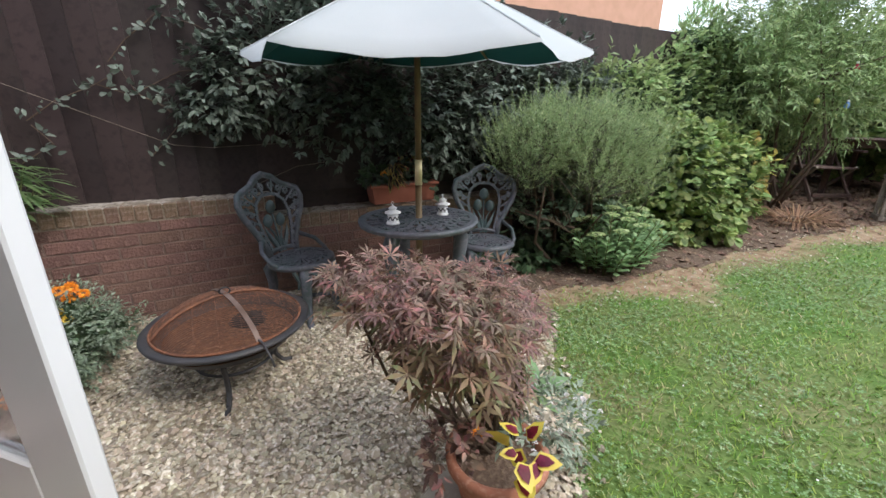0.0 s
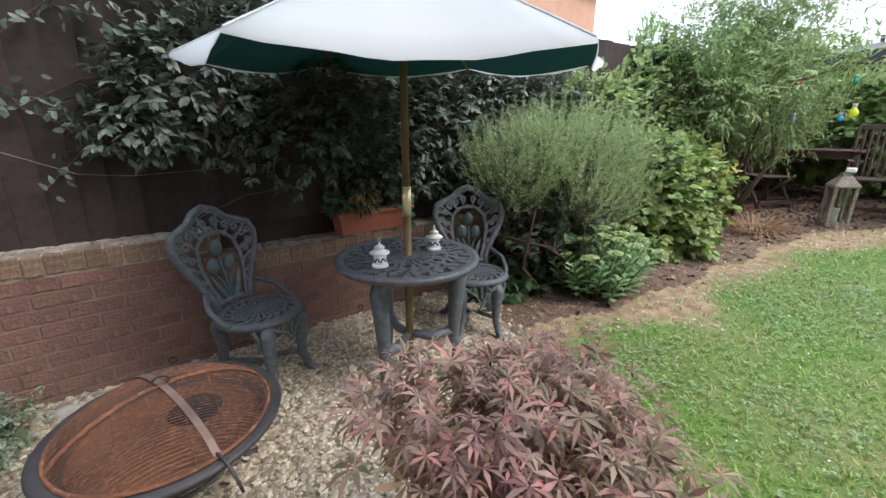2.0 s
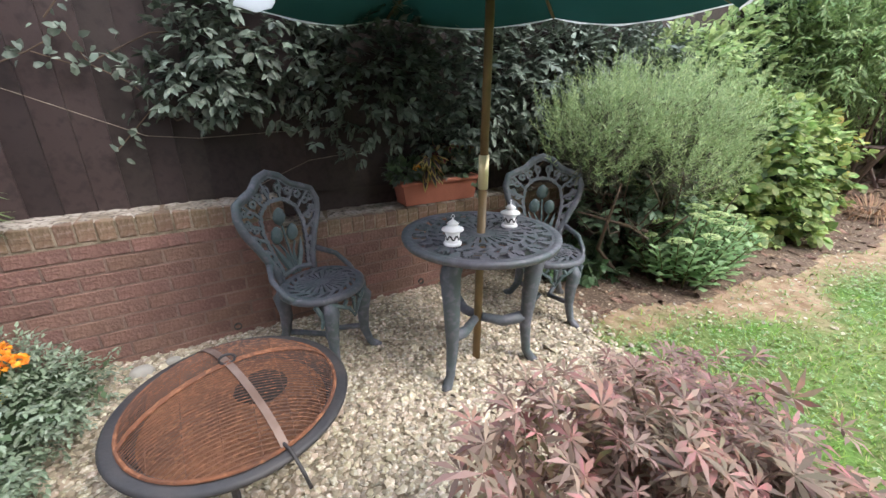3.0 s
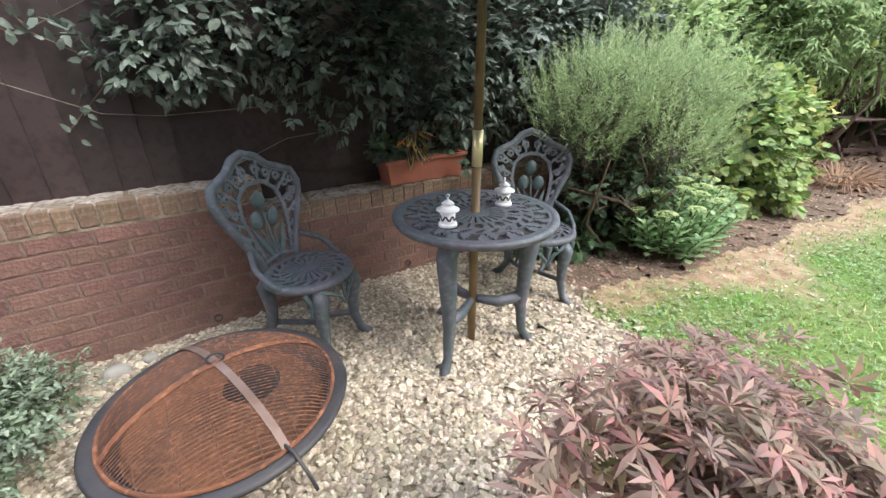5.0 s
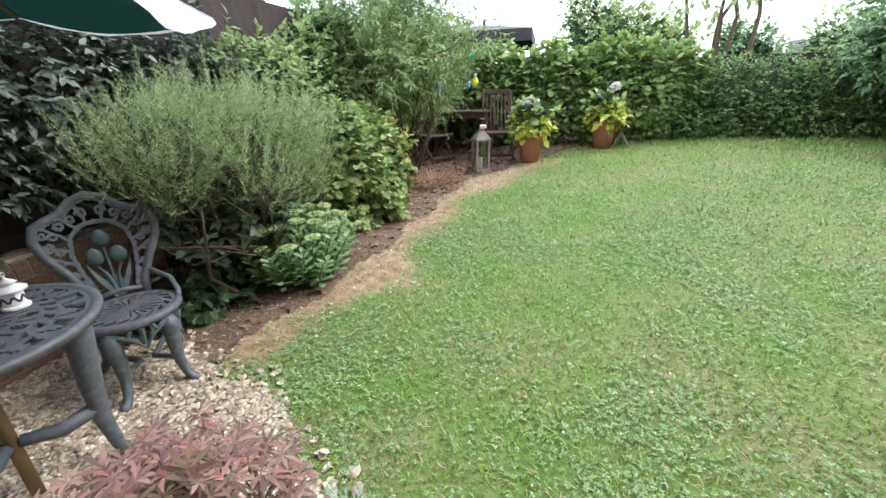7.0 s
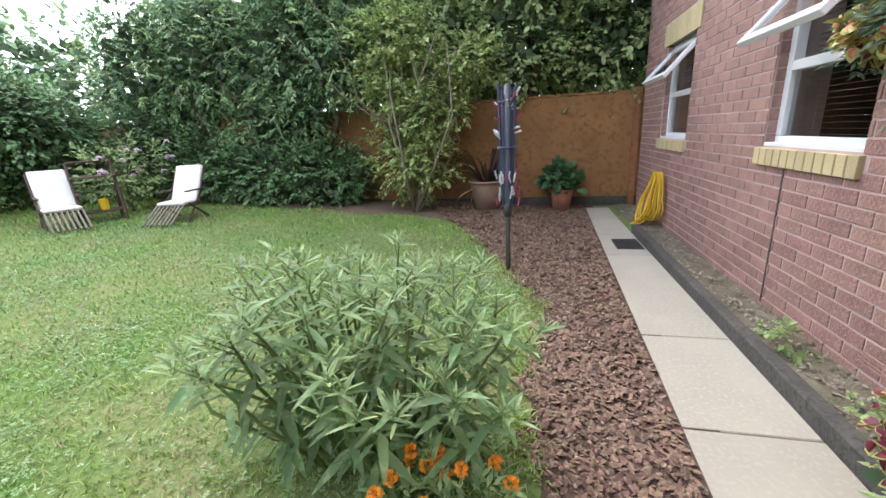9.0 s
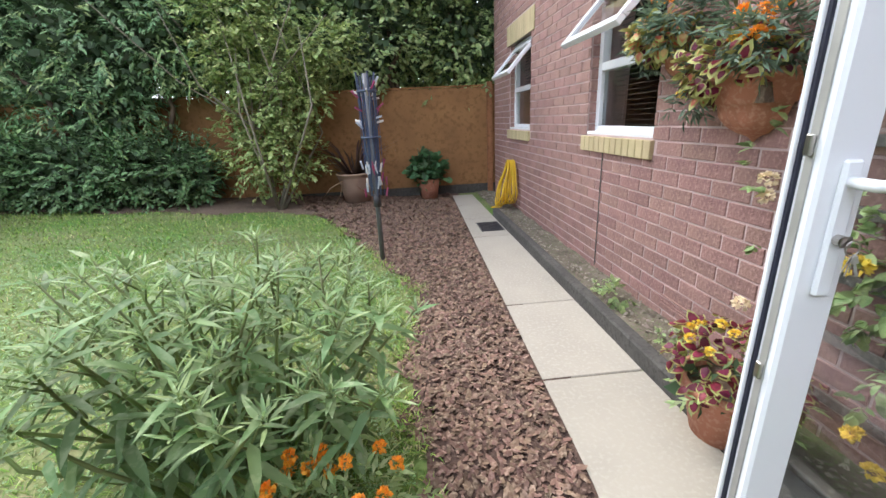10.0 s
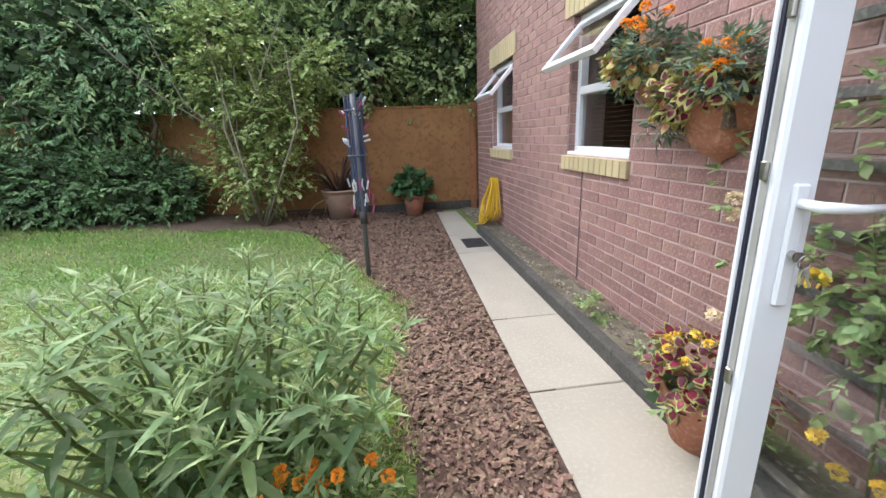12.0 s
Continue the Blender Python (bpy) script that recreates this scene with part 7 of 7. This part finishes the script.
for i, (nm, x, y, R, h, m) in enumerate(dt):
    t = plant(nm, x, y, 0, "broad green tree beyond the end hedge", "tree")
    bush(t, 250 + i, [(0, 0, h * 0.75, R, R, h * 0.38), (R * 0.4, R * 0.4, h * 0.9, R * 0.6, R * 0.6, h * 0.3), (-R * 0.5, -R * 0.3, h * 0.65, R * 0.6, R * 0.6, h * 0.3)], 2600, 0.22, m, T_leaf(0.6), core=M_L_CORE)
    part("trunk", tube(bmesh.new(), [(0, 0, 0), (0.1, 0, h * 0.8)], [0.18, 0.07], 7), M_TWIG, t)
bt2 = plant("bare_tree", 13.5, -3.7, 0.2, "sparse tall tree with few leaves beyond the hedge", "tree")
stems(bt2, 260, (0, 0, 0), [(0.2, 1.0, 4.6), (0, 0.3, 5.2), (0.1, -0.6, 5.0), (0.1, -1.3, 4.8), (0.2, -0.2, 4.4)], 0.07, M_TWIG, bend=0.05)
bush(bt2, 261, [(0, 0.2, 4.0, 1.2, 2.2, 1.3)], 700, 0.16, M_L_MID, T_leaf(0.6), lo=0.1)


# ---- loungers ----
def lounger(x, y, rz, label):
    t = thing("sun_lounger", (x, y, Z(x, y)), label, "sun lounger", "wooden loungers with cream cushions", rz=rz)
    for sx in (-0.27, 0.27):
        part("leg", tube(bmesh.new(), [(sx, 0.25, 0), (sx, -0.3, 0.55)], 0.018, 6), M_DWOOD, t)
        part("leg", tube(bmesh.new(), [(sx, -0.35, 0), (sx, 0.15, 0.32)], 0.018, 6), M_DWOOD, t)
        part("armrest", boxes((sx - 0.03, -0.3, 0.52, sx + 0.03, 0.18, 0.545), bev=0.004), M_DWOOD, t)
        part("back_post", tube(bmesh.new(), [(sx, -0.12, 0.28), (sx, -0.52, 0.92)], 0.016, 6), M_DWOOD, t)
    for i in range(8):
        part("footrest_slat", tube(bmesh.new(), [(-0.24 + i * 0.0686, 0.28, 0.30), (-0.24 + i * 0.0686, 0.72, 0.04)], 0.016, 5), M_GWOOD, t)
    part("frame", boxes((-0.27, -0.2, 0.27, 0.27, 0.28, 0.30), bev=0.004), M_DWOOD, t)
    cu = thing("cushion", (x, y, Z(x, y)), "cream padded cushion on the wooden lounger", "cushion", "cream lounger cushions", rz=rz)
    part("seat_pad", boxes((-0.25, -0.2, 0.302, 0.25, 0.28, 0.36), bev=0.02), M_CUSHION, cu)
    bm = bmesh.new()
    box(bm, -0.25, -0.03, 0, 0.25, 0.04, 0.72, bev=0.02, m=Matrix.Translation((0, -0.16, 0.335)) @ Matrix.Rotation(radians(31), 4, "X"))
    part("back_pad", bm, M_CUSHION, cu)
    t.scale = cu.scale = (0.70, 0.70, 0.70)
    return t


lounger(5.95, -3.58, 62, "slatted wooden lounger with cream cushion facing the lawn")
lounger(4.92, -4.25, 12, "reclined wooden lounger with cream cushion on the lawn edge")
sh = thing("plant_stand", (5.9, -4.0, Z(5.9, -4.0)), "dark wooden folding plant stand between the loungers", "plant stand", rz=60)
for sx in (-0.22, 0.22):
    part("post", tube(bmesh.new(), [(sx, 0.15, 0), (sx, -0.05, 0.75)], 0.018, 6), M_DWOOD, sh)
    part("post", tube(bmesh.new(), [(sx, -0.2, 0), (sx, -0.05, 0.45)], 0.018, 6), M_DWOOD, sh)
for z in (0.12, 0.55):
    part("shelf", boxes((-0.23, -0.12, z, 0.23, 0.12, z + 0.02), bev=0.003), M_DWOOD, sh)
part("rail", tube(bmesh.new(), [(-0.22, -0.05, 0.75), (0.22, -0.05, 0.75)], 0.015, 6), M_DWOOD, sh)
yp = thing("yellow_cup", (5.86, -4.02, Z(5.9, -4.0) + 0.14), "bright yellow cup on the plant stand", "cup")
part("cup", lathe(bmesh.new(), [(0, 0), (0.045, 0), (0.055, 0.14), (0.05, 0.14), (0.04, 0.01), (0, 0.01)], 16), M_HOSE, yp)
rb = plant("rose_bush", 6.1, -4.6, Z(6.1, -4.6), "thin rose bush with pale pink flowers behind the stand")
bush(rb, 270, [(0, 0, 0.55, 0.4, 0.7, 0.4)], 900, 0.07, M_L_MID, T_leaf(0.6), lo=0.2)
rr = rng(271)
flower(rb, [(-0.3 + float(rr.uniform(-0.1, 0.1)), float(rr.uniform(-0.7, 0.7)), float(rr.uniform(0.5, 0.95))) for _ in range(14)], 0.045, leafmat("pink_petal", (0.75, 0.6, 0.68), (0.7, 0.5, 0.6)), 272, 18)
stems(rb, 273, (0, 0, 0), [(0, -0.5, 0.8), (0, 0.5, 0.8), (-0.2, 0, 0.9)], 0.01)


# ---- loose ground cover ----
def pebbles(name, seed, n, x0, x1, y0, y1, inside, size, material, label, flat=0.5, long=1.0, hfun=gh, layer=0.012):
    r = rng(seed)
    x, y = r.uniform(x0, x1, n), r.uniform(y0, y1, n)
    k = np.array([inside(a, b) for a, b in zip(x, y)])
    x, y = x[k], y[k]
    n = len(x)
    base = np.array([(1, 0, 0), (0.35, 0.9, 0.1), (-0.75, 0.6, -0.1), (-0.9, -0.45, 0.1), (0.3, -0.85, -0.05), (0.15, 0.05, 1), (-0.2, 0, -0.9)])
    fc = [(0, 1, 5), (1, 2, 5), (2, 3, 5), (3, 4, 5), (4, 0, 5)]
    s = size * r.uniform(0.55, 1.25, n)
    a = r.uniform(0, 6.28, n)
    ti, tj = r.normal(size=n) * 0.35, r.normal(size=n) * 0.35
    B = base[None] * (1 + r.uniform(-0.25, 0.25, (n, 7, 3)))
    B = B * np.array([long, 1 / max(long, 1) ** 0.5, flat])
    ca, sa = np.cos(a)[:, None], np.sin(a)[:, None]
    X = B[..., 0] * ca - B[..., 1] * sa
    Y = B[..., 0] * sa + B[..., 1] * ca
    Zz = B[..., 2] + X * ti[:, None] + Y * tj[:, None]
    z = np.array([hfun(float(p), float(q)) for p, q in zip(x, y)]) + layer * r.uniform(0.3, 1.0, n)
    co = np.stack([x[:, None] + X * s[:, None], y[:, None] + Y * s[:, None], z[:, None] + Zz * s[:, None]], -1)
    me = bpy.data.meshes.new(name)
    me.vertices.add(n * 7)
    me.vertices.foreach_set("co", co.reshape(-1))
    loops = (np.array(fc).reshape(-1)[None] + (np.arange(n) * 7)[:, None]).reshape(-1)
    me.loops.add(len(loops))
    me.loops.foreach_set("vertex_index", loops.astype(np.int32))
    me.polygons.add(n * 5)
    me.polygons.foreach_set("loop_start", (np.arange(n * 5) * 3).astype(np.int32))
    me.update(calc_edges=True)
    me.materials.append(material)
    ob = new(name, me)
    return tagged(ob, label, kind="stuff")


M_GRIT = mat("grit", (0.30, 0.26, 0.21), 0.9, rgb2=(0.15, 0.12, 0.09), island=0.4)


def gravel_in(x, y):
    return in_gravel(x - 0.03 * math.sin(y * 23), y) or (in_gravel(x - 0.12, y) and math.sin(x * 57) * math.sin(y * 61) > 0.5)


pebbles("gravel", 300, 60000, -1.9, 2.2, 0.5, 2.85, gravel_in, 0.0135, M_STONE, "pale cream angular gravel stones")
pebbles("gravel_large", 301, 2500, -1.9, 2.2, 0.5, 2.85, gravel_in, 0.021, M_STONE, "larger pale gravel stones", layer=0.02)
pebbles("bark_chips", 302, 60000, -0.35, 2.6, -6.15, -0.5, lambda x, y: in_bark(x - 0.04 * math.sin(y * 19), y) and x > PL_EDGE(y) + 0.015, 0.0135, M_CHIP, "red-brown bark chips", flat=0.28, long=1.5, layer=0.02)
pebbles("bark_litter", 303, 24000, 1.8, 8.8, -1.5, 3.0, lambda x, y: in_bed(x, y) and (x > 5.0 or math.sin(x * 31) > 0.3), 0.022, M_CHIP, "bark and dead leaf litter", flat=0.25, long=1.6)
pebbles("wall_grit", 304, 2600, -0.95, -0.69, -6.0, -0.2, lambda x, y: math.sin(x * 40 + y * 9) > -0.7, 0.010, M_GRIT, "grit between sleeper and wall", hfun=lambda x, y: 0.18)
pebbles("crumbs", 305, 1500, 1.4, 6.3, 0.8, 2.4, lambda x, y: earth(x, y) > 0.3, 0.011, M_STONE, "small stones and crumbs on bare earth", layer=0.006)
for x, y, s in ((-0.42, 2.72, 0.055), (-0.3, 2.75, 0.035), (-0.66, 2.66, 0.045)):
    st_ = thing("cobble", (x, y, 0.05), "smooth grey round stone on gravel by the wall", "stone")
    bm = bmesh.new()
    bmesh.ops.create_icosphere(bm, subdivisions=2, radius=s)
    for v in bm.verts:
        v.co = Vector((v.co.x, v.co.y * 0.8, v.co.z * 0.62)) * (1 + 0.12 * noise.noise(v.co * 20))
    part("stone", bm, mat("cobble_stone", (0.42, 0.40, 0.36), 0.8, scale=14, bump=0.2), st_, smooth=True)


def lawn_points(r, n, x0, x1, y0, y1):
    x, y = r.uniform(x0, x1, n), r.uniform(y0, y1, n)
    keep = []
    e = []
    for a, b in zip(x.tolist(), y.tolist()):
        ok = not (in_gravel(a + 0.02, b) or in_bark(a - 0.05, b) or (-0.98 < a < -0.05 + 0.034 * b and b < 0.5) or in_back(a, b) or (in_bed(a, b) and a > 1.9) or b < -6.1 or b > 2.0 or (a < -0.05 and b > -0.5))
        keep.append(ok)
        e.append(earth(a, b) if ok else 1)
    e = np.array(e)
    keep = np.array(keep) & (r.uniform(0, 1, n) > e * 0.88)
    x, y = x[keep], y[keep]
    z = np.array([gh(a, b) for a, b in zip(x.tolist(), y.tolist())])
    return np.stack([x, y, z], 1)


def patchy(p, s, ph=0.0):
    return np.sin(p[:, 0] * s + ph + 1.5 * np.sin(p[:, 1] * s * 0.8)) * np.sin(p[:, 1] * s * 1.1 + ph * 2 + np.sin(p[:, 0] * s * 0.6))


r = rng(310)
p = lawn_points(r, 330000, -0.3, 8.2, -5.6, 2.0)
dist = np.hypot(p[:, 0] - 0.5, p[:, 1])
p = p[r.uniform(size=len(p)) < np.clip(1.6 / (0.6 + dist), 0.16, 1.0)]
dist = np.hypot(p[:, 0] - 0.5, p[:, 1])
a = r.uniform(0, 6.28, len(p))
d = np.stack([np.cos(a) * 0.8, np.sin(a) * 0.8, r.uniform(0.4, 1.4, len(p))], 1)
scatter("grass", T_blade(0.14, -0.2), p, d, np.stack([-np.cos(a), -np.sin(a), 0.5 + 0 * a], 1), (0.027 + 0.003 * dist) * r.uniform(0.6, 1.3, len(p)), M_GRASS, None, "short green grass blades", "stuff")
p = lawn_points(r, 150000, 0.2, 6.0, -4.0, 2.0)
p = p[0.5 * patchy(p, 1.7) + 0.5 * patchy(p, 4.3, 1) + 0.4 * patchy(p, 11.3, 2) + r.normal(size=len(p)) * 0.55 > 0.15]
p[:, 2] += 0.012 + 0.012 * r.uniform(size=len(p))
a = r.uniform(0, 6.28, len(p))
scatter("clover", T_clover(), p, np.stack([np.cos(a), np.sin(a), 0.2 * np.sin(3 * a)], 1), np.array([0, 0, 1.0]) + r.normal(size=p.shape) * 0.3, 0.0165 * r.uniform(0.6, 1.35, len(p)), M_CLOVER, None, "patches of clover in the lawn", "stuff")
y = r.uniform(-4.6, -0.5, 5200)
x = np.array([bark_edge(v) for v in y.tolist()]) + r.normal(size=len(y)) * 0.035 + 0.01
k = r.uniform(size=len(y)) < 0.55 + 0.45 * np.sin(y * 9 + np.sin(y * 23))
x, y = x[k], y[k]
a = r.uniform(0, 6.28, len(x))
scatter("grass_fringe", T_blade(0.13, -0.3), np.stack([x, y, np.array([gh(u, v) for u, v in zip(x.tolist(), y.tolist())])], 1), np.stack([np.cos(a) * 0.8, np.sin(a) * 0.8, r.uniform(0.3, 1.3, len(x))], 1), np.stack([-np.cos(a), -np.sin(a), 0.5 + 0 * a], 1), 0.045 * r.uniform(0.5, 1.3, len(x)), M_GRASS, None, "loose grass tufts spilling onto the bark", "stuff")
p = lawn_points(r, 1500, 0.8, 7.5, -5.0, 2.0)
p[:, 2] += 0.03
scatter("daisies", T_round(6), p[:90], np.tile([1.0, 0, 0.1], (90, 1)), np.tile([0, 0, 1.0], (90, 1)), 0.009, M_WPETAL, None, "small white clover flowers in the lawn", "stuff")
r = rng(320)
for x, y, s, nm in ((-0.80, -2.02, 0.09, "weed"), (-0.80, -2.2, 0.05, "weed"), (-0.82, -1.55, 0.05, "weed")):
    t = plant("weed", x, y, 0.18, "small green weed at the wall foot" if x < -0.5 else "small green weed at the path edge", "weed")
    bush(t, int(400 + 100 * s), [(0, 0, s * 0.7, s, s, s * 0.8)], 90, s * 0.5, M_L_MID, T_leaf(0.6), zmin=0, lo=0.2)


# ---- bricks ----
def brick_mesh(name, l, d, h, material, seed=0):
    bm = boxes((0, 0, 0, l, d, h), bev=0.003)
    rr = rng(seed)
    for v in bm.verts:
        v.co += Vector(rr.uniform(-0.0012, 0.0012, 3))
    me = bpy.data.meshes.new(name)
    bm.to_mesh(me)
    bm.free()
    me.materials.append(material)
    return me


gw = tagged(new("garden_wall"), "low red-brown brick garden wall with upright coping bricks", kind="structure")
gw.location = (0, 2.85, 0)
x0w, x1w = -2.5, 2.35
XS = 0.30
part("mortar_core", boxes((x0w, 0.0035, 0.0, XS, 0.16, 0.74), (XS, 0.0035, 0.0, x1w, 0.16, 0.60)), M_MORTAR_LOW, gw)
full = brick_mesh("brick", 0.204, 0.05, 0.0635, M_BRICK_LOW, 1)
r = rng(330)
for c in range(9):
    z = 0.660 - 0.0725 * (c + 1) + 0.0045
    end = XS if c < 2 else x1w
    x = -0.133 + 0.0045 - 0.2135 * 12 + (0.1068 if c % 2 else 0)
    while x < end - 0.05:
        a, b = max(x, x0w), min(x + 0.204, end)
        if b - a > 0.03:
            me = full if b - a > 0.2035 else brick_mesh("brick", b - a, 0.05, 0.0635, M_BRICK_LOW, c)
            ob = put("brick", me, gw)
            ob.location = (a, float(r.uniform(-0.0025, 0.0015)), z)
        x += 0.2135
sol = [brick_mesh("coping_brick", 0.0625, 0.215, 0.086, M_SOLDIER, 7 + i) for i in range(4)]
x = 0.0435 - 0.0697 * 36
i = 0
while x < x1w - 0.06:
    ob = put("coping_brick", sol[i % 4], gw)
    ob.location = (x, -0.006 + float(r.uniform(-0.004, 0.003)), (0.666 if x < XS - 0.03 else 0.519) + float(r.uniform(-0.004, 0.003)))
    ob.rotation_euler = (0, float(r.uniform(-0.02, 0.02)), float(r.uniform(-0.01, 0.01)))
    x += 0.0697
    i += 1
M_CMORT = mat("weathered_mortar", (0.33, 0.27, 0.21), 1.0, rgb2=(0.16, 0.13, 0.09), scale=15, bump=0.8)
part("coping_mortar", boxes((x0w, -0.001, 0.655, XS, 0.206, 0.7495), (XS, -0.001, 0.51, x1w, 0.206, 0.6025)), M_CMORT, gw)
bm = bmesh.new()
for a, b, zc in ((x0w, XS, 0.748), (XS, 2.1, 0.601)):
    n_ = int((b - a) / 0.03)
    rows = [[bm.verts.new((a + (b - a) * i / n_, y_ + (0.008 * noise.noise(Vector((i * 0.9, y_ * 40, 3))) if k == 1 else 0), zc + dz + 0.010 * noise.noise(Vector((i * 0.7, y_ * 30, zc))) * (k > 0))) for i in range(n_ + 1)] for k, (y_, dz) in enumerate(((0.004, -0.006), (0.022, 0.004), (0.06, 0.009), (0.205, 0.006)))]
    for p_, q_ in zip(rows, rows[1:]):
        for i in range(n_):
            bm.faces.new((p_[i], p_[i + 1], q_[i + 1], q_[i]))
part("top_mortar", bm, mat("pale_flaking_mortar", (0.46, 0.41, 0.36), 1.0, rgb2=(0.22, 0.18, 0.14), rgb3=(0.10, 0.08, 0.065), scale=9, fine=45, bump=1.0), gw, "pale flaking mortar along the coping top")
for p_ in gw.children:
    if p_.name.startswith("coping_mortar"):
        p_.location.z = -0.003
for px_, w in ((0.0, 0.022), (1.10, 0.018)):
    part("weep_pipe", lathe(bmesh.new(), [(0.014, 0), (0.020, 0), (0.020, 0.02), (0.014, 0.02), (0.014, 0)], 16, Matrix.Translation((px_, -0.012, 0.10)) @ Matrix.Rotation(radians(-90), 4, "X")), M_TIMBER, gw)

hw = tagged(new("house_brickwork"), "pinkish red stretcher bond house brickwork", kind="structure")
hw.location = (HX, 0, 0)
VB = [(wy0 - 0.045, wy1 + 0.045, wz0 - 0.12, wz0) for wy0, wy1, wz0, wz1 in WINS] + [(wy0 - 0.10, wy1 + 0.10, wz1, wz1 + 0.22) for wy0, wy1, wz0, wz1 in WINS]
hfull = brick_mesh("brick", 0.0125, 0.2125, 0.066, M_BRICK, 21)
cache = {}
nobj = 0
jv, jf = [], []


def clear(a, b, z):
    """The pieces of the stretch a to b at height z that no opening takes."""
    segs = [(a, b)]
    for h in HOLES + VB:
        if h[2] < z + 0.033 < h[3]:
            nx = []
            for s in segs:
                if s[1] <= h[0] or s[0] >= h[1]:
                    nx.append(s)
                else:
                    if s[0] < h[0]:
                        nx.append((s[0], h[0] - 0.001))
                    if s[1] > h[1]:
                        nx.append((h[1] + 0.001, s[1]))
            segs = nx
    return [s for s in segs if s[1] - s[0] > 0.02]


c = 0
z = 0.0755
while z < 5.1:
    y = -6.179 - (0.11125 if c % 2 else 0.0)
    while y < 1.8:
        for a, b in (clear(max(y, -6.02), min(y + 0.2125, 1.84), z) if y + 0.2125 > -6.0 else []):
            if nobj < 300 and -2.7 < a < -0.8 and z < 1.95 and (c * 7 + int(a * 40)) % 10 < 9:
                L = round(b - a, 3)
                if L > 0.212:
                    me = hfull
                else:
                    me = cache.setdefault(L, None) or brick_mesh("brick", 0.0125, L, 0.066, M_BRICK, int(L * 1000))
                    cache[L] = me
                ob = put("brick", me, hw)
                ob.location = (-0.0115 + float(r.uniform(-0.001, 0.001)), a, z)
                nobj += 1
            else:
                k = len(jv)
                o = float(r.uniform(-0.001, 0.001))
                jv += [(-0.012, a, z), (-0.012, b, z), (-0.012, b, z + 0.066), (-0.012, a, z + 0.066), (o, a + 0.002, z + 0.002), (o, b - 0.002, z + 0.002), (o, b - 0.002, z + 0.064), (o, a + 0.002, z + 0.064)]
                jf += [(k + 4, k + 5, k + 6, k + 7), (k, k + 1, k + 5, k + 4), (k + 1, k + 2, k + 6, k + 5), (k + 2, k + 3, k + 7, k + 6), (k + 3, k, k + 4, k + 7)]
        y += 0.2225
    z += 0.0748
    c += 1
tagged(put("brick_courses", mesh_of("brick_courses", jv, jf, M_BRICK_J), hw), "further bricks of the house wall", kind="stuff")
# returns of the window openings
for wy0, wy1, wz0, wz1 in WINS:
    for yy_, dd_ in ((wy0, 1), (wy1, -1)):
        q = wz0
        rt = tagged(new("window_reveal"), "brick return of a window opening", kind="structure")
        rt.location = (HX, yy_, 0)
        while q < wz1 - 0.03:
            ob = put("brick", cache.setdefault("rv", None) or brick_mesh("brick", 0.10, 0.008, 0.066, M_BRICK, 33), rt)
            cache["rv"] = ob.data
            ob.location = (-0.112, 0 if dd_ > 0 else -0.008, q)
            q += 0.075
